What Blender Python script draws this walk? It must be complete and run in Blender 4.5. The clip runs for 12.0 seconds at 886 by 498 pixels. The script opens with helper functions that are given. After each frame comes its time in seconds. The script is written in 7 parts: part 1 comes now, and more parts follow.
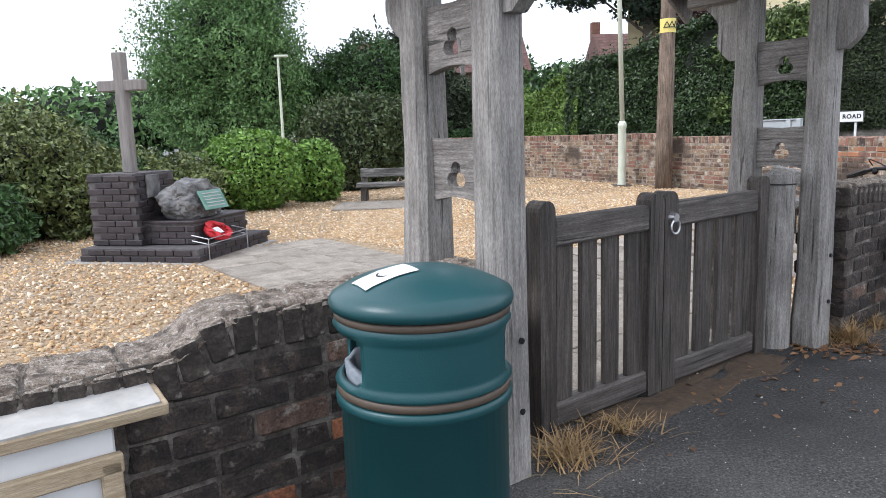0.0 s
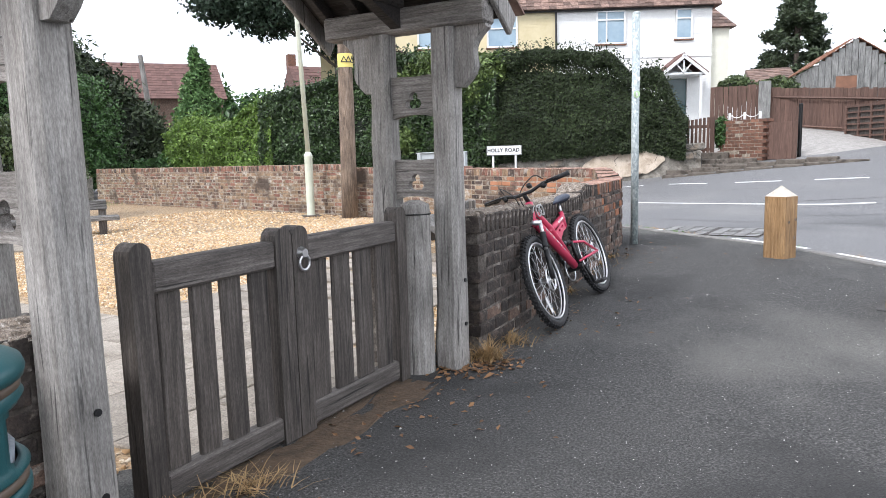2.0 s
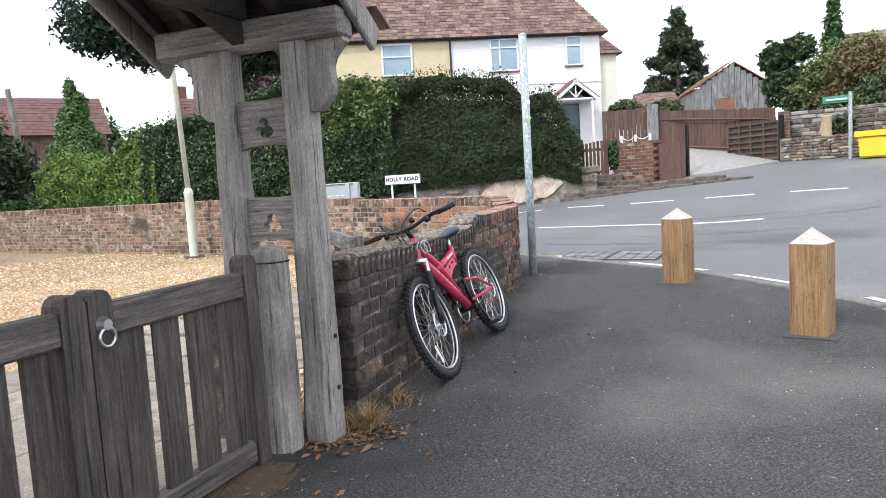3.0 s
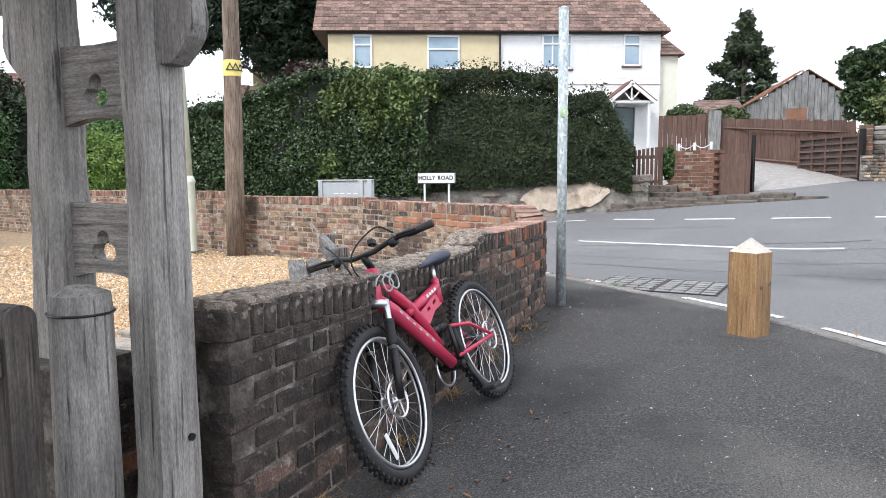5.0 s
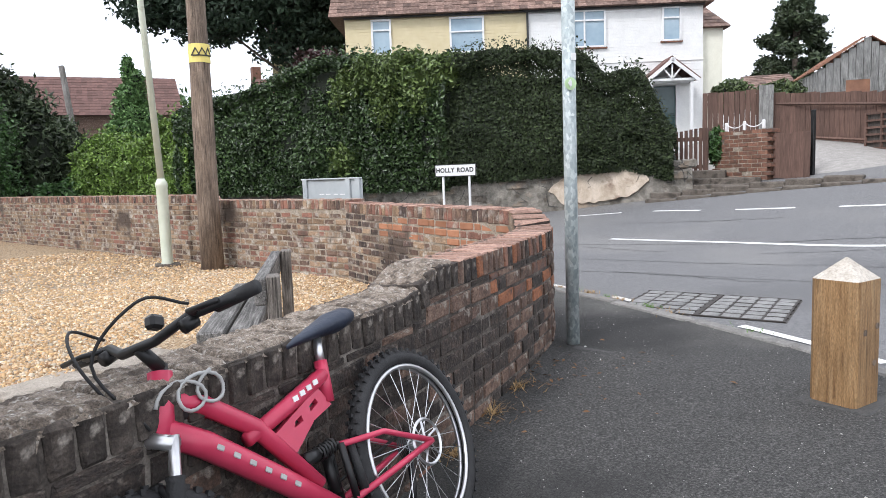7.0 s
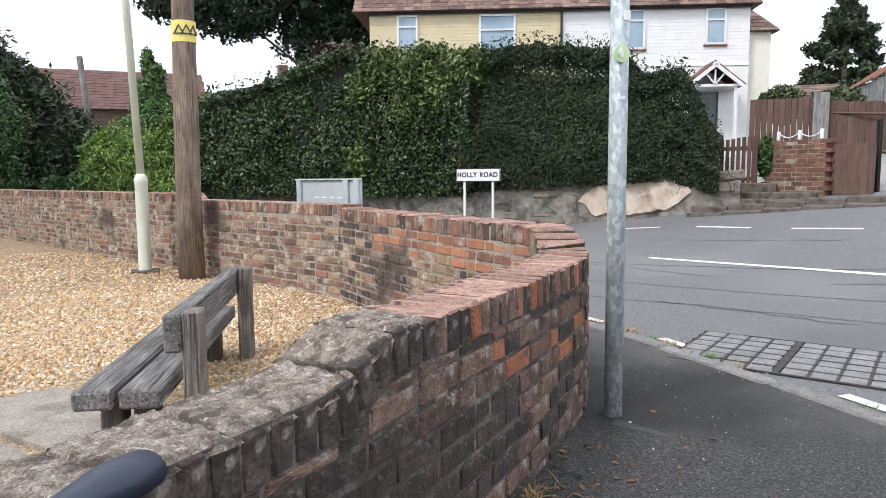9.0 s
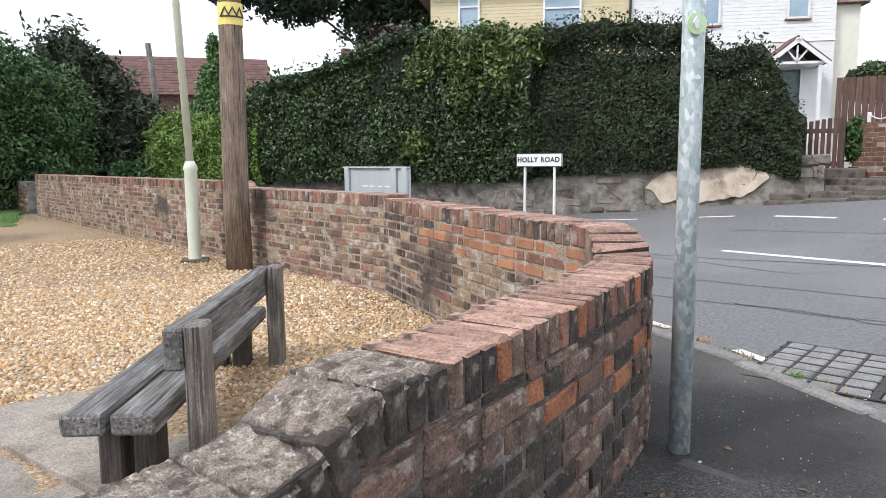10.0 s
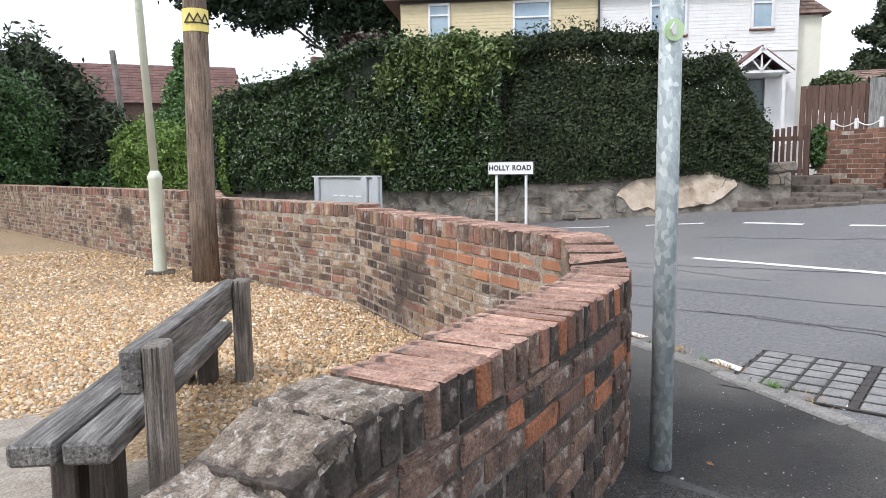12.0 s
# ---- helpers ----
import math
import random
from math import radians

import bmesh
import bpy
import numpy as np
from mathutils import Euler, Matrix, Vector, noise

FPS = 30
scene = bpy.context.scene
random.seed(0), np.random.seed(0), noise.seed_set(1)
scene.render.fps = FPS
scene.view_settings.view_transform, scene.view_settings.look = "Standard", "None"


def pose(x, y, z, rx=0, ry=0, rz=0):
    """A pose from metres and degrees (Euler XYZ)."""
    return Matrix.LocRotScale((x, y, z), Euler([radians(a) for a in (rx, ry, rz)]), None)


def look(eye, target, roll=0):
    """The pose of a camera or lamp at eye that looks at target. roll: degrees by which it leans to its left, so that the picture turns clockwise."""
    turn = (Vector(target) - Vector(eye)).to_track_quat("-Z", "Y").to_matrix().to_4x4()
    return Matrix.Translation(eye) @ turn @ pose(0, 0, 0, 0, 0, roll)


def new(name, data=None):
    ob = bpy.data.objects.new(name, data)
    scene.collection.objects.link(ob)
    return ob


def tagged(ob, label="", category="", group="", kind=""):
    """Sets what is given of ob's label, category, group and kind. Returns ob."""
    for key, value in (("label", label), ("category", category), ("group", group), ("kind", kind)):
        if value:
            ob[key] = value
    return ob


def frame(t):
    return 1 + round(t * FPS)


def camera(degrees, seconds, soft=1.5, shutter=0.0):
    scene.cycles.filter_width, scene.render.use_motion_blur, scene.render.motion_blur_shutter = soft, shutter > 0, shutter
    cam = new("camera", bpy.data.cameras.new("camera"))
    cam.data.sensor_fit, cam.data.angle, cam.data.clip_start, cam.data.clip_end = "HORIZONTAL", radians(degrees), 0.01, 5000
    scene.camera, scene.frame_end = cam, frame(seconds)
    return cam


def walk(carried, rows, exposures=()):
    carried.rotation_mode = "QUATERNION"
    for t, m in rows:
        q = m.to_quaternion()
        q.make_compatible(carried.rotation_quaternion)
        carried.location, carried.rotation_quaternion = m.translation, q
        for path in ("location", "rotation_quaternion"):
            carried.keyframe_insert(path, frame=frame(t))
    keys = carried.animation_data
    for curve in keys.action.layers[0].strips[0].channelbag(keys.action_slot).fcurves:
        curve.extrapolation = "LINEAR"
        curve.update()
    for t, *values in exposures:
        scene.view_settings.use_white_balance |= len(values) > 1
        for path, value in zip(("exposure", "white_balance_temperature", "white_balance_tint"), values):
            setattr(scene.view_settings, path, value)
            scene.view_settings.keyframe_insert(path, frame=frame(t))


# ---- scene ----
cam = camera(65.0, 12.0, 0.55)
PATH = [
    (0, (0.023, 0.135, 1.292), (0.033, 2.109, 0.971), -1.8),
    (0.5, (0.171, 0.138, 1.308), (0.437, 2.104, 1.052), -0.8),
    (1, (0.303, 0.122, 1.316), (0.82, 2.043, 1.111), -0.4),
    (1.5, (0.361, 0.145, 1.3), (1.028, 2.017, 1.073), -1.0),
    (2, (0.453, 0.287, 1.287), (1.258, 2.099, 1.027), -1.5),
    (2.5, (0.628, 0.534, 1.309), (1.609, 2.264, 1.096), -3.1),
    (3, (0.904, 0.715, 1.304), (1.946, 2.412, 1.113), -3.4),
    (3.2, (1.01, 0.762, 1.32), (2.018, 2.477, 1.117), -0.6),
    (4.8, (1.852, 1.627, 1.351), (2.745, 3.402, 1.115), -2.0),
    (5, (1.969, 1.783, 1.342), (2.897, 3.544, 1.151), -0.3),
    (5.5, (2.242, 2.103, 1.364), (3.246, 3.821, 1.169), -2.8),
    (6, (2.578, 2.412, 1.383), (3.43, 4.207, 1.153), -1.6),
    (6.5, (2.842, 2.738, 1.388), (3.71, 4.531, 1.21), -1.7),
    (7, (3.151, 2.965, 1.407), (3.969, 4.777, 1.189), -2.1),
    (7.2, (3.236, 3.027, 1.417), (4.03, 4.849, 1.197), -1.0),
    (8.8, (3.763, 3.965, 1.387), (4.515, 5.809, 1.197), -0.4),
    (9, (3.832, 4.082, 1.384), (4.582, 5.925, 1.182), -0.4),
    (9.5, (3.955, 4.327, 1.422), (4.682, 6.173, 1.167), -0.7),
    (10, (4.103, 4.463, 1.435), (4.679, 6.362, 1.186), -0.5),
    (10.5, (4.157, 4.531, 1.438), (4.698, 6.442, 1.202), 0.1),
    (11, (4.138, 4.559, 1.44), (4.753, 6.448, 1.204), -0.3),
    (11.5, (4.136, 4.586, 1.435), (4.777, 6.465, 1.195), -0.8),
    (12, (4.129, 4.567, 1.442), (4.783, 6.443, 1.215), -0.7),
]
walk(cam, [(t, look(eye, target, roll)) for t, eye, target, roll in PATH], [(0.0, 0.46, 5940, 13), (0.8, 0.79, 6040, 13), (1.6, 0.81, 6090, 13), (3.2, 0.67, 6120, 13), (5.5, 0.67, 6120, 13), (7.0, 0.52, 6140, 13), (12.0, 0.46, 6160, 13)])

# ---- world and light ----
world = bpy.data.worlds.new("world")
scene.world = world
world.use_nodes = True
wn, wl = world.node_tree.nodes, world.node_tree.links
wn.clear()
SUN_ELEV, SUN_AZ = 46.0, 250.0
sky = wn.new("ShaderNodeTexSky")
sky.sky_type, sky.sun_disc = "NISHITA", False
sky.sun_elevation, sky.sun_rotation = radians(SUN_ELEV), radians(SUN_AZ)
sky.air_density, sky.dust_density = 1.0, 3.0
cloud_map = wn.new("ShaderNodeTexCoord")
clouds = wn.new("ShaderNodeTexNoise")
clouds.inputs["Scale"].default_value, clouds.inputs["Detail"].default_value = 2.2, 5
cloud_ramp = wn.new("ShaderNodeValToRGB")
cloud_ramp.color_ramp.elements[0].position, cloud_ramp.color_ramp.elements[0].color = 0.35, (8.8, 9.2, 9.7, 1)
cloud_ramp.color_ramp.elements[1].position, cloud_ramp.color_ramp.elements[1].color = 0.65, (12.0, 12.1, 12.2, 1)
sky_mix = wn.new("ShaderNodeMix")
sky_mix.data_type = "RGBA"
sky_mix.inputs[0].default_value = 0.9
sky_bg = wn.new("ShaderNodeBackground")
sky_bg.inputs["Strength"].default_value = 0.115
sky_out = wn.new("ShaderNodeOutputWorld")
wl.new(cloud_map.outputs["Generated"], clouds.inputs["Vector"])
wl.new(clouds.outputs["Fac"], cloud_ramp.inputs["Fac"])
wl.new(sky.outputs["Color"], sky_mix.inputs[6])
wl.new(cloud_ramp.outputs["Color"], sky_mix.inputs[7])
wl.new(sky_mix.outputs[2], sky_bg.inputs["Color"])
wl.new(sky_bg.outputs["Background"], sky_out.inputs["Surface"])
sun = new("sun", bpy.data.lights.new("sun", "SUN"))
sun.data.energy, sun.data.angle, sun.data.color = 1.5, radians(12), (1.0, 0.97, 0.93)
se, sa = radians(SUN_ELEV), radians(SUN_AZ)
sun.matrix_world = look((math.sin(sa) * 40, math.cos(sa) * 40, math.tan(se) * 40), (0, 0, 0))


# ---- helpers of this scene ----
def smooth(u):
    u = min(1.0, max(0.0, u))
    return u * u * (3 - 2 * u)


def ground_z(x, y):
    """Height of the ground: the pavement climbs to the corner, the road on to the right."""
    return 0.2 * smooth((x + 0.4 * y - 3.5) / 5.5) + 1.2 * smooth((x - 9.5) / 11)


def mesh_of(name, bm, *mats):
    me = bpy.data.meshes.new(name)
    bm.to_mesh(me)
    bm.free()
    for m in mats:
        me.materials.append(m)
    return me


def part(name, bm, material, parent, label="", flat=True):
    """One mesh object under a thing or part, from a bmesh given in the thing's own coordinates."""
    me = mesh_of(name, bm, material)
    if not flat:
        for p in me.polygons:
            p.use_smooth = True
    ob = new(name, me)
    ob.parent = parent
    if label:
        ob["label"] = label
    return ob


def thing(name, m, label, category, group="", kind=""):
    ob = new(name)
    ob.empty_display_size = 0.1
    ob.matrix_world = m
    return tagged(ob, label, category, group, kind)


def solo(name, bm, material, label, category, kind="", m=None, flat=True, group=""):
    ob = part(name, bm, material, None, "", flat)
    if m:
        ob.matrix_world = m
    return tagged(ob, label, category, group, kind)


def box(bm, cx, cy, cz, sx, sy, sz, bevel=0.0, m=None, rz=0.0, seg=1):
    """A box with its centre and full sizes, edges bevelled."""
    made = bmesh.ops.create_cube(bm, size=1.0)
    mat = pose(cx, cy, cz, 0, 0, rz) @ Matrix.Diagonal((sx, sy, sz, 1))
    if m:
        mat = m @ mat
    bmesh.ops.transform(bm, matrix=mat, verts=made["verts"])
    if bevel:
        edges = list({e for v in made["verts"] for e in v.link_edges})
        bmesh.ops.bevel(bm, geom=edges, offset=bevel, segments=seg, affect="EDGES", profile=0.5)
    return bm


def new_box(*args, **kw):
    return box(bmesh.new(), *args, **kw)


def tube(bm, pts, r, seg=8, cap=True, closed=False):
    """A round bar along points; r is one radius or one for each point."""
    pts = [Vector(p) for p in pts]
    rs = [r] * len(pts) if isinstance(r, (int, float)) else r
    rings, n = [], len(pts)
    up = None
    for i, p in enumerate(pts):
        if closed:
            d = pts[(i + 1) % n] - pts[i - 1]
        else:
            d = pts[min(i + 1, n - 1)] - pts[max(i - 1, 0)]
        d.normalize()
        if up is None:
            up = Vector((0, 0, 1)) if abs(d.z) < 0.9 else Vector((1, 0, 0))
        side = d.cross(up).normalized()
        up = side.cross(d).normalized()
        rings.append([bm.verts.new(p + rs[i] * (math.cos(a) * side + math.sin(a) * up)) for a in [2 * math.pi * k / seg for k in range(seg)]])
    for i in range(n if closed else n - 1):
        a, b = rings[i], rings[(i + 1) % n]
        for k in range(seg):
            bm.faces.new((a[k], a[(k + 1) % seg], b[(k + 1) % seg], b[k]))
    if cap and not closed:
        bm.faces.new(rings[0][::-1])
        bm.faces.new(rings[-1])
    return bm


def lathe(bm, profile, seg=32, centre=(0, 0), cap=True):
    """Turn a profile of (radius, height) round the vertical."""
    rings = []
    for r, z in profile:
        rings.append([bm.verts.new((centre[0] + r * math.cos(2 * math.pi * k / seg), centre[1] + r * math.sin(2 * math.pi * k / seg), z)) for k in range(seg)])
    for a, b in zip(rings, rings[1:]):
        for k in range(seg):
            bm.faces.new((a[k], a[(k + 1) % seg], b[(k + 1) % seg], b[k]))
    if cap:
        bm.faces.new(rings[0][::-1])
        bm.faces.new(rings[-1])
    return bm


def prism(bm, outline, z0, z1, m=None):
    """A solid from a flat outline (x, y), between two heights."""
    low = [bm.verts.new((x, y, z0)) for x, y in outline]
    top = [bm.verts.new((x, y, z1)) for x, y in outline]
    n = len(outline)
    for k in range(n):
        bm.faces.new((low[k], low[(k + 1) % n], top[(k + 1) % n], top[k]))
    bm.faces.new(low[::-1])
    bm.faces.new(top)
    bmesh.ops.recalc_face_normals(bm, faces=bm.faces[:])
    if m:
        bmesh.ops.transform(bm, matrix=m, verts=low + top)
    return bm


def along(points):
    """Length along a polyline, and a function from length to (x, y, heading)."""
    pts = [Vector(p) for p in points]
    steps = [(b - a).length for a, b in zip(pts, pts[1:])]
    total = sum(steps)

    def at(s):
        s = min(max(s, 0.0), total)
        for a, b, d in zip(pts, pts[1:], steps):
            if s <= d or b is pts[-1]:
                p = a + (b - a) * (s / d)
                return p.x, p.y, math.atan2(b.y - a.y, b.x - a.x)
            s -= d
    return total, at


def rounded(points, n=10):
    """A smooth curve through points (Catmull-Rom)."""
    p = [Vector(q) for q in points]
    p = [2 * p[0] - p[1]] + p + [2 * p[-1] - p[-2]]
    out = []
    for a, b, c, d in zip(p, p[1:], p[2:], p[3:]):
        for k in range(n):
            t = k / n
            out.append(0.5 * (2 * b + (c - a) * t + (2 * a - 5 * b + 4 * c - d) * t * t + (3 * b - a - 3 * c + d) * t ** 3))
    return [tuple(v) for v in out] + [tuple(p[-2])]


def sheet(name, inside, x0, x1, y0, y1, step, lift, material, label, category, kind="structure", rough=0.0):
    """A piece of ground: cells of a grid whose centres are inside(x, y)."""
    nx, ny = int((x1 - x0) / step), int((y1 - y0) / step)
    index, verts, faces = {}, [], []

    def vert(i, j):
        if (i, j) not in index:
            x, y = x0 + i * step, y0 + j * step
            index[i, j] = len(verts)
            z = ground_z(x, y) + lift + (rough * noise.noise((x * 3, y * 3, 0.3)) if rough else 0)
            verts.append((x, y, z))
        return index[i, j]
    for i in range(nx):
        for j in range(ny):
            if inside(x0 + (i + 0.5) * step, y0 + (j + 0.5) * step):
                faces.append((vert(i, j), vert(i + 1, j), vert(i + 1, j + 1), vert(i, j + 1)))
    me = bpy.data.meshes.new(name)
    me.from_pydata(verts, [], faces)
    me.materials.append(material)
    for p in me.polygons:
        p.use_smooth = True
    return tagged(new(name, me), label, category, "", kind)


def ribbon(bm, pts, half, lift, thick=0.0):
    """A strip along points on the ground."""
    pts = [Vector(p) for p in pts]
    left, right = [], []
    for i, p in enumerate(pts):
        d = (pts[min(i + 1, len(pts) - 1)] - pts[max(i - 1, 0)]).normalized()
        nrm = Vector((-d.y, d.x))
        for side, sgn in ((left, 1), (right, -1)):
            q = p + nrm * half * sgn
            side.append(bm.verts.new((q.x, q.y, ground_z(q.x, q.y) + lift)))
    for i in range(len(pts) - 1):
        bm.faces.new((right[i], right[i + 1], left[i + 1], left[i]))
    if thick:
        got = bmesh.ops.extrude_face_region(bm, geom=bm.faces[:])
        bmesh.ops.translate(bm, vec=(0, 0, thick), verts=[v for v in got["geom"] if isinstance(v, bmesh.types.BMVert)])
        bmesh.ops.recalc_face_normals(bm, faces=bm.faces[:])
    return bm


# ---- materials ----
def material(name, colours, scale=8.0, rough=0.8, bump=0.0, bump_scale=40.0, metal=0.0, stretch=(1, 1, 1), random_amount=0.0,
             stain=None, stain_scale=1.5, stain_at=0.62, stain2=None, island=False, voronoi=False, transmission=0.0, detail=6, coords="Object", grain=0.0, grain_scale=0.0):
    """A procedural surface: mottled colours at one scale, fine relief at another, stains over it."""
    mat = bpy.data.materials.new(name)
    mat.use_nodes = True
    n, l = mat.node_tree.nodes, mat.node_tree.links
    bsdf = n["Principled BSDF"]
    tc, mp = n.new("ShaderNodeTexCoord"), n.new("ShaderNodeMapping")
    mp.inputs["Scale"].default_value = stretch
    l.new(tc.outputs[coords], mp.inputs["Vector"])
    vec = mp.outputs["Vector"]
    if random_amount or island:
        src = n.new("ShaderNodeNewGeometry").outputs["Random Per Island"] if island else n.new("ShaderNodeObjectInfo").outputs["Random"]
        add = n.new("ShaderNodeVectorMath")
        add.operation = "ADD"
        sc = n.new("ShaderNodeMath")
        sc.operation = "MULTIPLY"
        sc.inputs[1].default_value = 37.0
        l.new(src, sc.inputs[0])
        l.new(vec, add.inputs[0])
        l.new(sc.outputs[0], add.inputs[1])
        vec = add.outputs[0]
    tex = n.new("ShaderNodeTexVoronoi" if voronoi else "ShaderNodeTexNoise")
    tex.inputs["Scale"].default_value = scale
    if not voronoi:
        tex.inputs["Detail"].default_value = detail
        tex.inputs["Roughness"].default_value = 0.62
    l.new(vec, tex.inputs["Vector"])
    ramp = n.new("ShaderNodeValToRGB")
    els = ramp.color_ramp.elements
    while len(els) < len(colours):
        els.new(0.5)
    for k, c in enumerate(colours):
        els[k].position = (0.3 + 0.4 * k / max(1, len(colours) - 1)) if not voronoi else k / max(1, len(colours) - 1)
        els[k].color = (*c, 1)
    if voronoi:
        sep = n.new("ShaderNodeSeparateColor")
        l.new(tex.outputs["Color"], sep.inputs[0])
        l.new(sep.outputs[0], ramp.inputs["Fac"])
    else:
        l.new(tex.outputs["Fac"], ramp.inputs["Fac"])
    col = ramp.outputs["Color"]
    if random_amount:
        mul = n.new("ShaderNodeMath")
        mul.operation = "MULTIPLY_ADD"
        mul.inputs[1].default_value, mul.inputs[2].default_value = random_amount, 1 - random_amount / 2
        l.new(src, mul.inputs[0])
        hsv = n.new("ShaderNodeHueSaturation")
        l.new(mul.outputs[0], hsv.inputs["Value"])
        l.new(col, hsv.inputs["Color"])
        col = hsv.outputs["Color"]
    for tone, size, level, soft in ([(stain, stain_scale, stain_at, 0.07)] if stain else []) + ([stain2] if stain2 else []):
        st = n.new("ShaderNodeTexNoise")
        st.inputs["Scale"].default_value, st.inputs["Detail"].default_value = size, 8
        l.new(tc.outputs[coords], st.inputs["Vector"])
        sr = n.new("ShaderNodeValToRGB")
        sr.color_ramp.elements[0].position, sr.color_ramp.elements[1].position = level - soft, level + soft
        l.new(st.outputs["Fac"], sr.inputs["Fac"])
        mx = n.new("ShaderNodeMix")
        mx.data_type = "RGBA"
        l.new(sr.outputs["Color"], mx.inputs[0])
        l.new(col, mx.inputs[6])
        mx.inputs[7].default_value = (*tone, 1)
        col = mx.outputs[2]
    if grain:
        gt = n.new("ShaderNodeTexNoise")
        gt.inputs["Scale"].default_value, gt.inputs["Detail"].default_value = grain_scale or bump_scale * 1.5, 5
        gt.inputs["Roughness"].default_value = 0.7
        l.new(vec, gt.inputs["Vector"])
        gr = n.new("ShaderNodeMapRange")
        gr.inputs["From Min"].default_value, gr.inputs["From Max"].default_value = 0.3, 0.7
        gr.inputs["To Min"].default_value, gr.inputs["To Max"].default_value = 1 - grain, 1 + grain
        l.new(gt.outputs["Fac"], gr.inputs["Value"])
        gh = n.new("ShaderNodeHueSaturation")
        l.new(gr.outputs["Result"], gh.inputs["Value"])
        l.new(col, gh.inputs["Color"])
        col = gh.outputs["Color"]
    l.new(col, bsdf.inputs["Base Color"])
    bsdf.inputs["Roughness"].default_value, bsdf.inputs["Metallic"].default_value = rough, metal
    if transmission:
        bsdf.inputs["Transmission Weight"].default_value = transmission
    if bump:
        bt = n.new("ShaderNodeTexNoise")
        bt.inputs["Scale"].default_value, bt.inputs["Detail"].default_value = bump_scale, 4
        l.new(vec, bt.inputs["Vector"])
        bp = n.new("ShaderNodeBump")
        bp.inputs["Strength"].default_value, bp.inputs["Distance"].default_value = bump, 0.01
        l.new(bt.outputs["Fac"], bp.inputs["Height"])
        l.new(bp.outputs["Normal"], bsdf.inputs["Normal"])
    return mat


def timber(name, colours, along_axis=2, rough=0.85, random_amount=0.0, blotch=0.35, check=0.7):
    """Weathered timber: long grain, drying checks cut into it, blotches of soot and damp."""
    mat = bpy.data.materials.new(name)
    mat.use_nodes = True
    n, l = mat.node_tree.nodes, mat.node_tree.links
    bsdf = n["Principled BSDF"]
    tc = n.new("ShaderNodeTexCoord")
    vec = tc.outputs["Object"]
    if random_amount:
        info, add = n.new("ShaderNodeObjectInfo"), n.new("ShaderNodeVectorMath")
        add.operation = "MULTIPLY_ADD"
        add.inputs[1].default_value = (17.0, 23.0, 31.0)
        l.new(info.outputs["Random"], add.inputs[0])
        l.new(vec, add.inputs[2])
        vec = add.outputs[0]

    def grain_noise(across, lengthwise, detail, rough_=0.6):
        mp, tx = n.new("ShaderNodeMapping"), n.new("ShaderNodeTexNoise")
        mp.inputs["Scale"].default_value = [lengthwise if k == along_axis else across for k in range(3)]
        l.new(vec, mp.inputs["Vector"])
        l.new(mp.outputs["Vector"], tx.inputs["Vector"])
        tx.inputs["Scale"].default_value, tx.inputs["Detail"].default_value, tx.inputs["Roughness"].default_value = 1.0, detail, rough_
        return tx.outputs["Fac"]

    def ranged(src, a, b, lo, hi):
        mr = n.new("ShaderNodeMapRange")
        for key, val in zip(("From Min", "From Max", "To Min", "To Max"), (a, b, lo, hi)):
            mr.inputs[key].default_value = val
        l.new(src, mr.inputs["Value"])
        return mr.outputs["Result"]

    def times(a, b):
        m = n.new("ShaderNodeMath")
        m.operation = "MULTIPLY"
        l.new(a, m.inputs[0])
        l.new(b, m.inputs[1])
        return m.outputs[0]
    long_grain, fine, checks, patches = grain_noise(64, 3.4, 6, 0.68), grain_noise(240, 55, 3), grain_noise(46, 2.0, 3, 0.5), grain_noise(5.5, 2.4, 5)
    ramp = n.new("ShaderNodeValToRGB")
    els = ramp.color_ramp.elements
    while len(els) < len(colours):
        els.new(0.5)
    for k, c in enumerate(colours):
        els[k].position, els[k].color = 0.3 + 0.4 * k / (len(colours) - 1), (*c, 1)
    l.new(long_grain, ramp.inputs["Fac"])
    split = ranged(checks, 0.31, 0.38, 1 - check, 1.0)
    value = times(times(ranged(fine, 0.3, 0.7, 0.68, 1.32), split), ranged(patches, 0.3, 0.7, 1 - blotch, 1 + blotch))
    hsv = n.new("ShaderNodeHueSaturation")
    l.new(ramp.outputs["Color"], hsv.inputs["Color"])
    l.new(value, hsv.inputs["Value"])
    l.new(hsv.outputs["Color"], bsdf.inputs["Base Color"])
    bsdf.inputs["Roughness"].default_value = rough
    bp = n.new("ShaderNodeBump")
    bp.inputs["Strength"].default_value, bp.inputs["Distance"].default_value = 0.7, 0.006
    l.new(times(split, ranged(long_grain, 0.2, 0.8, 0.5, 1.0)), bp.inputs["Height"])
    l.new(bp.outputs["Normal"], bsdf.inputs["Normal"])
    return mat


ASPHALT = material("worn_asphalt", [(0.085, 0.085, 0.087), (0.145, 0.145, 0.147), (0.205, 0.205, 0.206)], 30, 0.85, 0.6, 120, stain=(0.175, 0.173, 0.17), stain_scale=0.35, stain_at=0.55, stain2=((0.10, 0.10, 0.102), 0.22, 0.60, 0.05), grain=0.85, grain_scale=110)
TARMAC = material("pavement_tarmac", [(0.016, 0.016, 0.0155), (0.050, 0.049, 0.047), (0.118, 0.115, 0.108)], 75, 0.9, 1.0, 160, stain=(0.026, 0.0255, 0.0245), stain_scale=0.8, stain_at=0.58, stain2=((0.118, 0.114, 0.105), 0.5, 0.58, 0.09), grain=0.95, grain_scale=130)
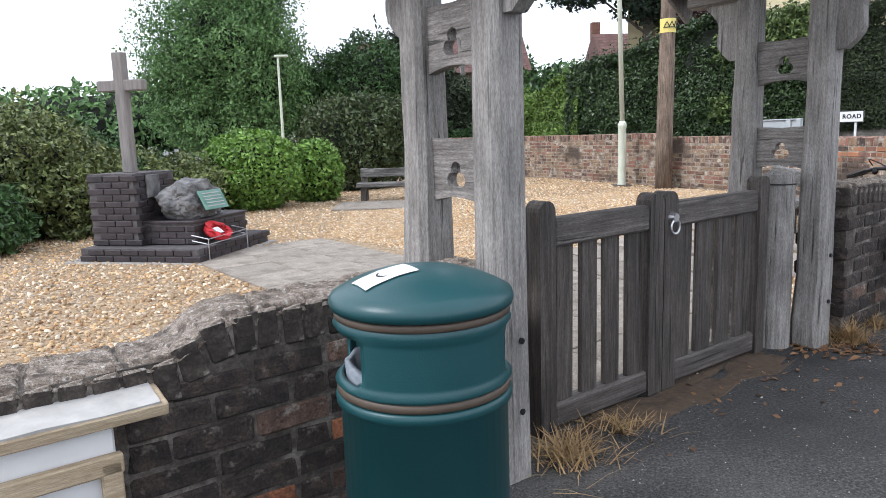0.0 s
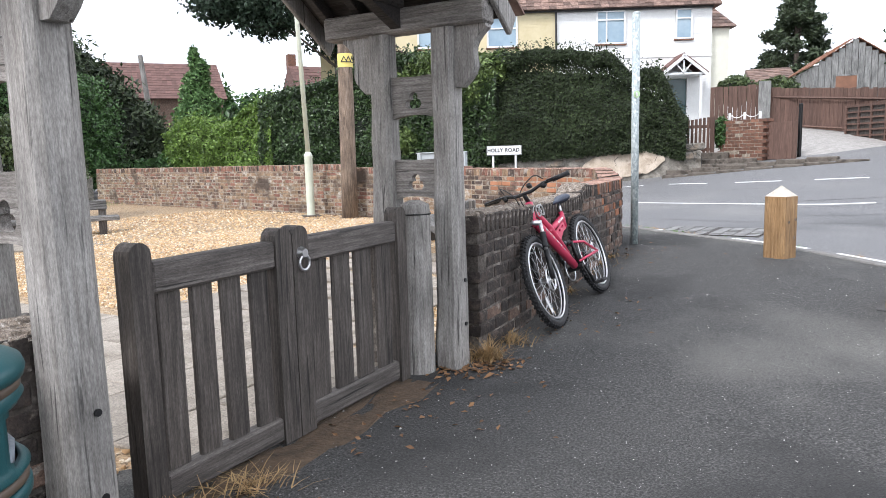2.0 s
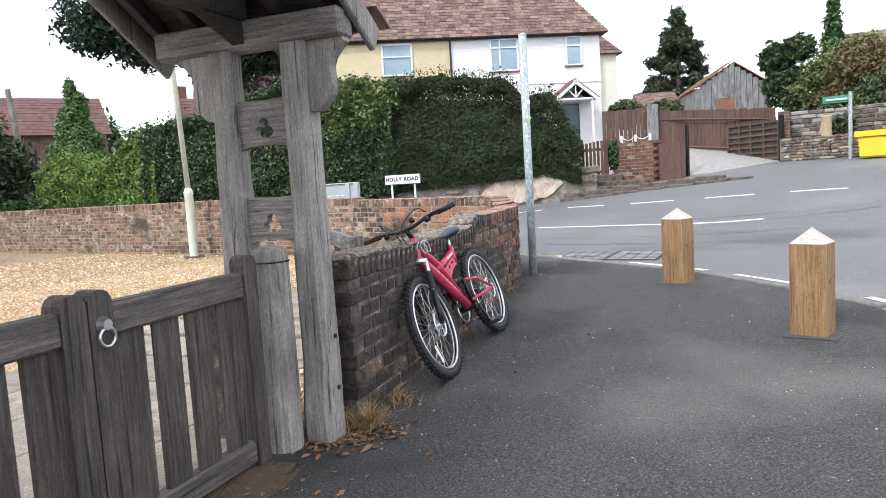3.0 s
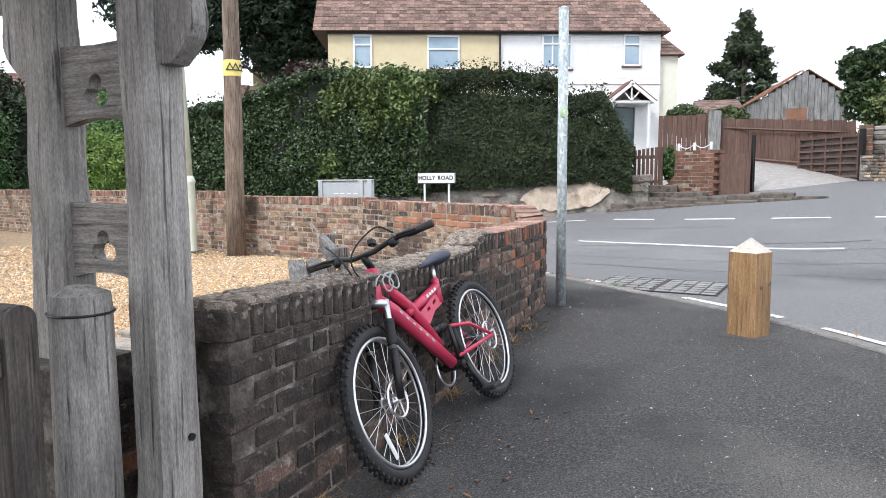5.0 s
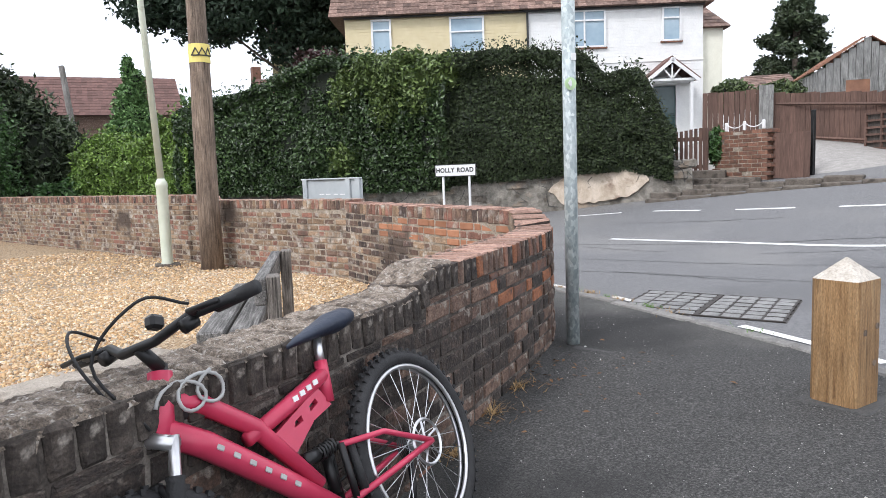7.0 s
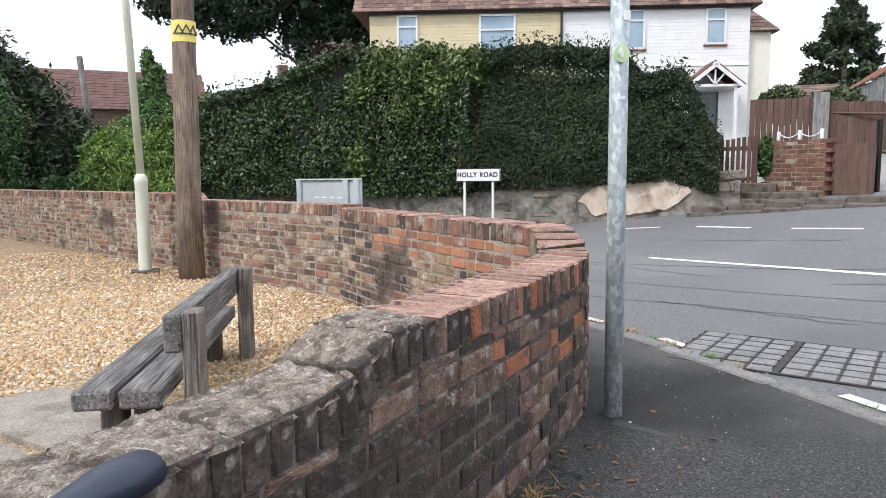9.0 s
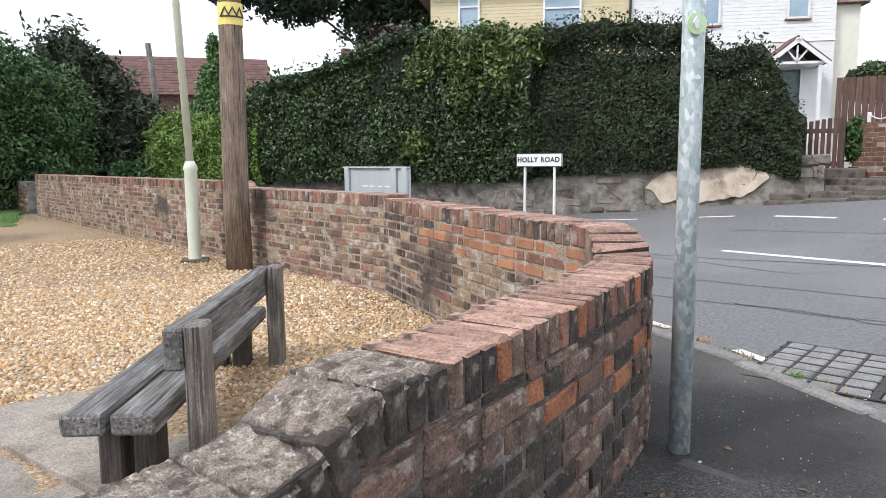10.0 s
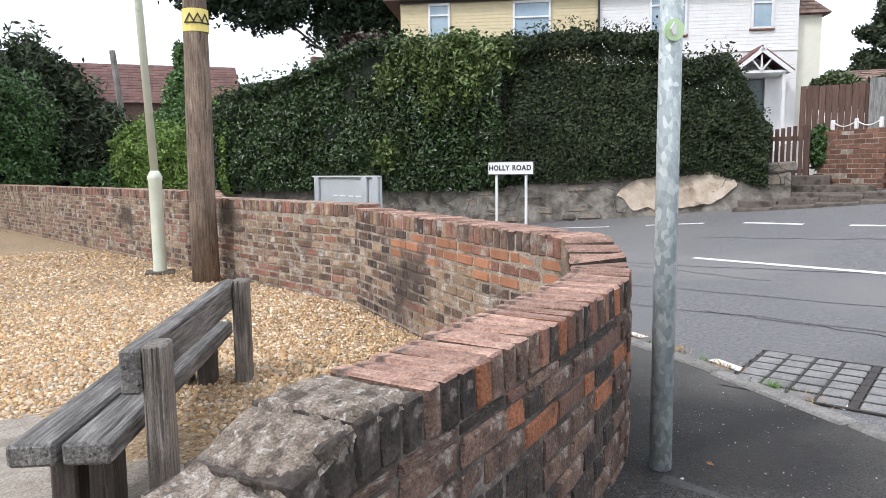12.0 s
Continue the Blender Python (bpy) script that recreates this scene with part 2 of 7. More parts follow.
GRAVEL = material("gravel_bed", [(0.10, 0.065, 0.035), (0.36, 0.26, 0.15), (0.24, 0.15, 0.075), (0.48, 0.40, 0.29)], 55, 0.85, 0.8, 60, voronoi=True, grain=0.4, grain_scale=120)
STONE = material("gravel_stone", [(0.22, 0.12, 0.055), (0.56, 0.40, 0.22), (0.42, 0.25, 0.11), (0.72, 0.62, 0.47), (0.30, 0.24, 0.18)], 0.3, 0.75, island=True, detail=1, random_amount=0.7)
FLAG = material("paving_flag", [(0.205, 0.178, 0.145), (0.33, 0.292, 0.245)], 6, 0.85, 0.4, 90, random_amount=0.3, stain=(0.16, 0.135, 0.105), stain_scale=3, grain=0.5, grain_scale=80)
OAK = timber("weathered_oak", [(0.165, 0.153, 0.138), (0.255, 0.24, 0.222), (0.345, 0.33, 0.308)])
OAK_CROSS_GRAIN = timber("weathered_oak_crosswise", [(0.09, 0.08, 0.07), (0.19, 0.175, 0.16), (0.30, 0.285, 0.265)], 1)
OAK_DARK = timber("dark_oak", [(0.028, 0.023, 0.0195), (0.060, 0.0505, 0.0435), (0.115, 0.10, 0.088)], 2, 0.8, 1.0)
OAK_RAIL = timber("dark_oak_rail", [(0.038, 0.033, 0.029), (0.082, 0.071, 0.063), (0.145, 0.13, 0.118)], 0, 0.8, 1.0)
# Dark copy of the oak: soot and the roof's shade are in its colour.
OAK_ROOF_SHADE = timber("roof_shaded_timber", [(0.014, 0.011, 0.010), (0.032, 0.027, 0.024), (0.06, 0.05, 0.045)], 1)
MORTAR = material("sooty_lime_mortar", [(0.032, 0.026, 0.022), (0.075, 0.063, 0.053), (0.20, 0.178, 0.155)], 7, 0.95, 0.8, 60, stain=(0.30, 0.27, 0.235), stain_scale=5, stain_at=0.64, grain=0.5, grain_scale=70)
BRICK_OLD = material("sooty_brick", [(0.016, 0.013, 0.0115), (0.040, 0.031, 0.026), (0.088, 0.063, 0.050)], 16, 0.9, 1.0, 70, random_amount=0.6, stain=(0.20, 0.172, 0.145), stain_scale=26, stain_at=0.67, grain=0.6, grain_scale=120)
BRICK_BROWN = material("weathered_brown_brick", [(0.055, 0.036, 0.028), (0.125, 0.078, 0.057), (0.20, 0.135, 0.10)], 14, 0.9, 1.0, 70, random_amount=0.6, stain=(0.32, 0.285, 0.245), stain_scale=20, stain_at=0.63, grain=0.55, grain_scale=120)
BRICK_RED = material("red_brick", [(0.12, 0.060, 0.040), (0.235, 0.112, 0.072)], 9, 0.88, 0.6, 60, random_amount=0.7, stain=(0.10, 0.07, 0.06), stain_scale=5, stain_at=0.6, grain=0.5, grain_scale=90)
BRICK_ORANGE = material("orange_brick", [(0.23, 0.088, 0.042), (0.34, 0.135, 0.065)], 12, 0.88, 0.8, 60, random_amount=0.35, stain=(0.10, 0.06, 0.045), stain_scale=18, stain_at=0.62, grain=0.5, grain_scale=100)
BRICK_BUFF = material("weathered_buff_brick", [(0.15, 0.10, 0.064), (0.25, 0.17, 0.108), (0.335, 0.245, 0.165)], 6, 0.9, 0.8, 60, island=True, random_amount=0.5, stain=(0.45, 0.415, 0.36), stain_scale=8, stain_at=0.60, stain2=((0.085, 0.064, 0.05), 1.7, 0.61, 0.06), grain=0.55, grain_scale=90)
COPING_OLD = material("lichened_coping", [(0.018, 0.0145, 0.012), (0.043, 0.034, 0.028), (0.095, 0.078, 0.065)], 16, 0.92, 0.9, 60, random_amount=0.4, stain=(0.26, 0.232, 0.20), stain_scale=24, stain_at=0.65, grain=0.5, grain_scale=110)
OAK_BENCH = timber("grey_bench_timber", [(0.035, 0.033, 0.031), (0.12, 0.115, 0.108), (0.27, 0.262, 0.25)], 0, 0.85, 1.0, 0.5)
LEAF_DARK = material("yew_leaf", [(0.012, 0.022, 0.007), (0.042, 0.062, 0.019)], 0.5, 0.72, island=True, random_amount=1.2, detail=1)
LEAF_IVY = material("ivy_leaf", [(0.018, 0.036, 0.011), (0.054, 0.095, 0.027)], 0.5, 0.38, island=True, random_amount=1.2, detail=1)
LEAF_MID = material("shrub_leaf", [(0.025, 0.065, 0.015), (0.06, 0.13, 0.03)], 0.5, 0.5, island=True, random_amount=0.9, detail=1)
LEAF_LIGHT = material("laurel_leaf", [(0.075, 0.14, 0.022), (0.19, 0.29, 0.055)], 0.5, 0.45, island=True, random_amount=1.0, detail=1)
LEAF_RUSSET = material("russet_leaf", [(0.085, 0.065, 0.028), (0.19, 0.15, 0.06)], 0.5, 0.6, island=True, random_amount=0.8, detail=1)
LEAF_ROUND = material("privet_leaf", [(0.085, 0.18, 0.024), (0.20, 0.34, 0.06)], 0.5, 0.45, island=True, random_amount=0.8, detail=1)
LEAF_OLIVE = material("olive_leaf", [(0.035, 0.058, 0.018), (0.085, 0.115, 0.038)], 0.5, 0.5, island=True, random_amount=0.9, detail=1)
LEAF_YELLOW = material("variegated_leaf", [(0.055, 0.085, 0.022), (0.20, 0.23, 0.075)], 0.5, 0.5, island=True, random_amount=0.9, detail=1)
LEAF_TREE = material("tree_leaf", [(0.07, 0.15, 0.046), (0.16, 0.275, 0.088)], 0.5, 0.65, island=True, random_amount=0.9, detail=1)
LEAF_OLIVE_DARK = material("conifer_leaf", [(0.022, 0.038, 0.018), (0.06, 0.082, 0.036)], 0.5, 0.6, island=True, random_amount=1.1, detail=1)
LEAF_PINE = material("pine_needle", [(0.010, 0.024, 0.012), (0.026, 0.05, 0.022)], 0.5, 0.7, island=True, random_amount=0.7, detail=1)
LEAF_COPPER = material("copper_leaf", [(0.03, 0.012, 0.012), (0.06, 0.022, 0.02)], 0.5, 0.5, island=True, detail=1)
# Solid filler for foliage: its near-black colour paints in the shade between leaves.
CORE = material("foliage_shade_core", [(0.006, 0.010, 0.005), (0.014, 0.018, 0.009)], 5, 0.95)
BARK = material("bark", [(0.06, 0.045, 0.035), (0.12, 0.10, 0.08)], 8, 0.9, 0.6, 20)
BIN_GREEN = material("bin_green_plastic", [(0.008, 0.057, 0.063), (0.0125, 0.07, 0.077)], 3, 0.36, 0.08, 200)
BIN_BAND = material("bin_bronze_band", [(0.07, 0.05, 0.035), (0.11, 0.08, 0.055)], 6, 0.5)
WHITE = material("white_paint", [(0.70, 0.70, 0.69), (0.80, 0.80, 0.79)], 5, 0.5)
LINE = material("worn_road_paint", [(0.55, 0.55, 0.54), (0.75, 0.75, 0.74)], 9, 0.8, stain=(0.16, 0.16, 0.16), stain_scale=14, stain_at=0.7)
BLACK = material("black_rubber", [(0.012, 0.012, 0.013), (0.025, 0.025, 0.026)], 20, 0.7, 0.3, 120)
BLACK_METAL = material("black_metal", [(0.015, 0.015, 0.016), (0.03, 0.03, 0.03)], 20, 0.4, metal=0.4)
SILVER = material("alloy", [(0.55, 0.55, 0.56), (0.68, 0.68, 0.69)], 20, 0.3, metal=0.9)
BIKE_RED = material("bike_red_paint", [(0.46, 0.030, 0.075), (0.58, 0.055, 0.115)], 6, 0.33)
GALV = material("galvanised_steel", [(0.28, 0.325, 0.33), (0.34, 0.39, 0.395), (0.41, 0.46, 0.46), (0.54, 0.59, 0.58)], 55, 0.55, 0.1, 60, metal=0.2, voronoi=True, stretch=(1, 1, 0.6), grain=0.2, grain_scale=25)
LAMP_PAINT = material("cream_column_paint", [(0.52, 0.56, 0.45), (0.64, 0.67, 0.56)], 4, 0.5, stain=(0.28, 0.25, 0.18), stain_scale=5, stain_at=0.72)
POLE_WOOD = timber("creosoted_pole", [(0.065, 0.046, 0.033), (0.165, 0.122, 0.09), (0.27, 0.215, 0.17)], 2, 0.85, 0.0, 0.45, 0.8)
PINE = timber("new_pine", [(0.14, 0.072, 0.028), (0.27, 0.158, 0.068), (0.37, 0.24, 0.12)], 2, 0.7, 1.0, 0.2, 0.35)
PINE_TOP = material("pine_end_grain", [(0.36, 0.32, 0.265), (0.55, 0.51, 0.45)], 14, 0.8, 0.4, 60, grain=0.3, grain_scale=80)
RENDER_WHITE = material("white_painted_brick", [(0.74, 0.74, 0.72), (0.82, 0.82, 0.80)], 3, 0.7, 0.2, 30, grain=0.06, grain_scale=20)
RENDER_CREAM = material("cream_painted_brick", [(0.62, 0.53, 0.32), (0.70, 0.61, 0.40)], 3, 0.7, 0.2, 30)
RENDER_EXT = material("pale_cream_render", [(0.66, 0.65, 0.54), (0.74, 0.73, 0.62)], 3, 0.75, 0.2, 30, grain=0.06, grain_scale=20)
ROOF_TILE = material("clay_roof_tile", [(0.085, 0.056, 0.046), (0.165, 0.105, 0.083), (0.26, 0.185, 0.15)], 9, 0.9, 0.4, 30, island=True, random_amount=0.9)
ROOF_RED = material("red_roof_tile", [(0.10, 0.055, 0.047), (0.155, 0.085, 0.072)], 7, 0.9, 0.4, 30, island=True, random_amount=0.4)
GLASS = material("window_glass", [(0.22, 0.32, 0.40), (0.40, 0.50, 0.56)], 0.8, 0.06)
DARK_GLASS = material("door_glass", [(0.04, 0.07, 0.07), (0.07, 0.11, 0.11)], 1, 0.1)
FENCE_BROWN = material("brown_fence", [(0.075, 0.042, 0.032), (0.15, 0.09, 0.068)], 6, 0.85, 0.4, 30, stretch=(5, 5, 0.6), random_amount=0.4)
CREAM_RENDER = material("cream_lime_render", [(0.34, 0.27, 0.20), (0.50, 0.42, 0.33), (0.60, 0.52, 0.43)], 3, 0.9, 0.7, 18, stain=(0.16, 0.10, 0.07), stain_scale=3.5, stain_at=0.64, grain=0.3, grain_scale=70)
PINE_PALE = material("pale_pine", [(0.33, 0.25, 0.155), (0.50, 0.40, 0.27)], 6, 0.75, 0.3, 20, stretch=(1, 9, 9), grain=0.25, grain_scale=40)
LEAF_FRESH = material("fresh_leaf", [(0.05, 0.085, 0.019), (0.125, 0.175, 0.045)], 0.5, 0.5, island=True, random_amount=1.0, detail=1)
OLD_RENDER = material("old_render", [(0.085, 0.078, 0.064), (0.19, 0.175, 0.15), (0.30, 0.275, 0.235)], 4.5, 0.9, 1.0, 22, stain=(0.075, 0.064, 0.05), stain_scale=3.5, stain_at=0.59, stain2=((0.30, 0.24, 0.18), 1.6, 0.62, 0.05), grain=0.55, grain_scale=70)
CONCRETE = material("concrete", [(0.24, 0.23, 0.21), (0.36, 0.34, 0.32)], 8, 0.9, 0.5, 50, grain=0.4, grain_scale=70)
KERB = material("kerb_stone", [(0.14, 0.135, 0.125), (0.24, 0.23, 0.215)], 12, 0.9, 0.5, 60, random_amount=0.3, grain=0.4, grain_scale=70)
SLATE_BRICK = material("blue_engineering_brick", [(0.020, 0.016, 0.018), (0.048, 0.037, 0.040)], 9, 0.6, 0.3, 60, random_amount=0.5, grain=0.3)
BOULDER = material("granite_boulder", [(0.05, 0.05, 0.05), (0.15, 0.148, 0.145), (0.24, 0.235, 0.225)], 7, 0.85, 0.9, 25)
BRONZE = material("verdigris_plaque", [(0.10, 0.22, 0.18), (0.18, 0.33, 0.27)], 10, 0.6)
POPPY = material("poppy_red", [(0.45, 0.012, 0.02), (0.62, 0.03, 0.035)], 30, 0.7)
PAPER = material("old_newspaper", [(0.34, 0.33, 0.31), (0.50, 0.485, 0.455)], 12, 0.9)
INK = material("dark_ink", [(0.03, 0.03, 0.03), (0.05, 0.05, 0.05)], 12, 0.8)
YELLOW = material("yellow_plastic", [(0.75, 0.52, 0.02), (0.80, 0.58, 0.03)], 4, 0.5)
SIGN_YELLOW = material("warning_yellow", [(0.72, 0.60, 0.16), (0.78, 0.66, 0.20)], 4, 0.5)
COPE_PINK = material("worn_red_coping", [(0.20, 0.115, 0.085), (0.32, 0.195, 0.148), (0.42, 0.285, 0.225)], 16, 0.9, 0.8, 70, random_amount=0.5, stain=(0.11, 0.08, 0.065), stain_scale=17, stain_at=0.63, grain=0.5, grain_scale=110)
COPE_LICHEN = material("lichened_mortar_cap", [(0.085, 0.066, 0.05), (0.215, 0.175, 0.138), (0.36, 0.31, 0.26)], 24, 0.95, 1.0, 150, stain=(0.42, 0.39, 0.35), stain_scale=60, stain_at=0.62, stain2=((0.09, 0.071, 0.055), 19, 0.58, 0.05), grain=0.7, grain_scale=190)
DARK_STONE = material("dark_step_stone", [(0.075, 0.062, 0.05), (0.16, 0.138, 0.115)], 5, 0.9, 0.6, 40, stain=(0.05, 0.042, 0.034), stain_scale=6, stain_at=0.58, grain=0.5)
PATCH_DARK = material("dark_tarmac_patch", [(0.020, 0.020, 0.020), (0.050, 0.049, 0.048), (0.09, 0.088, 0.085)], 70, 0.9, 1.0, 160, grain=0.75, grain_scale=130)
WAY_GREEN = material("waymark_green", [(0.42, 0.58, 0.32), (0.50, 0.66, 0.40)], 4, 0.5)
SIGN_GREEN = material("sign_green", [(0.02, 0.22, 0.12), (0.03, 0.26, 0.14)], 4, 0.5)
SIGN_GREY = material("grey_sign_back", [(0.36, 0.39, 0.40), (0.44, 0.47, 0.48)], 5, 0.6, 0.1, 20)
STRAW = material("dry_grass", [(0.26, 0.16, 0.07), (0.42, 0.29, 0.14)], 0.5, 0.8, island=True, random_amount=0.6)
GRASS = material("grass", [(0.06, 0.13, 0.02), (0.12, 0.22, 0.04)], 0.5, 0.7, island=True, random_amount=0.6)
SOIL = material("soil_litter", [(0.05, 0.035, 0.022), (0.12, 0.08, 0.05)], 20, 0.95, 0.8, 60)
RUST = material("rusty_tin", [(0.17, 0.085, 0.055), (0.30, 0.15, 0.09)], 3, 0.85, 0.3, 20)
TIN = material("grey_corrugated_tin", [(0.22, 0.24, 0.25), (0.36, 0.38, 0.38)], 3, 0.6, 0.2, 20, stain=(0.25, 0.14, 0.09), stain_scale=1.5)
TRIM_GREY = material("dark_gutter", [(0.02, 0.02, 0.02), (0.035, 0.035, 0.035)], 4, 0.5)

MORTAR_PALE = material("pale_lime_mortar", [(0.17, 0.135, 0.10), (0.29, 0.245, 0.19), (0.44, 0.40, 0.345)], 9, 0.95, 0.9, 70, stain2=((0.085, 0.064, 0.05), 1.7, 0.61, 0.06), grain=0.5, grain_scale=90)

# ---- the line of the garden wall ----
GA, GN = Vector((0.8, 0.6)), Vector((0.6, -0.8))      # along the lych gate, and out of it towards the pavement
POST_L, POST_R, REAR = Vector((0.244, 2.62)), Vector((2.19, 4.08)), 0.44
WALL_PTS = rounded([(2.33, 4.23), (2.44, 4.31), (3.6, 5.27), (4.8, 6.27), (5.45, 6.84), (5.76, 7.17), (5.92, 7.5), (5.91, 7.85), (5.84, 8.4), (5.75, 9.2), (5.56, 10.75)], 8)
FAR_PTS = [(5.565, 10.755), (2.7, 17.0), (-0.35, 23.75)]
LEFT_PTS = [(0.164, 2.808), (-4.46, -0.66)]
wall_len, wall_at = along(WALL_PTS)
far_len, far_at = along(FAR_PTS)
left_len, left_at = along(LEFT_PTS)


def wall_top(s):
    """Height of the coping along the curved wall."""
    return 0.91 + 0.025 * (1 - smooth(s / 1.2)) + 0.088 * smooth((s - 2.35) / 0.27) + 0.112 * smooth((s - 4.72) / 0.36)


def left_top(s):
    return 0.80 - 0.09 * smooth((s - 1.02) / 0.2)


def side_of(pts, x, y):
    """Whether a point lies to the left of a polyline that runs to its end."""
    best, sign = 1e9, 1
    for (ax, ay), (bx, by) in zip(pts, pts[1:]):
        dx, dy = bx - ax, by - ay
        t = min(1, max(0, ((x - ax) * dx + (y - ay) * dy) / (dx * dx + dy * dy)))
        d = math.hypot(x - ax - t * dx, y - ay - t * dy)
        if d < best:
            best, sign = d, dx * (y - ay) - dy * (x - ax)
    return sign > 0


GARDEN_EDGE = LEFT_PTS[::-1] + [(0.05, 3.15), (1.85, 4.5)] + WALL_PTS + FAR_PTS


GARDEN_POLY = GARDEN_EDGE + [(-40.0, 24.5), (-40.0, -0.7)]


def in_garden(x, y):
    inside = False
    for (ax, ay), (bx, by) in zip(GARDEN_POLY, GARDEN_POLY[1:] + GARDEN_POLY[:1]):
        if (ay > y) != (by > y) and x < ax + (bx - ax) * (y - ay) / (by - ay):
            inside = not inside
    return inside


KERB_PTS = rounded([(2.6, -6.0), (4.2, -1.0), (5.5, 1.6), (6.35, 3.4), (6.88, 5.3), (7.0, 6.4), (7.0, 7.4), (6.98, 8.5), (6.75, 10.0), (6.1, 12.2), (4.4, 16.0), (1.5, 22.5), (0.2, 26.0)], 6)


def on_pavement(x, y):
    return side_of(KERB_PTS, x, y) and not in_garden(x, y)

# ---- ground ----
xs = [-600, -250, -120, -60, -35] + [-24 + 1.0 * k for k in range(25)] + [1 + 0.5 * k for k in range(60)] + [34, 45, 70, 130, 280, 600]
ys = [-600, -250, -120, -60, -30, -15] + [-10 + 1.0 * k for k in range(12)] + [2 + 0.5 * k for k in range(60)] + [34, 40, 60, 100, 200, 400, 800]
gv = [(x, y, ground_z(x, y)) for x in xs for y in ys]
gf = [(i * len(ys) + j, (i + 1) * len(ys) + j, (i + 1) * len(ys) + j + 1, i * len(ys) + j + 1) for i in range(len(xs) - 1) for j in range(len(ys) - 1)]
gm = bpy.data.meshes.new("ground")
gm.from_pydata(gv, [], gf)
gm.materials.append(ASPHALT)
for p in gm.polygons:
    p.use_smooth = True
tagged(new("ground", gm), "grey worn asphalt road rising towards the houses", "road", "", "structure")
sheet("pavement", on_pavement, -6, 7.2, -6, 14, 0.1, 0.014, TARMAC, "dark patched tarmac pavement beside the brick wall", "pavement")
sheet("gravel_bed", lambda x, y: in_garden(x, y), -9, 6.2, 0, 26, 0.2, 0.012, GRAVEL, "golden gravel bed of the memorial garden", "gravel", rough=0.01)

# loose gravel stones, too many to count
rng = np.random.default_rng(7)


def stones(name, inside, n, x0, x1, y0, y1, size, label, mat=None, lift=0.014):
    """Rounded pebbles: a lower ring, a smaller upper ring and a cap each."""
    xy = [(x, y) for x, y in zip(rng.uniform(x0, x1, n).tolist(), rng.uniform(y0, y1, n).tolist()) if inside(x, y)]
    n = len(xy)
    ring = np.array([(math.cos(a), math.sin(a)) for a in (0, 1.57, 3.14, 4.71)])
    base = np.concatenate([np.c_[ring, np.full(4, -0.2)], np.c_[ring * 0.72, np.full(4, 0.75)]])
    s = size * rng.uniform(0.5, 1.5, n)
    v = base[None] * np.stack([s, s * rng.uniform(0.6, 0.95, n), s * rng.uniform(0.55, 0.95, n)], 1)[:, None] + rng.normal(0, 0.16, (n, 8, 3)) * s[:, None, None]
    a = rng.uniform(0, 6.28, n)[:, None]
    x = np.cos(a) * v[:, :, 0] - np.sin(a) * v[:, :, 1] + np.array(xy)[:, :1]
    y = np.sin(a) * v[:, :, 0] + np.cos(a) * v[:, :, 1] + np.array(xy)[:, 1:]
    z = v[:, :, 2] + np.array([ground_z(*p) + lift for p in xy])[:, None] + rng.uniform(-0.003, 0.006, (n, 1))
    pattern = np.array([(0, 1, 5, 4), (1, 2, 6, 5), (2, 3, 7, 6), (3, 0, 4, 7), (4, 5, 6, 7)])
    me = bpy.data.meshes.new(name)
    me.from_pydata(np.stack([x, y, z], 2).reshape(-1, 3).tolist(), [], (pattern[None] + 8 * np.arange(n)[:, None, None]).reshape(-1, 4).tolist())
    me.materials.append(mat or STONE)
    me.polygons.foreach_set("use_smooth", [True] * len(me.polygons))
    return tagged(new(name, me), label, "gravel", "", "stuff")


def in_flags(x, y):
    u, v = flag_local(x, y)
    return (0.66 < u < 2.72 and 0.2 < v < 6.25) or (2.72 <= u < 6.35 and 0.85 < v < 3.15)


def flag_local(x, y):
    d = Vector((x, y)) - POST_L
    return d.dot(GA), -d.dot(GN)


stones("gravel_stones", lambda x, y: in_garden(x, y) and not in_flags(x, y) and in_garden(x + 0.1, y - 0.1), 110000, -1.5, 5.6, 4.5, 12.5, 0.0125, "loose golden gravel stones")
stones("gravel_stones", lambda x, y: in_garden(x, y) and not in_flags(x, y), 70000, -7, 5.0, 2.5, 17, 0.016, "loose golden gravel stones")


CHIP = material("pale_stone_chip", [(0.16, 0.155, 0.15), (0.34, 0.33, 0.31), (0.5, 0.49, 0.46)], 0.3, 0.8, island=True, detail=1, random_amount=0.6)
stones("tarmac_chips", lambda x, y: on_pavement(x, y), 11000, -0.5, 7.2, 0.5, 9.5, 0.0026, "pale stone chips worn out of the tarmac", CHIP, 0.013)
stones("tarmac_chips", lambda x, y: on_pavement(x, y), 220, 0.3, 6.8, 1.0, 8.5, 0.006, "pale grit lying on the tarmac", CHIP, 0.013)


# ---- roads: kerb, lines, setts ----
klen, kat = along(KERB_PTS)
kerb = thing("kerb", pose(0, 0, 0), "flush worn kerb stones along the pavement edge", "kerb", "", "structure")
s = 6.0
while s < klen - 6:
    x, y, h = kat(s)
    bm = new_box(0, 0, 0, 0.9, 0.12, 0.12, 0.012)
    ob = part("kerb_stone", bm, KERB, kerb)
    ob.matrix_basis = pose(x, y, ground_z(x, y) - 0.036 + random.uniform(0, 0.006), 0, 0, math.degrees(h))
    s += 0.915


def offset_line(pts, off):
    out = []
    for i, p in enumerate(pts):
        a, b = Vector(pts[max(i - 1, 0)]), Vector(pts[min(i + 1, len(pts) - 1)])
        d = (b - a).normalized()
        out.append((p[0] + d.y * off, p[1] - d.x * off))
    return out


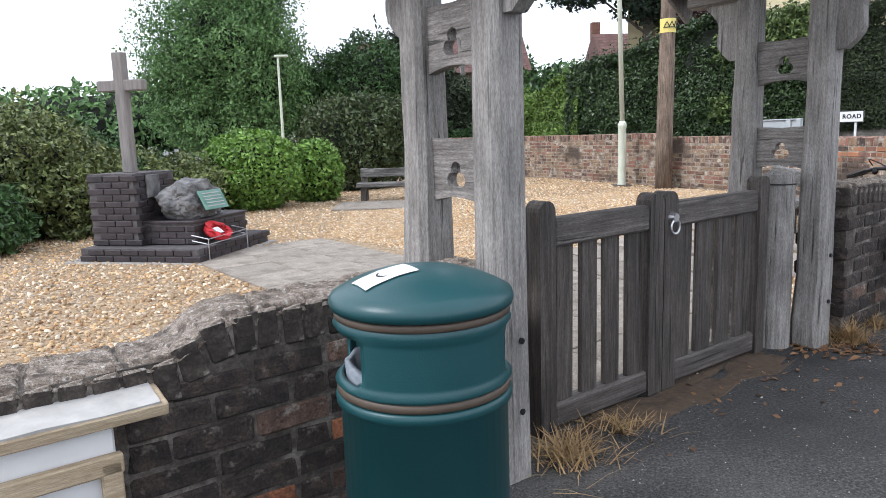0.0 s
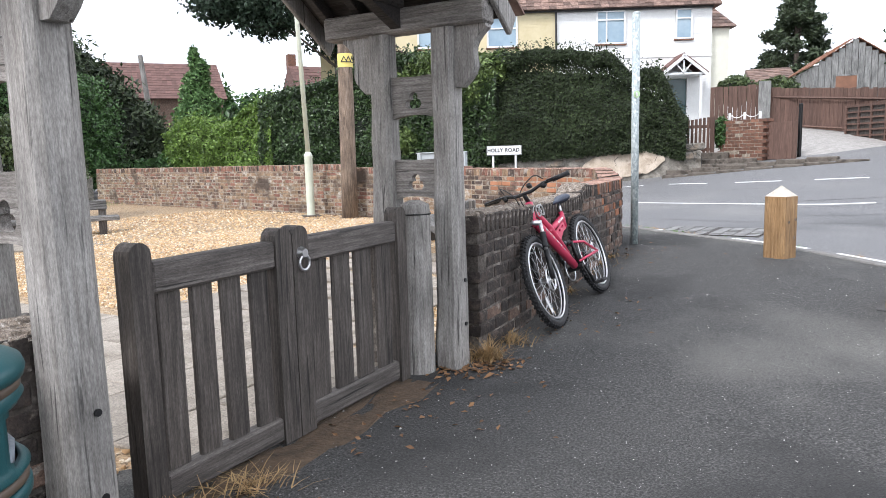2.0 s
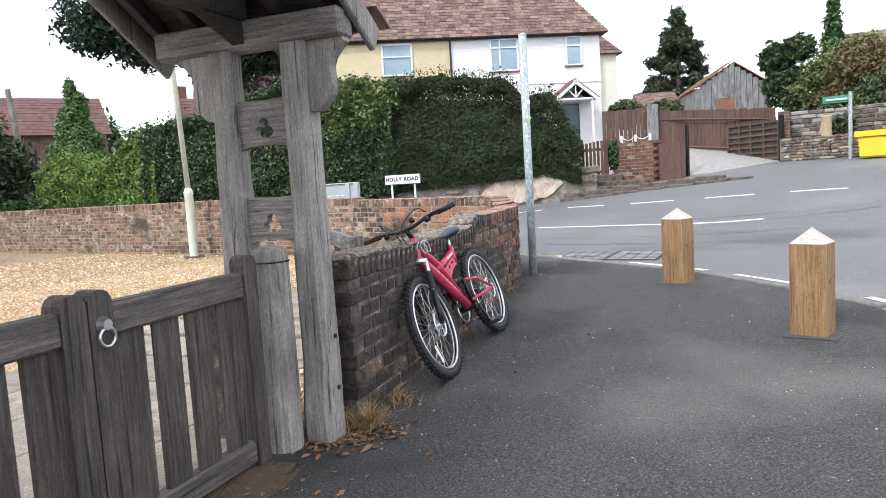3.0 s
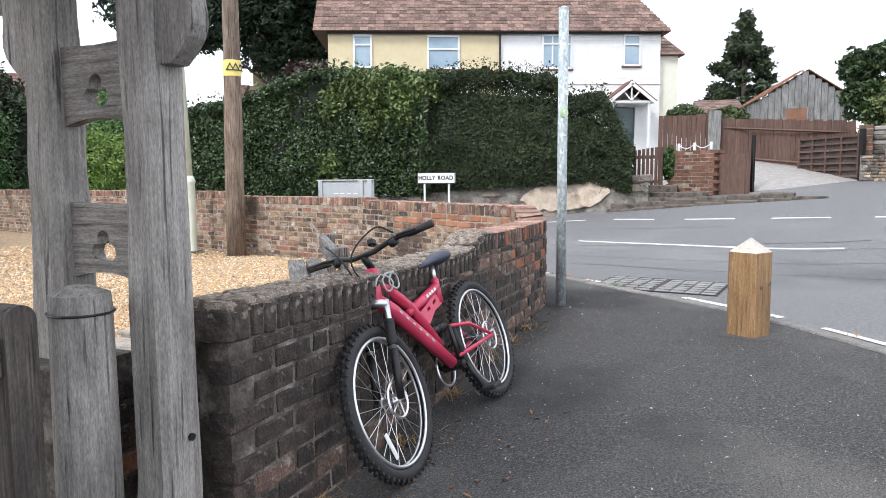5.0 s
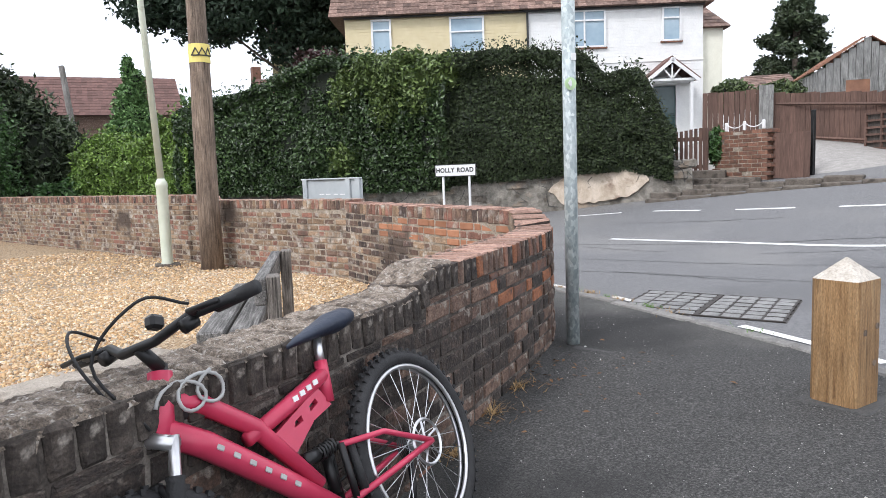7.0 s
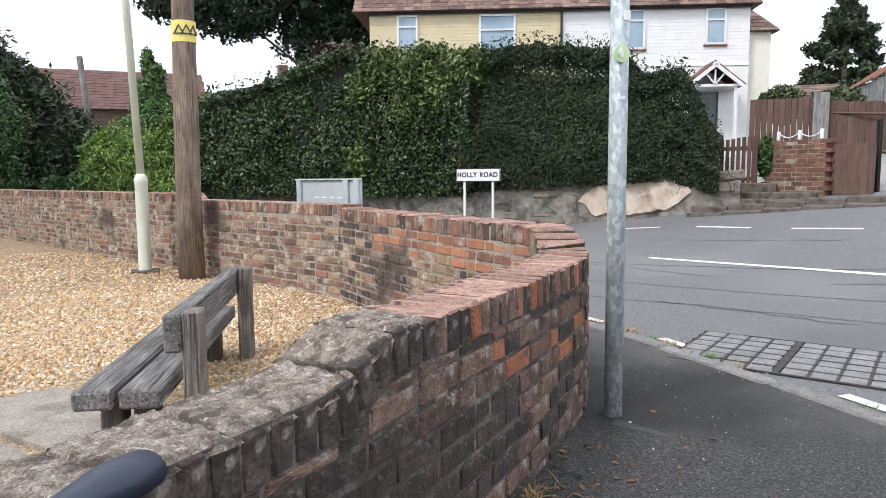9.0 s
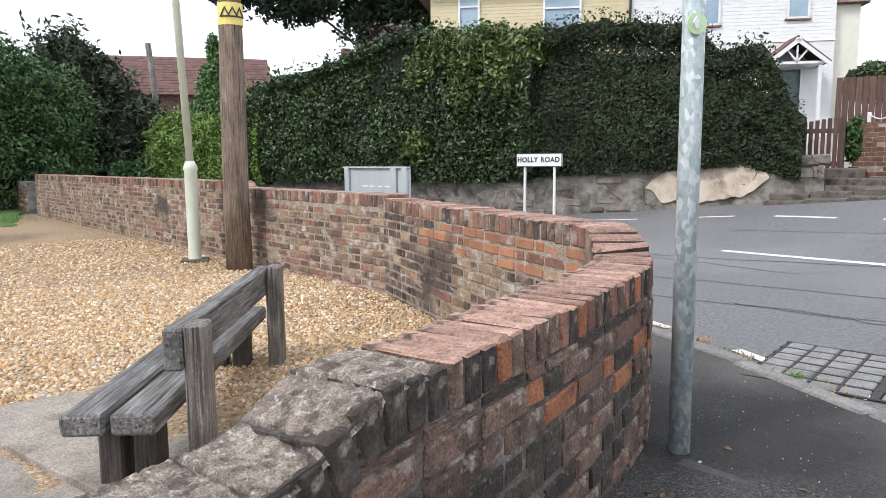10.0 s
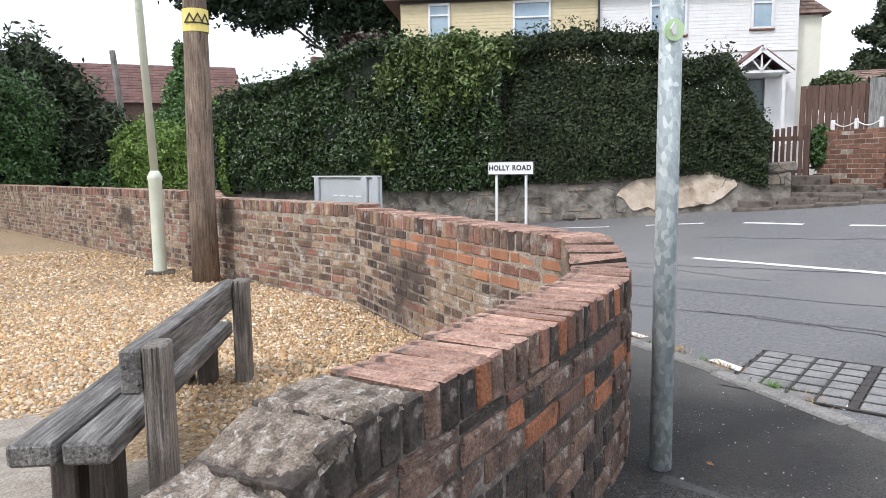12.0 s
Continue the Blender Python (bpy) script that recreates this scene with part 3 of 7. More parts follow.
edge = offset_line(KERB_PTS, 0.2)
elen, eat = along(edge)
lines = thing("road_edge_line", pose(0, 0, 0), "broken worn white line along the kerb", "road marking", "", "structure")
s = 6.0
while s < elen - 4:
    pts = [eat(s + q)[:2] for q in (0, 0.3, 0.6, 0.9, random.uniform(1.0, 1.35))]
    part("dash", ribbon(bmesh.new(), pts, random.uniform(0.035, 0.046), 0.006), LINE, lines)
    s += 1.4 + random.uniform(0.02, 0.3)
centre = thing("road_line", pose(0, 0, 0), "long white give-way line across the road mouth", "road marking", "", "structure")
part("stripe", ribbon(bmesh.new(), rounded([(10.35, 12.2), (10.95, 10.4), (11.42, 8.83), (11.88, 8.0)], 6), 0.06, 0.006), LINE, centre)
dashes = thing("road_centre_line", pose(0, 0, 0), "white dashed centre line of the road", "road marking", "", "structure")
dl, dat = along(rounded([(9.5, 18.3), (11.6, 16.0), (12.75, 14.4), (13.25, 12.6), (13.95, 10.35), (14.45, 8.6), (14.8, 6.5)], 6))
s = 0.2
while s < dl - 1.2:
    part("dash", ribbon(bmesh.new(), [dat(s + q)[:2] for q in (0, 0.35, 0.7, 1.05)], 0.05, 0.006), LINE, dashes)
    s += 1.75
DARK_IRON = material("dark_worn_iron", [(0.02, 0.017, 0.015), (0.05, 0.042, 0.036)], 12, 0.7, 0.4, 60)
covers = thing("manhole_covers", pose(7.6, 7.36, 0.2, 0, 0, -58), "worn steel manhole covers with concrete-filled cells in the road", "manhole cover")
part("frame", new_box(0, 0, -0.045, 1.34, 0.98, 0.094, 0.006), DARK_IRON, covers, "rusty steel frame")
FILL = material("worn_concrete_fill", [(0.15, 0.15, 0.146), (0.21, 0.21, 0.205), (0.26, 0.257, 0.25)], 14, 0.9, 0.5, 60, random_amount=0.2, grain=0.4, grain_scale=110)
cell = mesh_of("cell", new_box(0, 0, 0, 0.138, 0.138, 0.034, 0.006), FILL)
for i in range(8):
    for j in range(6):
        ob = new("cell", cell)
        ob.parent = covers
        ob.matrix_basis = pose(-0.56 + 0.154 * i + (0.045 if i > 3 else 0.0), -0.395 + 0.158 * j, -0.0035 + random.uniform(-0.003, 0.0015), random.uniform(-0.4, 0.4), random.uniform(-0.4, 0.4))
for j in range(7):
    part("rib", new_box(0, -0.474 + 0.158 * j, 0.0085, 1.32, 0.02, 0.011, 0.003), DARK_IRON, covers)
for i in range(9):
    x = -0.637 + 0.154 * i + (0.045 if i > 4 else 0.022 if i == 4 else 0.0)
    part("rib", new_box(x, 0, 0.0075, 0.045 if i == 4 else 0.016, 0.96, 0.009, 0.003), DARK_IRON, covers)
for i, j in ((-0.52, 0.475), (-0.1, 0.475), (0.22, 0.475), (0.6, 0.475), (-0.3, -0.475), (0.45, -0.475)):
    part("keyhole", new_box(i, j, 0.001, 0.07, 0.022, 0.012, 0.003), BLACK_METAL, covers, "dark lifting slot")
sheet("tarmac_patch", lambda x, y: on_pavement(x, y) and y > 6.05 + 0.35 * (x - 5.8) and x > 5.3, 5.2, 7.1, 5.9, 9.5, 0.025, 0.005, PATCH_DARK, "newer dark tarmac at the pavement corner", "pavement")

cracks = thing("road_cracks", pose(0, 0, 0), "thin dark cracks and seams in the worn asphalt", "road crack", "", "structure")
crack_r = random.Random(44)
for x0, y0, x1, y1 in ((7.4, 10.6, 10.2, 6.2), (7.7, 11.8, 11.2, 6.8), (8.6, 13.4, 12.6, 8.0), (8.2, 9.4, 8.9, 7.9), (9.2, 12.2, 9.9, 10.4), (10.5, 9.3, 13.0, 6.6), (11.6, 13.6, 12.9, 11.0)):
    pts = []
    for k in range(15):
        t = k / 14
        pts.append((x0 + (x1 - x0) * t + crack_r.uniform(-0.05, 0.05), y0 + (y1 - y0) * t + crack_r.uniform(-0.05, 0.05)))
    part("crack", ribbon(bmesh.new(), pts, crack_r.uniform(0.006, 0.013), 0.005), PATCH_DARK, cracks)

# ---- paving flags of the garden path ----
path = thing("flag_path", pose(POST_L.x, POST_L.y, 0, 0, 0, 36.87), "pale concrete paving flags in rows", "path", "", "structure")
flag_mesh = mesh_of("flag", new_box(0, 0, 0, 0.592, 0.592, 0.05, 0.006), FLAG)
for i in range(0, 10):
    for j in range(0, 11):
        u, v = 0.98 + 0.6 * i, 0.55 + 0.6 * j
        q = POST_L + GA * u - GN * v
        if in_flags(q.x, q.y):
            ob = new("flag", flag_mesh)
            ob.parent = path
            ob.matrix_basis = pose(u, v, ground_z(q.x, q.y) + 0.004 + random.uniform(-0.003, 0.003), random.uniform(-0.3, 0.3), random.uniform(-0.3, 0.3), 0)


# ---- brick walls ----
COURSE, STRETCH, THICK, COPE = 0.0865, 0.245, 0.25, 0.125


def wall_core(name, at, length, top, label, floor=-0.25, mortar=None, drop=lambda s: 0.004):
    """The mortar body of a wall along a line."""
    bm = bmesh.new()
    n = max(2, int(length / 0.12))
    rows = []
    for k in range(n + 1):
        x, y, h = at(length * k / n)
        nx, ny = -math.sin(h), math.cos(h)
        t, half = top(length * k / n) - drop(length * k / n), THICK / 2 - (0.001 if mortar else 0.002)
        rows.append([bm.verts.new((x + nx * half * sgn, y + ny * half * sgn, z)) for sgn, z in ((-1, floor), (-1, t), (1, t), (1, floor))])
    for a, b in zip(rows, rows[1:]):
        for k in range(3):
            bm.faces.new((a[k], b[k], b[k + 1], a[k + 1]))
    bm.faces.new(rows[0])
    bm.faces.new(rows[-1][::-1])
    bmesh.ops.recalc_face_normals(bm, faces=bm.faces[:])
    return solo(name, bm, mortar or MORTAR, label, "wall", "structure")


def brick_mesh(sx, sy, sz, mat, seed, top_mat=None):
    r = random.Random(seed)
    bm = new_box(0, 0, 0, sx, sy, sz, 0.008)
    if top_mat:
        for f in bm.faces:
            if f.normal.z > 0.5:
                f.material_index = 1
    for v in bm.verts:
        v.co += Vector((r.uniform(-0.005, 0.005), r.uniform(-0.004, 0.004), r.uniform(-0.004, 0.004)))
    return mesh_of("brick", bm, mat, *([top_mat] if top_mat else []))


MATS = {"old": BRICK_OLD, "brown": BRICK_BROWN, "red": BRICK_RED, "orange": BRICK_ORANGE, "buff": BRICK_BUFF, "cope": COPING_OLD}
MATS["dark"] = COPING_OLD
LONG = {k: [brick_mesh(STRETCH - 0.012, 0.1, COURSE - 0.012, m, 3 * i + 1) for i in range(6)] for k, m in MATS.items()}
SHORT = {k: [brick_mesh(STRETCH / 2 - 0.012, 0.1, COURSE - 0.012, m, 3 * i + 2) for i in range(6)] for k, m in MATS.items()}
TOPS = {"brown": COPE_PINK, "red": COPE_PINK, "old": COPE_PINK, "orange": COPE_PINK, "buff": COPE_PINK, "cope": COPE_LICHEN, "dark": COPING_OLD}
EDGE = {k: [brick_mesh(0.067, THICK + 0.012, COPE - 0.008, m, 3 * i, TOPS[k]) for i in range(6)] for k, m in MATS.items()}


def lay(wall, at, length, top, s0, s1, side, choose, cope_choose, stuff=None, level=0.0, cope=True, small=1.0):
    """Lay bricks on one face (side -1: right of the line) from s0 to s1; into one joined list when stuff is given."""
    def put(meshes, m, key):
        me = random.choice(meshes)
        if stuff is None:
            ob = new("brick", me)
            ob.parent = wall
            ob.matrix_basis = m
        else:
            stuff.setdefault(key, []).append((me, m))
    k = 0
    course, stretch = COURSE * small, STRETCH * small
    while True:
        z0 = level - 0.2 + k * course
        if z0 > 1.2:
            break
        s = s0 - (stretch / 2 if k % 2 else 0)
        run = 0
        while s < s1:
            header = (run % 4 == 3) or random.random() < 0.12
            step = stretch / 2 if header else stretch
            mid = s + step / 2
            run += 1
            if s0 <= mid <= s1 and z0 + 0.03 < top(mid) - COPE:
                x, y, h = at(mid)
                fit_z = min(1.0, (top(mid) - COPE - z0 - 0.004) / (course - 0.01))
                if z0 + course > ground_z(x, y):
                    off = (THICK / 2 - 0.045 + random.uniform(-0.004, 0.004)) * side
                    px, py = x - math.sin(h) * off, y + math.cos(h) * off
                    key = choose(mid, k, top(mid) - z0)
                    put((SHORT if header else LONG)[key], pose(px, py, z0 + course * fit_z / 2, 0, random.uniform(-0.6, 0.6), math.degrees(h) + random.uniform(-0.7, 0.7)) @ Matrix.Diagonal((small * (0.965 if small < 1 else 1), 1, fit_z * small * (0.93 if small < 1 else 1), 1)), key)
            s += step
        k += 1
    if cope:
        s = s0
        while s < s1:
            x, y, h = at(s)
            lean = Matrix.Identity(4)
            lean[2][0] = (top(s + 0.05) - top(s - 0.05)) / 0.1
            key = cope_choose(s)
            put(EDGE[key], pose(x, y, top(s) - COPE / 2 + random.uniform(-0.004, 0.003), random.uniform(-0.5, 0.5), random.uniform(-0.5, 0.5), math.degrees(h) + random.uniform(-0.8, 0.8)) @ lean, key)
            s += 0.0765


def join_bricks(parent, stuff, name="brickwork"):
    for key, got in stuff.items():
        verts, faces, which = [], [], []
        for me, m in got:
            k = len(verts)
            verts += [tuple(m @ v.co) for v in me.vertices]
            faces += [tuple(i + k for i in p.vertices) for p in me.polygons]
            which += [p.material_index for p in me.polygons]
        me = bpy.data.meshes.new(name)
        me.from_pydata(verts, [], faces)
        me.materials.append(ISLAND[key])
        me.materials.append(COPE_LICHEN if key == "cope" else COPE_PINK)
        me.polygons.foreach_set("material_index", which)
        ob = new(name, me)
        ob.parent = parent
        ob["kind"] = "stuff"


ISLAND = {
    "old": material("sooty_brickwork", [(0.03, 0.024, 0.021), (0.07, 0.05, 0.042), (0.13, 0.08, 0.062)], 9, 0.9, 0.8, 55, island=True, random_amount=0.7, stain=(0.34, 0.31, 0.28), stain_scale=9, stain_at=0.66, grain=0.5, grain_scale=90),
    "red": material("red_brickwork", [(0.15, 0.075, 0.055), (0.28, 0.135, 0.095)], 9, 0.88, 0.6, 60, island=True, random_amount=0.5, stain=(0.34, 0.29, 0.24), stain_scale=8, stain_at=0.62, stain2=((0.085, 0.064, 0.05), 1.7, 0.61, 0.06), grain=0.5, grain_scale=90),
    "orange": material("orange_brickwork", [(0.28, 0.12, 0.062), (0.38, 0.18, 0.10)], 9, 0.85, 0.4, 60, island=True, random_amount=0.4),
    "brown": material("brown_brickwork", [(0.06, 0.04, 0.03), (0.13, 0.082, 0.06), (0.21, 0.14, 0.10)], 9, 0.9, 0.8, 60, island=True, random_amount=0.5, stain=(0.38, 0.35, 0.31), stain_scale=8, stain_at=0.60, stain2=((0.085, 0.064, 0.05), 1.7, 0.61, 0.06), grain=0.5, grain_scale=90),
    "buff": BRICK_BUFF,
    "cope": material("lichened_brickwork", [(0.13, 0.11, 0.10), (0.30, 0.26, 0.23), (0.44, 0.40, 0.36)], 18, 0.92, 0.8, 60, island=True, random_amount=0.5),
}


def near_face(s, k, down):
    more = smooth((s - 2.7) / 0.8)
    pick = random.random()
    if 0.2 < down < 0.42 and pick < 0.42 * more:
        return "orange" if pick < 0.2 * more else "red"
    if pick > 0.94 - 0.30 * smooth((s - 1.6) / 1.2) - 0.06 * more - 0.25 * smooth((down - 0.45) / 0.4) * smooth((s - 1.2) / 1.5):
        return "brown"
    return "red" if s > 1.8 and 0.45 < pick < 0.47 + 0.04 * more else "old"


def near_cope(s):
    if s < 2.78:
        return "dark" if random.random() < 0.8 else "cope"
    return random.choice(["red", "old", "brown", "brown", "orange", "old"])


def far_face(s, k, down):
    left = wall_len - 0.95 - s
    if 0.13 + 0.1 * smooth(1 - left) < down < 0.40 and left > 0.25 * random.random() and random.random() < 0.85:
        return "orange" if random.random() < 0.6 else "red"
    if noise.noise((s * 1.4, k * 0.45, 7.0)) + 0.2 * random.uniform(-1, 1) > 0.12 - 0.25 * smooth((s - wall_len + 1.6) / 0.5):
        return "old" if random.random() < 0.55 else "brown"
    return random.choice(["buff", "buff", "buff", "buff", "brown", "red"])


def long_face(s, k, down):
    if noise.noise((s * 0.9, k * 0.4, 3.0)) + 0.12 * random.uniform(-1, 1) > 0.3:
        return "red" if random.random() < 0.5 else "buff"
    return random.choice(["buff", "buff", "buff", "brown", "brown", "red"])


def red_cope(s):
    return random.choice(["red", "red", "brown", "buff", "brown", "old"])


# ---- lych gate ----
LG = pose(POST_L.x, POST_L.y, 0, 0, 0, 36.87)
lych = thing("lych_gate", LG, "weathered oak lych gate with tiled gable roof over a garden gate", "lych gate")
WIDE = 2.434


def plate(outer, holes, thick, m):
    """A flat board with holes, given by outlines in x and y, thick along z."""
    bm = bmesh.new()
    edges = []
    for loop in [outer] + holes:
        vs = [bm.verts.new((x, y, -thick / 2)) for x, y in loop]
        edges += [bm.edges.new((vs[k], vs[(k + 1) % len(vs)])) for k in range(len(vs))]
    got = bmesh.ops.triangle_fill(bm, use_beauty=True, edges=edges)
    faces = [f for f in got["geom"] if isinstance(f, bmesh.types.BMFace)]
    ext = bmesh.ops.extrude_face_region(bm, geom=faces)
    bmesh.ops.translate(bm, vec=(0, 0, thick), verts=[v for v in ext["geom"] if isinstance(v, bmesh.types.BMVert)])
    bmesh.ops.recalc_face_normals(bm, faces=bm.faces[:])
    bmesh.ops.transform(bm, matrix=m, verts=bm.verts[:])
    return bm


def trefoil(cx, cy, r):
    """The outline of a trefoil hole with a flat foot."""
    out = []
    for a0, a1, ox, oy in ((-90, 60, r * 0.8, 0), (-30, 210, 0, r * 1.35), (120, 270, -r * 0.8, 0)):
        for k in range(7):
            a = radians(a0 + (a1 - a0) * k / 6)
            out.append((cx + ox + r * math.cos(a), cy + oy + r * math.sin(a)))
    return out


def wobble(bm, amount, seed):
    """Uneven hewn faces and edges."""
    for v in bm.verts:
        v.co += amount * Vector((noise.noise(v.co * 3 + Vector((seed, 0, 0))), noise.noise(v.co * 3 + Vector((0, seed, 5))), 0))
    return bm


def timber_post(x, y, z0, z1, w, seed, lean=(0, 0)):
    bm = bmesh.new()
    n = 9
    c = 0.022
    ring = [(-w / 2 + c, -w / 2), (w / 2 - c, -w / 2), (w / 2, -w / 2 + c), (w / 2, w / 2 - c), (w / 2 - c, w / 2), (-w / 2 + c, w / 2), (-w / 2, w / 2 - c), (-w / 2, -w / 2 + c)]
    rows = []
    for k in range(n):
        t = k / (n - 1)
        grow = 1.12 - 0.12 * t if k > 2 else 1.13 + 0.05 * (2 - k)
        rows.append([bm.verts.new((x + lean[0] * t + px * grow, y + lean[1] * t + py * grow, z0 + (z1 - z0) * t)) for px, py in ring])
    for a, b in zip(rows, rows[1:]):
        for k in range(8):
            bm.faces.new((a[k], a[(k + 1) % 8], b[(k + 1) % 8], b[k]))
    bm.faces.new(rows[0][::-1])
    bm.faces.new(rows[-1])
    return wobble(bm, 0.012, seed)


BEAM_Z0, BEAM_Z1 = 2.03, 2.17
for side, px in enumerate((0.0, WIDE)):
    part("post", timber_post(px, 0, -0.1, BEAM_Z0, 0.142, side), OAK, lych, "grey weathered oak front post")
    part("post", timber_post(px, REAR, 0.77, BEAM_Z0, 0.135, side + 4), OAK, lych, "grey weathered oak rear post standing on the wall")
    part("cross_beam", wobble(new_box(px, 0.28, 2.1, 0.14, 1.12, 0.14, 0.012), 0.006, side), OAK_CROSS_GRAIN, lych, "short oak beam over a pair of posts")
    for z0, z1 in ((1.03, 1.285), (1.52, 1.78)):
        h, w = z1 - z0, REAR - 0.08
        arch = [(w / 2 - w * k / 8, -0.03 * math.sin(math.pi * k / 8) * -1) for k in range(9)]
        outer = [(-w / 2, h), (0, h - 0.008), (w / 2, h), (w / 2, 0)] + arch[1:-1] + [(-w / 2, 0)]
        part("trefoil_board", plate(outer, [trefoil(0, 0.095, 0.03)], 0.045, pose(px, REAR / 2, z0) @ pose(0, 0, 0, 90, 0, 90)), OAK_CROSS_GRAIN, lych, "oak board with a trefoil hole")
    # curved brackets under the beam ends, front and rear
    for sgn, y0 in ((-1, -0.07), (1, REAR + 0.07)):
        out = [(0, 0), (0, -0.34)] + [(0.045 + 0.035 * math.sin(a) + 0.16 * t, -0.34 + 0.32 * t) for t, a in [(k / 9, 2 * math.pi * k / 9) for k in range(10)]] + [(0.2, 0)]
        m = pose(px, y0, BEAM_Z0) @ pose(0, 0, 0, 90, 0, 90 if sgn > 0 else -90)
        part("bracket", plate(out, [], 0.07, m), OAK, lych, "curved oak bracket")
    for y, z in ((-0.075, 0.28), (-0.075, 0.55)):
        bm = bmesh.new()
        tube(bm, [(px + 0.02, y + 0.004, z), (px + 0.02, y - 0.012, z)], 0.012, 10)
        part("peg_hole", bm, BLACK_METAL, lych, "dark bolt in the post")
# roof: the ridge runs from front to rear, gables open to the pavement and the garden
ROOF_Y0, ROOF_Y1, EAVE_X, RIDGE_Z, EAVE_Z = -0.30, 1.03, 0.24, 3.05, 2.09
mid_y, half_x = (ROOF_Y0 + ROOF_Y1) / 2, WIDE / 2 + EAVE_X
rise = RIDGE_Z - EAVE_Z
pitch = math.degrees(math.atan2(rise, half_x))
slope_len = math.hypot(rise, half_x)
# Timbers below the tiles take the oak with roof shade coloured in.
part("ridge_beam", new_box(WIDE / 2, mid_y, RIDGE_Z - 0.12, 0.07, ROOF_Y1 - ROOF_Y0 - 0.06, 0.16, 0.01), OAK_ROOF_SHADE, lych)
part("tie_beam", wobble(new_box(WIDE / 2, 0.30, 2.225, WIDE - 0.1, 0.12, 0.12, 0.012), 0.006, 9), OAK_ROOF_SHADE, lych, "long oak tie beam under the roof")
for px in (0.0, WIDE):
    sgn = 1 if px == 0 else -1
    brace = [(0, 0), (0.34, 0.13), (0.34, 0.16), (0.18, 0.16), (0, 0.12)]
    part("brace", plate([(sgn * x, z) for x, z in brace], [], 0.07, pose(px + sgn * 0.06, 0.30, 2.05, 90, 0, 0)), OAK_ROOF_SHADE, lych, "curved oak brace")
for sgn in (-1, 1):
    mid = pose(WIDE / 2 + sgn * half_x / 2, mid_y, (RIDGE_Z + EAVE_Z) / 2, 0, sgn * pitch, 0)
    part("roof_boarding", box(bmesh.new(), 0, 0, 0.03, slope_len, ROOF_Y1 - ROOF_Y0 - 0.03, 0.025, m=mid), OAK_ROOF_SHADE, lych, "boards under the roof tiles, soot and roof shade put into their colour")
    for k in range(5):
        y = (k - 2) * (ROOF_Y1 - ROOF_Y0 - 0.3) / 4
        part("rafter", box(bmesh.new(), 0, y, -0.02, slope_len - 0.04, 0.06, 0.08, 0.006, m=mid), OAK_ROOF_SHADE, lych)
    for y in (-(ROOF_Y1 - ROOF_Y0) / 2, (ROOF_Y1 - ROOF_Y0) / 2):
        part("bargeboard", box(bmesh.new(), 0.02 * sgn, y, -0.02, slope_len + 0.05, 0.035, 0.14, 0.008, m=mid), OAK, lych, "oak bargeboard on the gable")
    tiles = bmesh.new()
    for r in range(14):
        for c in range(9):
            y = -(ROOF_Y1 - ROOF_Y0) / 2 + 0.05 + (c + 0.5 * (r % 2)) * 0.16
            if y < (ROOF_Y1 - ROOF_Y0) / 2 + 0.02:
                box(tiles, (slope_len / 2 + 0.03 - r * 0.122) * sgn, y, 0.062 + random.uniform(0, 0.006), 0.18, 0.156, 0.014, m=mid @ pose(0, 0, 0, 0, -sgn * 4, 0))
    ob = part("roof_tiles", tiles, ROOF_TILE, lych, "brown clay roof tiles")
    ob["kind"] = "stuff"
part("ridge_tiles", tube(bmesh.new(), [(WIDE / 2, ROOF_Y0 - 0.02, RIDGE_Z + 0.05), (WIDE / 2, ROOF_Y1 + 0.02, RIDGE_Z + 0.05)], 0.09, 10), ROOF_TILE, lych)
for px in (0.0, WIDE):
    pier = thing("wall_pier", LG, "sooty brick pier of the wall behind the gate post", "wall", "", "structure")
    inner = 1 if px == 0 else -1
    part("core", new_box(px + inner * 0.04, 0.40, 0.33, 0.30, 0.28, 0.88), MORTAR, pier)
    for k in range(8):
        for c in range(2):
            bmx = new_box(px + inner * 0.04 + (c - 0.5) * 0.155, 0.40, 0.045 + k * COURSE, 0.143, 0.298, COURSE - 0.013, 0.007)
            part("brick", bmx, BRICK_RED if (k + c) % 4 == 1 else BRICK_OLD, pier)


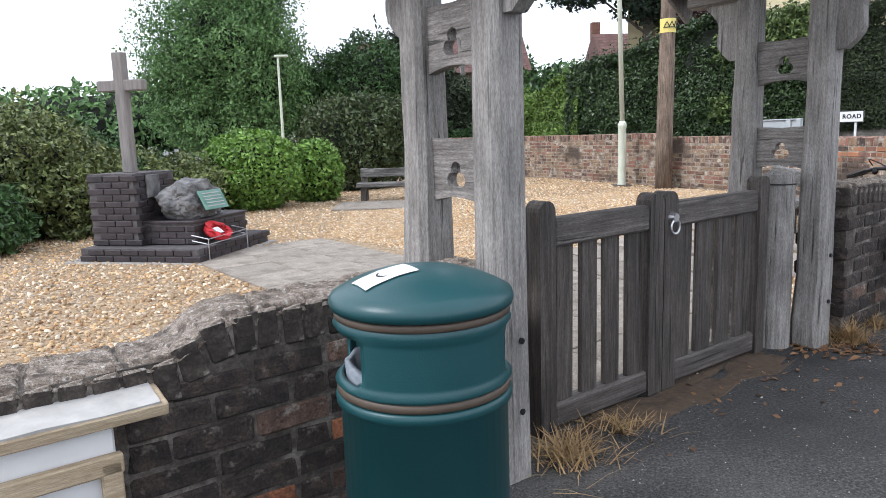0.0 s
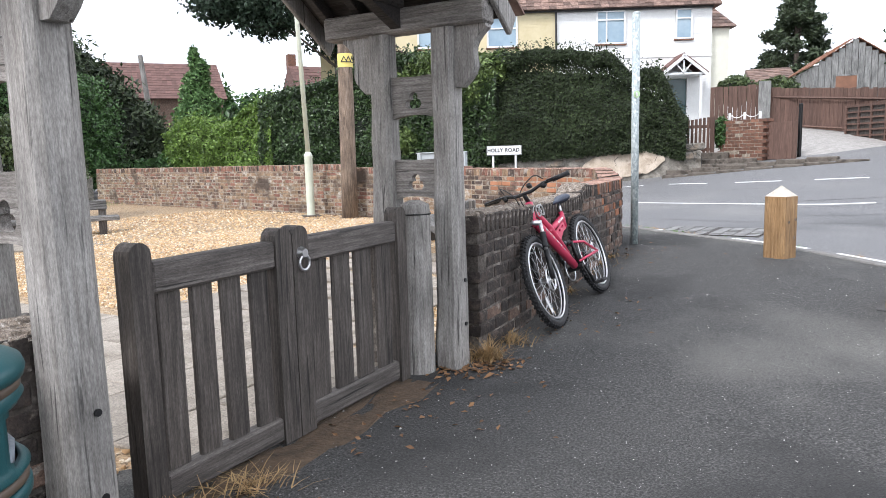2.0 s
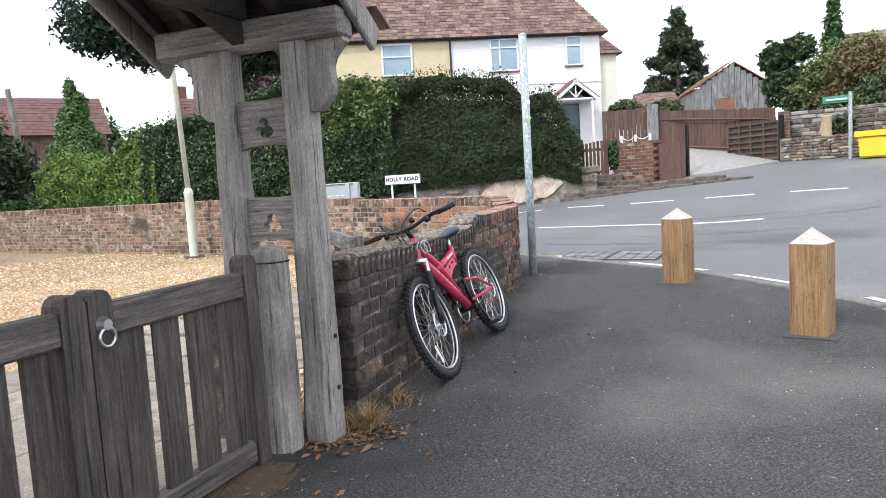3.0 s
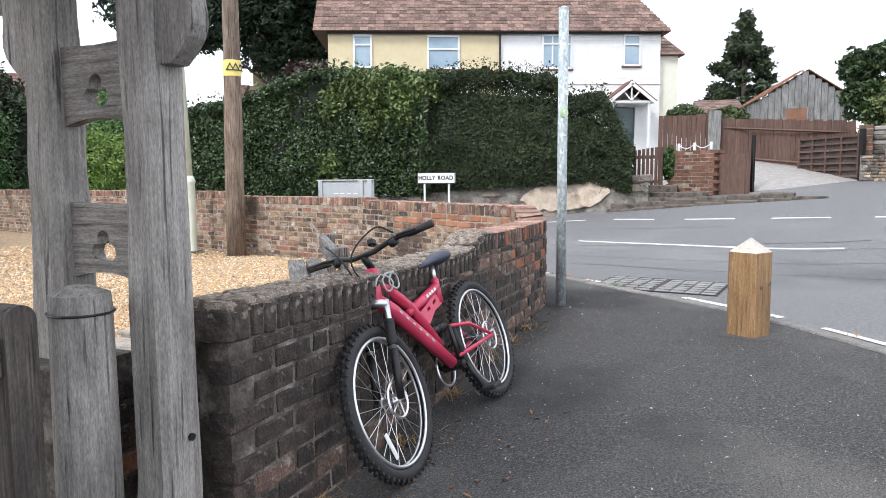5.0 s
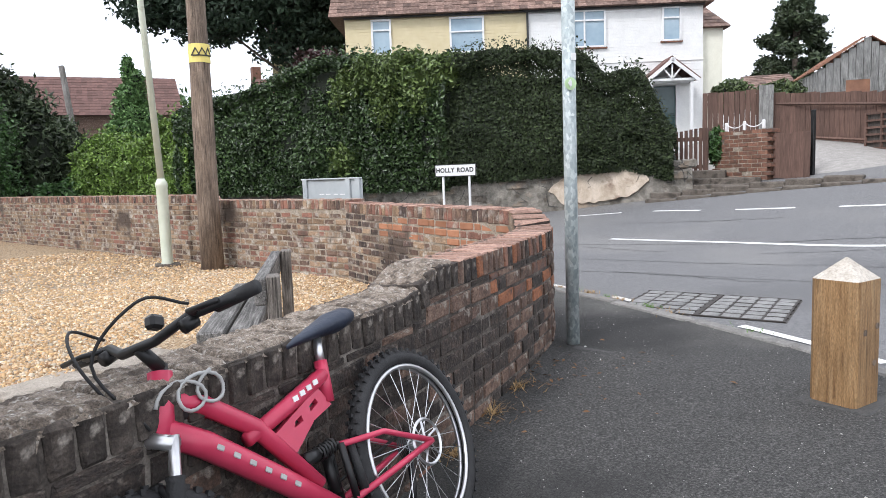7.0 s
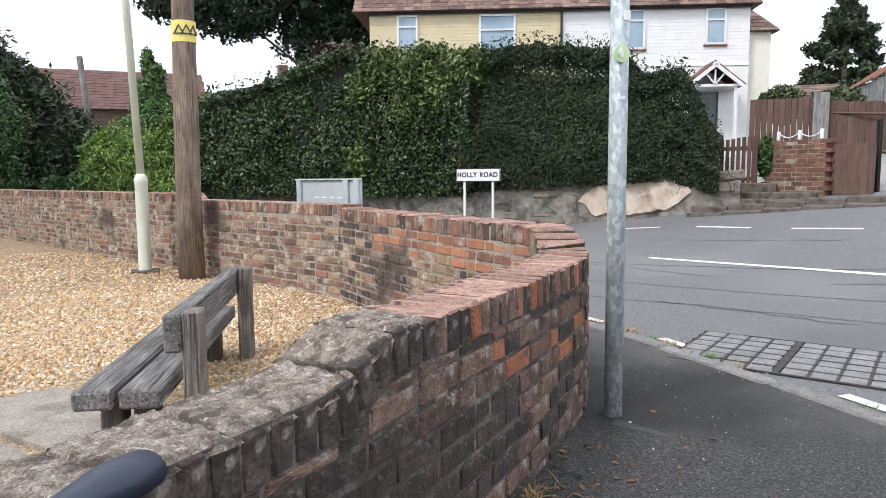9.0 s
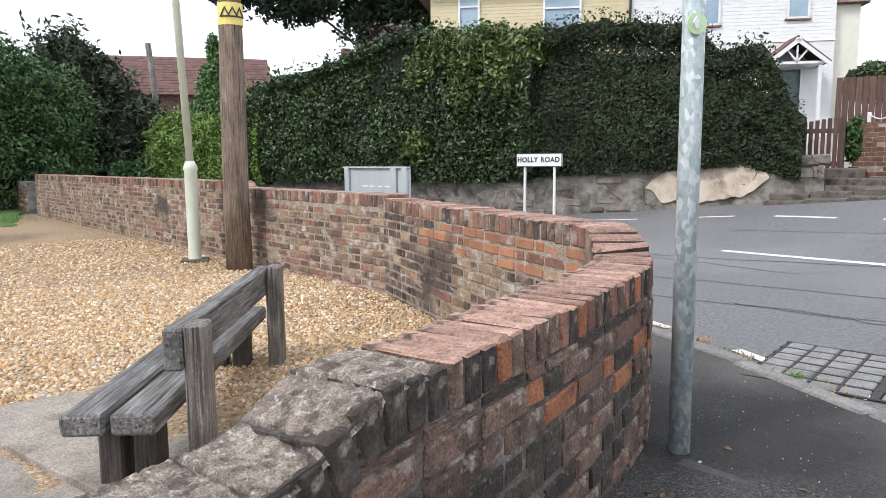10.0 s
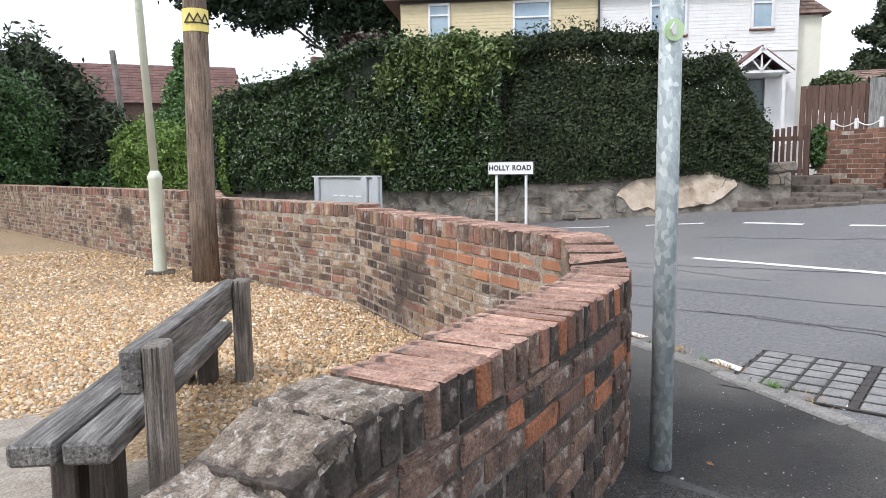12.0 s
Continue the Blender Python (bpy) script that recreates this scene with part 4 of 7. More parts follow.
# ---- gate leaves ----
def gate_leaf(name, x0, x1, hang_left, label):
    leaf = thing(name, LG @ pose(x0, 0.15, 0), label, "gate", "pair of garden gates")
    w = x1 - x0

    def stile(cx, width, top):
        out = [(cx - width / 2, 0.02), (cx + width / 2, 0.02), (cx + width / 2, top - width / 2)]
        out += [(cx + width / 2 * math.cos(a), top - width / 2 + width / 2 * math.sin(a)) for a in [math.pi * k / 8 for k in range(1, 8)]]
        out += [(cx - width / 2, top - width / 2)]
        return plate(out, [], 0.085, pose(0, 0, 0, 90, 0, 0))
    hang, meet = (0.055, w - 0.05) if hang_left else (w - 0.045, 0.055)
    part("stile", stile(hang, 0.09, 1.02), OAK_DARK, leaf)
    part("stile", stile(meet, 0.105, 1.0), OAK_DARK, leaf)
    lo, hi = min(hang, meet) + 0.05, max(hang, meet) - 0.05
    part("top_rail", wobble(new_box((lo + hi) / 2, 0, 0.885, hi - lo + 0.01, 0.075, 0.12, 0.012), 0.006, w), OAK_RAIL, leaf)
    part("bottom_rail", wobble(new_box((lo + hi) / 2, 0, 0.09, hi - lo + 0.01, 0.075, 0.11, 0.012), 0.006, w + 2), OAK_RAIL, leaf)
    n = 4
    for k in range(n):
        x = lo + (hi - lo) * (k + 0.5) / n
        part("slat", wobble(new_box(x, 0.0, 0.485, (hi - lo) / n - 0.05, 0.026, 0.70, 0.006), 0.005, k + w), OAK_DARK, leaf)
    return leaf


gate_leaf("garden_gate", 0.30, 1.135, True, "dark oak slatted gate leaf hung in the lych gate, closed")
right_leaf = gate_leaf("garden_gate", 1.142, 2.1, False, "dark oak slatted gate leaf with an iron ring, closed")
ring = bmesh.new()
tube(ring, [(0.055 + 0.034 * math.cos(a), -0.062, 0.83 + 0.034 * math.sin(a)) for a in [2 * math.pi * k / 14 for k in range(14)]], 0.007, 6, closed=True)
part("ring_handle", ring, SILVER, right_leaf, "grey iron ring handle", flat=False)
boss = bmesh.new()
tube(boss, [(0.055, -0.04, 0.875), (0.055, -0.07, 0.875)], [0.03, 0.02], 12)
part("boss", boss, SILVER, right_leaf, "grey iron ring boss")
stub = bmesh.new()
lathe(stub, [(0.098, -0.1), (0.095, 0.3), (0.09, 0.98), (0.087, 1.02), (0.03, 1.045)], 14, (2.26, 0.14))
gatepost = solo("gate_post", wobble(stub, 0.01, 3), OAK, "round weathered oak gate post with a domed top", "post", m=LG)
band = bmesh.new()
tube(band, [(2.26 + 0.092 * math.cos(a), 0.14 + 0.092 * math.sin(a), 0.965) for a in [2 * math.pi * k / 20 for k in range(20)]], 0.004, 5, closed=True)
part("wire_band", band, BLACK_METAL, gatepost, "dark wire round the post")


# ---- foliage ----
def leaf_mesh(name, points, size, mat, seed=0, droop=0.0, long=1.5, normals=None):
    """Small four-cornered leaves at points, turned at random."""
    r = np.random.default_rng(seed)
    n = len(points)
    d = r.normal(size=(n, 3))
    if normals is not None:
        d = d * 0.7 + normals
    d[:, 2] -= droop
    d /= np.linalg.norm(d, axis=1, keepdims=True)
    e = np.cross(d, r.normal(size=(n, 3)))
    e /= np.linalg.norm(e, axis=1, keepdims=True) + 1e-9
    f = np.cross(d, e)
    s = size * r.uniform(0.55, 1.35, (n, 1))
    p = np.asarray(points)
    v = np.stack([p - e * s * long / 2, p + f * s * 0.36 + d * s * 0.12, p + e * s * long / 2, p - f * s * 0.36 + d * s * 0.12], 1).reshape(-1, 3)
    faces = np.arange(4 * n).reshape(n, 4)
    me = bpy.data.meshes.new(name)
    me.from_pydata(v.tolist(), [], faces.tolist())
    me.materials.append(mat)
    return me


def blob_points(blobs, n, seed, shell=0.72, lump=0.28):
    """Points through the outer part of lumpy ellipsoids (x, y, z, rx, ry, rz)."""
    r = np.random.default_rng(seed)
    b = np.array(blobs, float)
    area = (b[:, 3] * b[:, 4] + b[:, 4] * b[:, 5] + b[:, 3] * b[:, 5])
    which = r.choice(len(b), n, p=area / area.sum())
    d = r.normal(size=(n, 3))
    d /= np.linalg.norm(d, axis=1, keepdims=True)
    k = np.array([noise.noise(Vector(q) * 2.6 + Vector((w * 3.1, seed, 0))) for q, w in zip(d.tolist(), which.tolist())])
    k2 = np.array([noise.noise(Vector(q) * 7.0 + Vector((w * 1.7, seed, 4))) for q, w in zip(d.tolist(), which.tolist())])
    rad = r.uniform(shell, 1.0, n) + lump * k + lump * 0.6 * k2
    return b[which, :3] + d * rad[:, None] * b[which, 3:], d


def core_mesh(blobs, scale, seed):
    bm = bmesh.new()
    for k, (x, y, z, rx, ry, rz) in enumerate(blobs):
        got = bmesh.ops.create_icosphere(bm, subdivisions=2, radius=1.0)
        for v in got["verts"]:
            q = v.co * (scale + 0.22 * noise.noise(v.co * 2.6 + Vector((k * 3.1, seed, 0))))
            v.co = Vector((x + q.x * rx, y + q.y * ry, z + q.z * rz))
    return bm


def bush(name, x, y, blobs, n, size, mat, label, seed, category="bush", core=0.72, shell=0.75, droop=0.0, trunk=None, lump=0.28, long=1.5, z=None, limb=0.5):
    ob = thing(name, pose(x, y, ground_z(x, y) if z is None else z), label, category)
    pts, nrm = blob_points(blobs, n, seed, shell, lump)
    crown = new("crown", leaf_mesh("crown", pts, size, mat, seed, droop, long, nrm * 0.5))
    crown.parent = ob
    # Opaque lumps stop the view through the leaves; their shade is coloured in.
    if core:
        inner = part("core", core_mesh(blobs, core, seed), CORE, ob, "near-black filler inside the foliage, inner shade put into its colour")
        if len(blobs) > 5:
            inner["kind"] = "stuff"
    if trunk:
        height, r = trunk
        r0 = random.Random(seed)
        bm = bmesh.new()
        tube(bm, [(0, 0, -0.1), (0.05, 0.02, height * 0.4), (-0.04, 0.05, height)], [r * 1.25, r, r * 0.6], 9)
        part("trunk", bm, BARK, ob)
        for bx, by, bz, rx, ry, rz in blobs[:5]:
            bm = bmesh.new()
            z0 = height * r0.uniform(0.5, 0.9)
            tube(bm, [(0, 0, z0), (bx * 0.5, by * 0.5, (z0 + bz) / 2 + 0.2), (bx, by, bz)], [r * limb, r * limb * 0.6, r * limb * 0.24], 6)
            part("limb", bm, BARK, ob)
    return ob


def hedge_row(name, pts, z0, height, half, n, size, mat, label, seed, taper=0.85, core_in=0.2):
    """A clipped hedge along points: height is a function of the share of the way."""
    total, at = along(pts)
    r = np.random.default_rng(seed)
    ob = thing(name, pose(0, 0, 0), label, "hedge")
    out, nrm = [], []
    for _ in range(n):
        s = r.uniform(0, total)
        x, y, h = at(s)
        top = height(s / total)
        up = r.uniform(0, 1)
        nx, ny = -math.sin(h), math.cos(h)
        base = z0(s / total)
        if r.uniform() < 0.68:
            side = -1 if r.uniform() < 0.85 else 1
            bulge = half * (taper + (1 - taper) * math.sin(math.pi * min(1, up * 1.15)))
            bulge += 0.30 * noise.noise((s * 0.7, up * 2.2, seed)) + 0.16 * noise.noise((s * 2.0, up * 6, seed)) - 0.28 * max(0, up - 0.75) / 0.25 - r.uniform(0, 0.14)
            out.append((x + nx * bulge * side, y + ny * bulge * side, base + up * (top - base)))
            nrm.append((nx * side * 0.6, ny * side * 0.6, 0.3))
        else:
            q = r.uniform(-1, 1) * half
            z = top + 0.22 * noise.noise((s * 1.1, q, seed)) + 0.16 * noise.noise((s * 3.5, q * 3, seed)) - 0.25 * (abs(q) / half) ** 3 - r.uniform(0, 0.16) + (r.uniform(0, 0.38) if r.uniform() < 0.06 else 0)
            out.append((x + nx * q, y + ny * q, z))
            nrm.append((0, 0, 0.7))
    crown = new("crown", leaf_mesh("crown", np.array(out), size, mat, seed, 0, 1.5, np.array(nrm)))
    crown.parent = ob
    # Opaque block closing the hedge, its inner shade put into the colour.
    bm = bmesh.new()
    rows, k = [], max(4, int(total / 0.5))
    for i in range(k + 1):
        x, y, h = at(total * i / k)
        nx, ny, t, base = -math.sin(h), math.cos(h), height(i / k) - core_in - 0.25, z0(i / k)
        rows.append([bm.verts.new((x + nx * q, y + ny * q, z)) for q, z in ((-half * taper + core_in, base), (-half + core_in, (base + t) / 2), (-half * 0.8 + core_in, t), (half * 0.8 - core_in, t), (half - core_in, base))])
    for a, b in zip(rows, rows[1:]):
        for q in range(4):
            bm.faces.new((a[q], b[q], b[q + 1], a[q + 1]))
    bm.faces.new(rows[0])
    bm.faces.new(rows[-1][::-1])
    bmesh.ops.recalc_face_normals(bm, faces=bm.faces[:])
    part("core", bm, CORE, ob, "near-black filler inside the hedge, inner shade put into its colour")
    return ob


# ---- the bank across the road: retaining wall and hedge ----
BANK = [(3.0, 26.6), (6.0, 23.55), (10.4, 18.95), (12.54, 16.74), (14.3, 14.95), (14.6, 14.75)]
bank_len, bank_at = along(BANK)
bm = bmesh.new()
rows = []
for k in range(80):
    x, y, h = bank_at(bank_len * k / 79)
    nx, ny = -math.sin(h), math.cos(h)
    top = ground_z(x, y) + 0.86 + 0.07 * noise.noise((k * 0.3, 0, 0)) - 0.25 * smooth((k - 62) / 17)
    rows.append([bm.verts.new((x + nx * q + 0.04 * noise.noise((k * 0.5, z, q)), y + ny * q, z)) for q, z in ((0.0, ground_z(x, y) - 0.2), (0.04, (top + ground_z(x, y)) / 2), (0.08, top), (0.6, top + 0.03), (0.6, ground_z(x, y) - 0.2))])
for a, b in zip(rows, rows[1:]):
    for q in range(4):
        bm.faces.new((a[q], a[q + 1], b[q + 1], b[q]))
bmesh.ops.recalc_face_normals(bm, faces=bm.faces[:])
bank_wall = solo("retaining_wall", bm, OLD_RENDER, "low cracked rendered stone retaining wall under the hedge", "wall", "structure")


bm = bmesh.new()
rows = []
for k in range(41):
    x, y, h = bank_at(13.35 + 2.3 * k / 40)
    nx, ny, g = -math.sin(h), math.cos(h), ground_z(x, y)
    lo, hi = g + 0.1 + 0.14 * noise.noise((k * 0.23, 1, 0)) + 0.35 * (abs(k - 20) / 20) ** 4, g + 0.8 + 0.05 * noise.noise((k * 0.4, 4, 0)) - 0.3 * (abs(k - 20) / 20) ** 5
    rows.append([bm.verts.new((x + nx * (0.08 * (z - g) / 0.86 - o), y + ny * (0.08 * (z - g) / 0.86 - o), z)) for z, o in ((lo, -0.02), (lo + 0.02, 0.05 + 0.02 * noise.noise((k * 0.3, 9, 0))), ((lo + hi) / 2, 0.055 + 0.03 * noise.noise((k * 0.3, 2, 0))), (hi - 0.02, 0.05), (hi, -0.02))])
for a, b in zip(rows, rows[1:]):
    for q in range(4):
        bm.faces.new((a[q], a[q + 1], b[q + 1], b[q]))
bmesh.ops.recalc_face_normals(bm, faces=bm.faces[:])
part("render_patch", bm, CREAM_RENDER, bank_wall, "cream lime render peeling off the wall")
crack_r = random.Random(12)
for k in range(16):
    s0 = crack_r.uniform(6.5, 16.5)
    z, pts = crack_r.uniform(0.55, 0.8), []
    for q in range(6):
        x, y, h = bank_at(s0 + q * crack_r.uniform(0.02, 0.14) * (1 if k % 2 else -1))
        pts.append((x + math.sin(h) * 0.012, y - math.cos(h) * 0.012, ground_z(x, y) + z - q * 0.11 * crack_r.uniform(0.5, 1.2)))
    part("crack", tube(bmesh.new(), pts, 0.007, 4), INK, bank_wall, "dark open crack")


bank_r = random.Random(31)
z = 0.0
while z < 0.66:
    course, s = bank_r.uniform(0.15, 0.24), 5.0 + bank_r.uniform(0, 0.3)
    while s < bank_len - 0.3:
        w_ = bank_r.uniform(0.25, 0.7)
        x, y, h = bank_at(s + w_ / 2)
        if not (13.5 < s + w_ / 2 < 15.5) and bank_r.random() < 0.6:
            q = 0.08 * (z + course / 2) / 0.86 + 0.122
            stone = wobble(new_box(0, 0, 0, w_ - 0.03, 0.26 + bank_r.uniform(-0.03, 0.05), course - 0.03, 0.035), 0.03, s)
            ob = part("stone", stone, bank_r.choice([OLD_RENDER, OLD_RENDER, OLD_RENDER, DARK_STONE]), bank_wall)
            ob.matrix_basis = pose(x - math.sin(h) * q, y + math.cos(h) * q, ground_z(x, y) + z + course / 2, bank_r.uniform(-3, 3), bank_r.uniform(-4, 4), math.degrees(h))
        s += w_
    z += course


HEDGE_LINE = offset_line(BANK, -0.55)
hedge_row("yew_hedge", HEDGE_LINE[2:4] + [(14.62, 15.32)], lambda q: 1.05 + 0.3 * q - 0.3 * smooth((q - 0.8) / 0.2), lambda q: 4.25 + 0.1 * math.sin(q * 9) - 0.75 * smooth((q - 0.60) / 0.14) - 1.35 * smooth((q - 0.83) / 0.17), 0.75, 74000, 0.055, LEAF_DARK, "tall dark green clipped yew hedge on a low wall", 11, 0.85, 0.36)
hedge_row("ivy_hedge", [(5.05, 24.95), (8.2, 21.9), (11.0, 19.2)], lambda q: 0.95, lambda q: 3.35 + 1.05 * smooth(q / 0.45) + 0.2 * math.sin(q * 11 + 1), 0.85, 44000, 0.082, LEAF_IVY, "glossy dark ivy-covered hedge", 12)
hedge_row("laurel_hedge", [(2.2, 28.2), (3.6, 26.6), (5.5, 24.7)], lambda q: 0.85, lambda q: 2.55 + 0.75 * q + 0.3 * math.sin(q * 9), 0.84, 30000, 0.075, LEAF_LIGHT, "bright green laurel hedge", 13)


# ---- houses across the road ----
FX, FN = Vector((0.9, -0.436)), Vector((-0.436, -0.9))
HOUSE0, HOUSE1 = Vector((10.9, 28.8)), Vector((23.02, 22.93))
house_ang = math.degrees(math.atan2(FX.y, FX.x))
HZ, EAVE = 2.4, 7.24
HW = (HOUSE1 - HOUSE0).length
HM = pose(HOUSE0.x, HOUSE0.y, 0, 0, 0, house_ang)


def window(house, x, z, w, h, bars, label=""):
    win = part("window", new_box(x, -0.01, z - h / 2 - 0.05, w + 0.16, 0.16, 0.07, 0.01), BRICK_RED, house, label or "white upstairs window")
    fr = bmesh.new()
    for cx, cz, sx, sz in ((x - w / 2, z, 0.07, h), (x + w / 2, z, 0.07, h), (x, z - h / 2, w + 0.07, 0.07), (x, z + h / 2, w + 0.07, 0.07)):
        box(fr, cx, -0.04, cz, sx, 0.1, sz)
    for kind, at in bars:
        if kind == "v":
            box(fr, x + at, -0.04, z, 0.055, 0.09, h)
        else:
            box(fr, x, -0.04, z + at, w, 0.09, 0.055)
    part("window_frame", fr, WHITE, win)
    part("pane", new_box(x, -0.022, z, w, 0.02, h), GLASS, win)


def painted_house(name, x0, x1, mat, windows, label):
    house = thing(name, HM, label, "house")
    bm = new_box((x0 + x1) / 2, 3.2, (HZ + EAVE) / 2 - 0.6, x1 - x0, 6.4, EAVE - HZ + 1.2)
    part("wall", bm, mat, house)
    courses = bmesh.new()
    z = HZ
    while z < EAVE - 0.05:
        x = x0 + 0.1
        box(courses, (x0 + x1) / 2, -0.004, z, x1 - x0 - 0.01, 0.012, 0.1)
        z += 0.115
    ob = part("brickwork", courses, mat, house)
    ob["kind"] = "stuff"
    for w in windows:
        window(house, *w)
    part("gutter", tube(bmesh.new(), [(x0, -0.12, EAVE - 0.02), (x1, -0.12, EAVE - 0.02)], 0.06, 8), TRIM_GREY, house)
    return house


def tiled_roof(parent, x0, x1, y0, y1, z0, z1, hip0, hip1, mat, rows=22, name="roof"):
    """A pitched roof with rows of overlapping tiles on the front slope."""
    ym = (y0 + y1) / 2
    bm = bmesh.new()
    v = [bm.verts.new(c) for c in ((x0, y0, z0), (x1, y0, z0), (x1, y1, z0), (x0, y1, z0), (x0 + hip0, ym, z1), (x1 - hip1, ym, z1))]
    for f in ((0, 1, 5, 4), (2, 3, 4, 5), (1, 2, 5), (3, 0, 4), (3, 2, 1, 0)):
        bm.faces.new([v[k] for k in f])
    roof = part(name, bm, mat, parent, "brown clay tiled roof")
    tiles = bmesh.new()
    pitch = math.atan2(z1 - z0, ym - y0)
    length = math.hypot(z1 - z0, ym - y0)
    for r in range(rows):
        t = r / rows
        a, b = x0 + hip0 * t, x1 - hip1 * t
        n = max(1, int((b - a) / 0.3))
        for c in range(n):
            w = (b - a) / n
            m = pose(a + (c + 0.5) * w, y0 + (ym - y0) * (t + 0.5 / rows), z0 + (z1 - z0) * (t + 0.5 / rows) + 0.02, math.degrees(pitch) - 3, 0, 0)
            box(tiles, 0, 0, random.uniform(0, 0.012), w * 0.985, length / rows * 1.15, 0.022, m=m)
    ob = part("tiles", tiles, mat, roof)
    ob["kind"] = "stuff"
    return roof


split = (Vector((17.2, 25.75)) - HOUSE0).dot(FX)
cream = painted_house("cream_house", 0.2, split, RENDER_CREAM, [
    (1.56, 6.5, 0.68, 1.22, [("h", 0.25)]), (4.75, 6.47, 1.22, 1.25, [("h", 0.12)])], "cream painted semi-detached house with white windows")
tiled_roof(cream, -0.35, split, -0.3, 6.7, EAVE, EAVE + 3.6, 0.0, 0.0, ROOF_TILE)
white = painted_house("white_house", split, HW, RENDER_WHITE, [
    (9.28, 6.5, 1.15, 1.3, [("v", -0.18), ("h", 0.3)]), (12.3, 6.56, 0.64, 1.18, [("h", 0.22)])], "white painted semi-detached house with a gabled porch")
tiled_roof(white, split, HW + 0.3, -0.3, 6.7, EAVE, EAVE + 3.6, 0.0, 1.9, ROOF_TILE)
part("drainpipe", tube(bmesh.new(), [(split, -0.08, HZ), (split, -0.08, EAVE)], 0.045, 6), TRIM_GREY, white)
part("string_course", new_box((split + HW) / 2, -0.02, 5.25, HW - split, 0.05, 0.05), RENDER_WHITE, white)
part("extension", new_box(HW + 0.42, 3.3, (HZ + 6.4) / 2 - 0.5, 0.84, 6.0, 6.4 - HZ + 1.0), RENDER_EXT, white, "white side extension")
tiled_roof(white, HW, HW + 1.05, 0.1, 6.7, 6.4, 8.3, 0.0, 0.5, ROOF_TILE, 10, "extension_roof")
part("chimney", new_box(split, 3.2, EAVE + 3.9, 1.1, 0.7, 1.4, 0.02), BRICK_RED, white, "red brick chimney")
# porch with gabled roof and glazed door
px = 12.0
porch = part("porch", new_box(px, -0.55, 4.42, 1.7, 1.1, 0.08), WHITE, white, "white gabled porch over the door")
for sgn in (-1, 1):
    m = pose(px + sgn * 0.48, -0.55, 4.82, 0, sgn * 38, 0)
    part("porch_roof", box(bmesh.new(), 0, 0, 0, 1.3, 1.2, 0.07, m=m), ROOF_RED, porch, "red tiled porch roof")
    part("barge", box(bmesh.new(), 0, -0.62, -0.08, 1.28, 0.05, 0.12, m=m), WHITE, porch)
    part("porch_post", new_box(px + sgn * 0.72, -1.0, (HZ + 4.4) / 2 - 0.3, 0.1, 0.1, 4.4 - HZ + 0.6), WHITE, porch)
    part("spoke", box(bmesh.new(), 0, 0, 0.22, 0.05, 0.05, 0.5, m=pose(px, -1.1, 4.45, 0, sgn * 40, 0)), WHITE, porch)
part("spoke", new_box(px, -1.1, 4.7, 0.05, 0.05, 0.5), WHITE, porch)
part("door", new_box(px + 0.03, -0.03, 3.25, 0.8, 0.08, 2.1), DARK_GLASS, white, "dark glazed front door")
part("door_frame", plate([(-0.55, -1.2), (0.55, -1.2), (0.55, 1.2), (-0.55, 1.2)], [[(-0.42, -1.1), (0.42, -1.1), (0.42, 1.08), (-0.42, 1.08)]], 0.12, pose(px + 0.03, -0.03, 3.25, 90, 0, 0)), WHITE, white)
# neighbour beyond the cream house
nb = thing("far_yellow_house", pose(12.3, 38.0, 0, 0, 0, house_ang), "yellow house with a brown roof behind the pine", "house")
part("wall", new_box(0, 0, 4.4, 3.0, 5.0, 6.4), RENDER_CREAM, nb)
tiled_roof(nb, -1.8, 1.8, -2.8, 2.8, 7.5, 9.6, 0, 0, ROOF_TILE, 12)

# red-roofed houses far behind the left hedge
for x, y, rz, w, z0, z1, name in ((0.5, 55.0, -2, 13.3, 5.7, 8.45, "red_roofed_house"), (14.0, 54.0, 5, 4.2, 5.0, 8.4, "red_gabled_house")):
    hs = thing(name, pose(x, y, 0, 0, 0, rz), "brick house with a red tiled roof beyond the hedge", "house")
    part("wall", new_box(0, 0, z0 / 2, w - 0.6, 6.4, z0), BRICK_BROWN, hs)
    tiled_roof(hs, -w / 2, w / 2, -3.6, 3.6, z0, z1, 0.0, 0.3, ROOF_RED, 14)
    if w < 6:
        part("chimney", new_box(-w * 0.42, 0.3, z1 + 0.3, 0.6, 0.6, 1.2, 0.02), BRICK_RED, hs, "red brick chimney")
    if w > 6:
        part("gable", prism(bmesh.new(), [(-1.3, 0), (1.3, 0), (0, 1.7)], 0, 2.4, pose(-w * 0.2, -2.0, z0 + 0.2) @ pose(0, 0, 0, 90, 0, 0)), ROOF_RED, hs, "small tile-hung gable")
        window(hs, -0.2, 4.2, 1.2, 1.1, [("v", 0)])

# ---- right-hand side: picket gate, brick pier, fences, drive, shed ----
def g3(x, y, up=0.0):
    return x, y, ground_z(x, y) + up


steps = thing("garden_steps", pose(15.3, 15.0, ground_z(15.3, 15.0), 0, 0, -50), "worn stone steps up to the picket gate", "steps")
for k, (w, d, z) in enumerate(((3.0, 1.3, 0.07), (2.6, 0.95, 0.2), (1.5, 0.6, 0.38))):
    part("step", new_box(-0.2 * k, 0.25 * k, z - 0.1, w, d, 0.22, 0.02), DARK_STONE, steps)
picket = thing("picket_gate", pose(15.25, 15.95, ground_z(15.3, 15.9) + 0.28, 0, 0, -55), "brown wooden picket garden gate, closed", "gate")
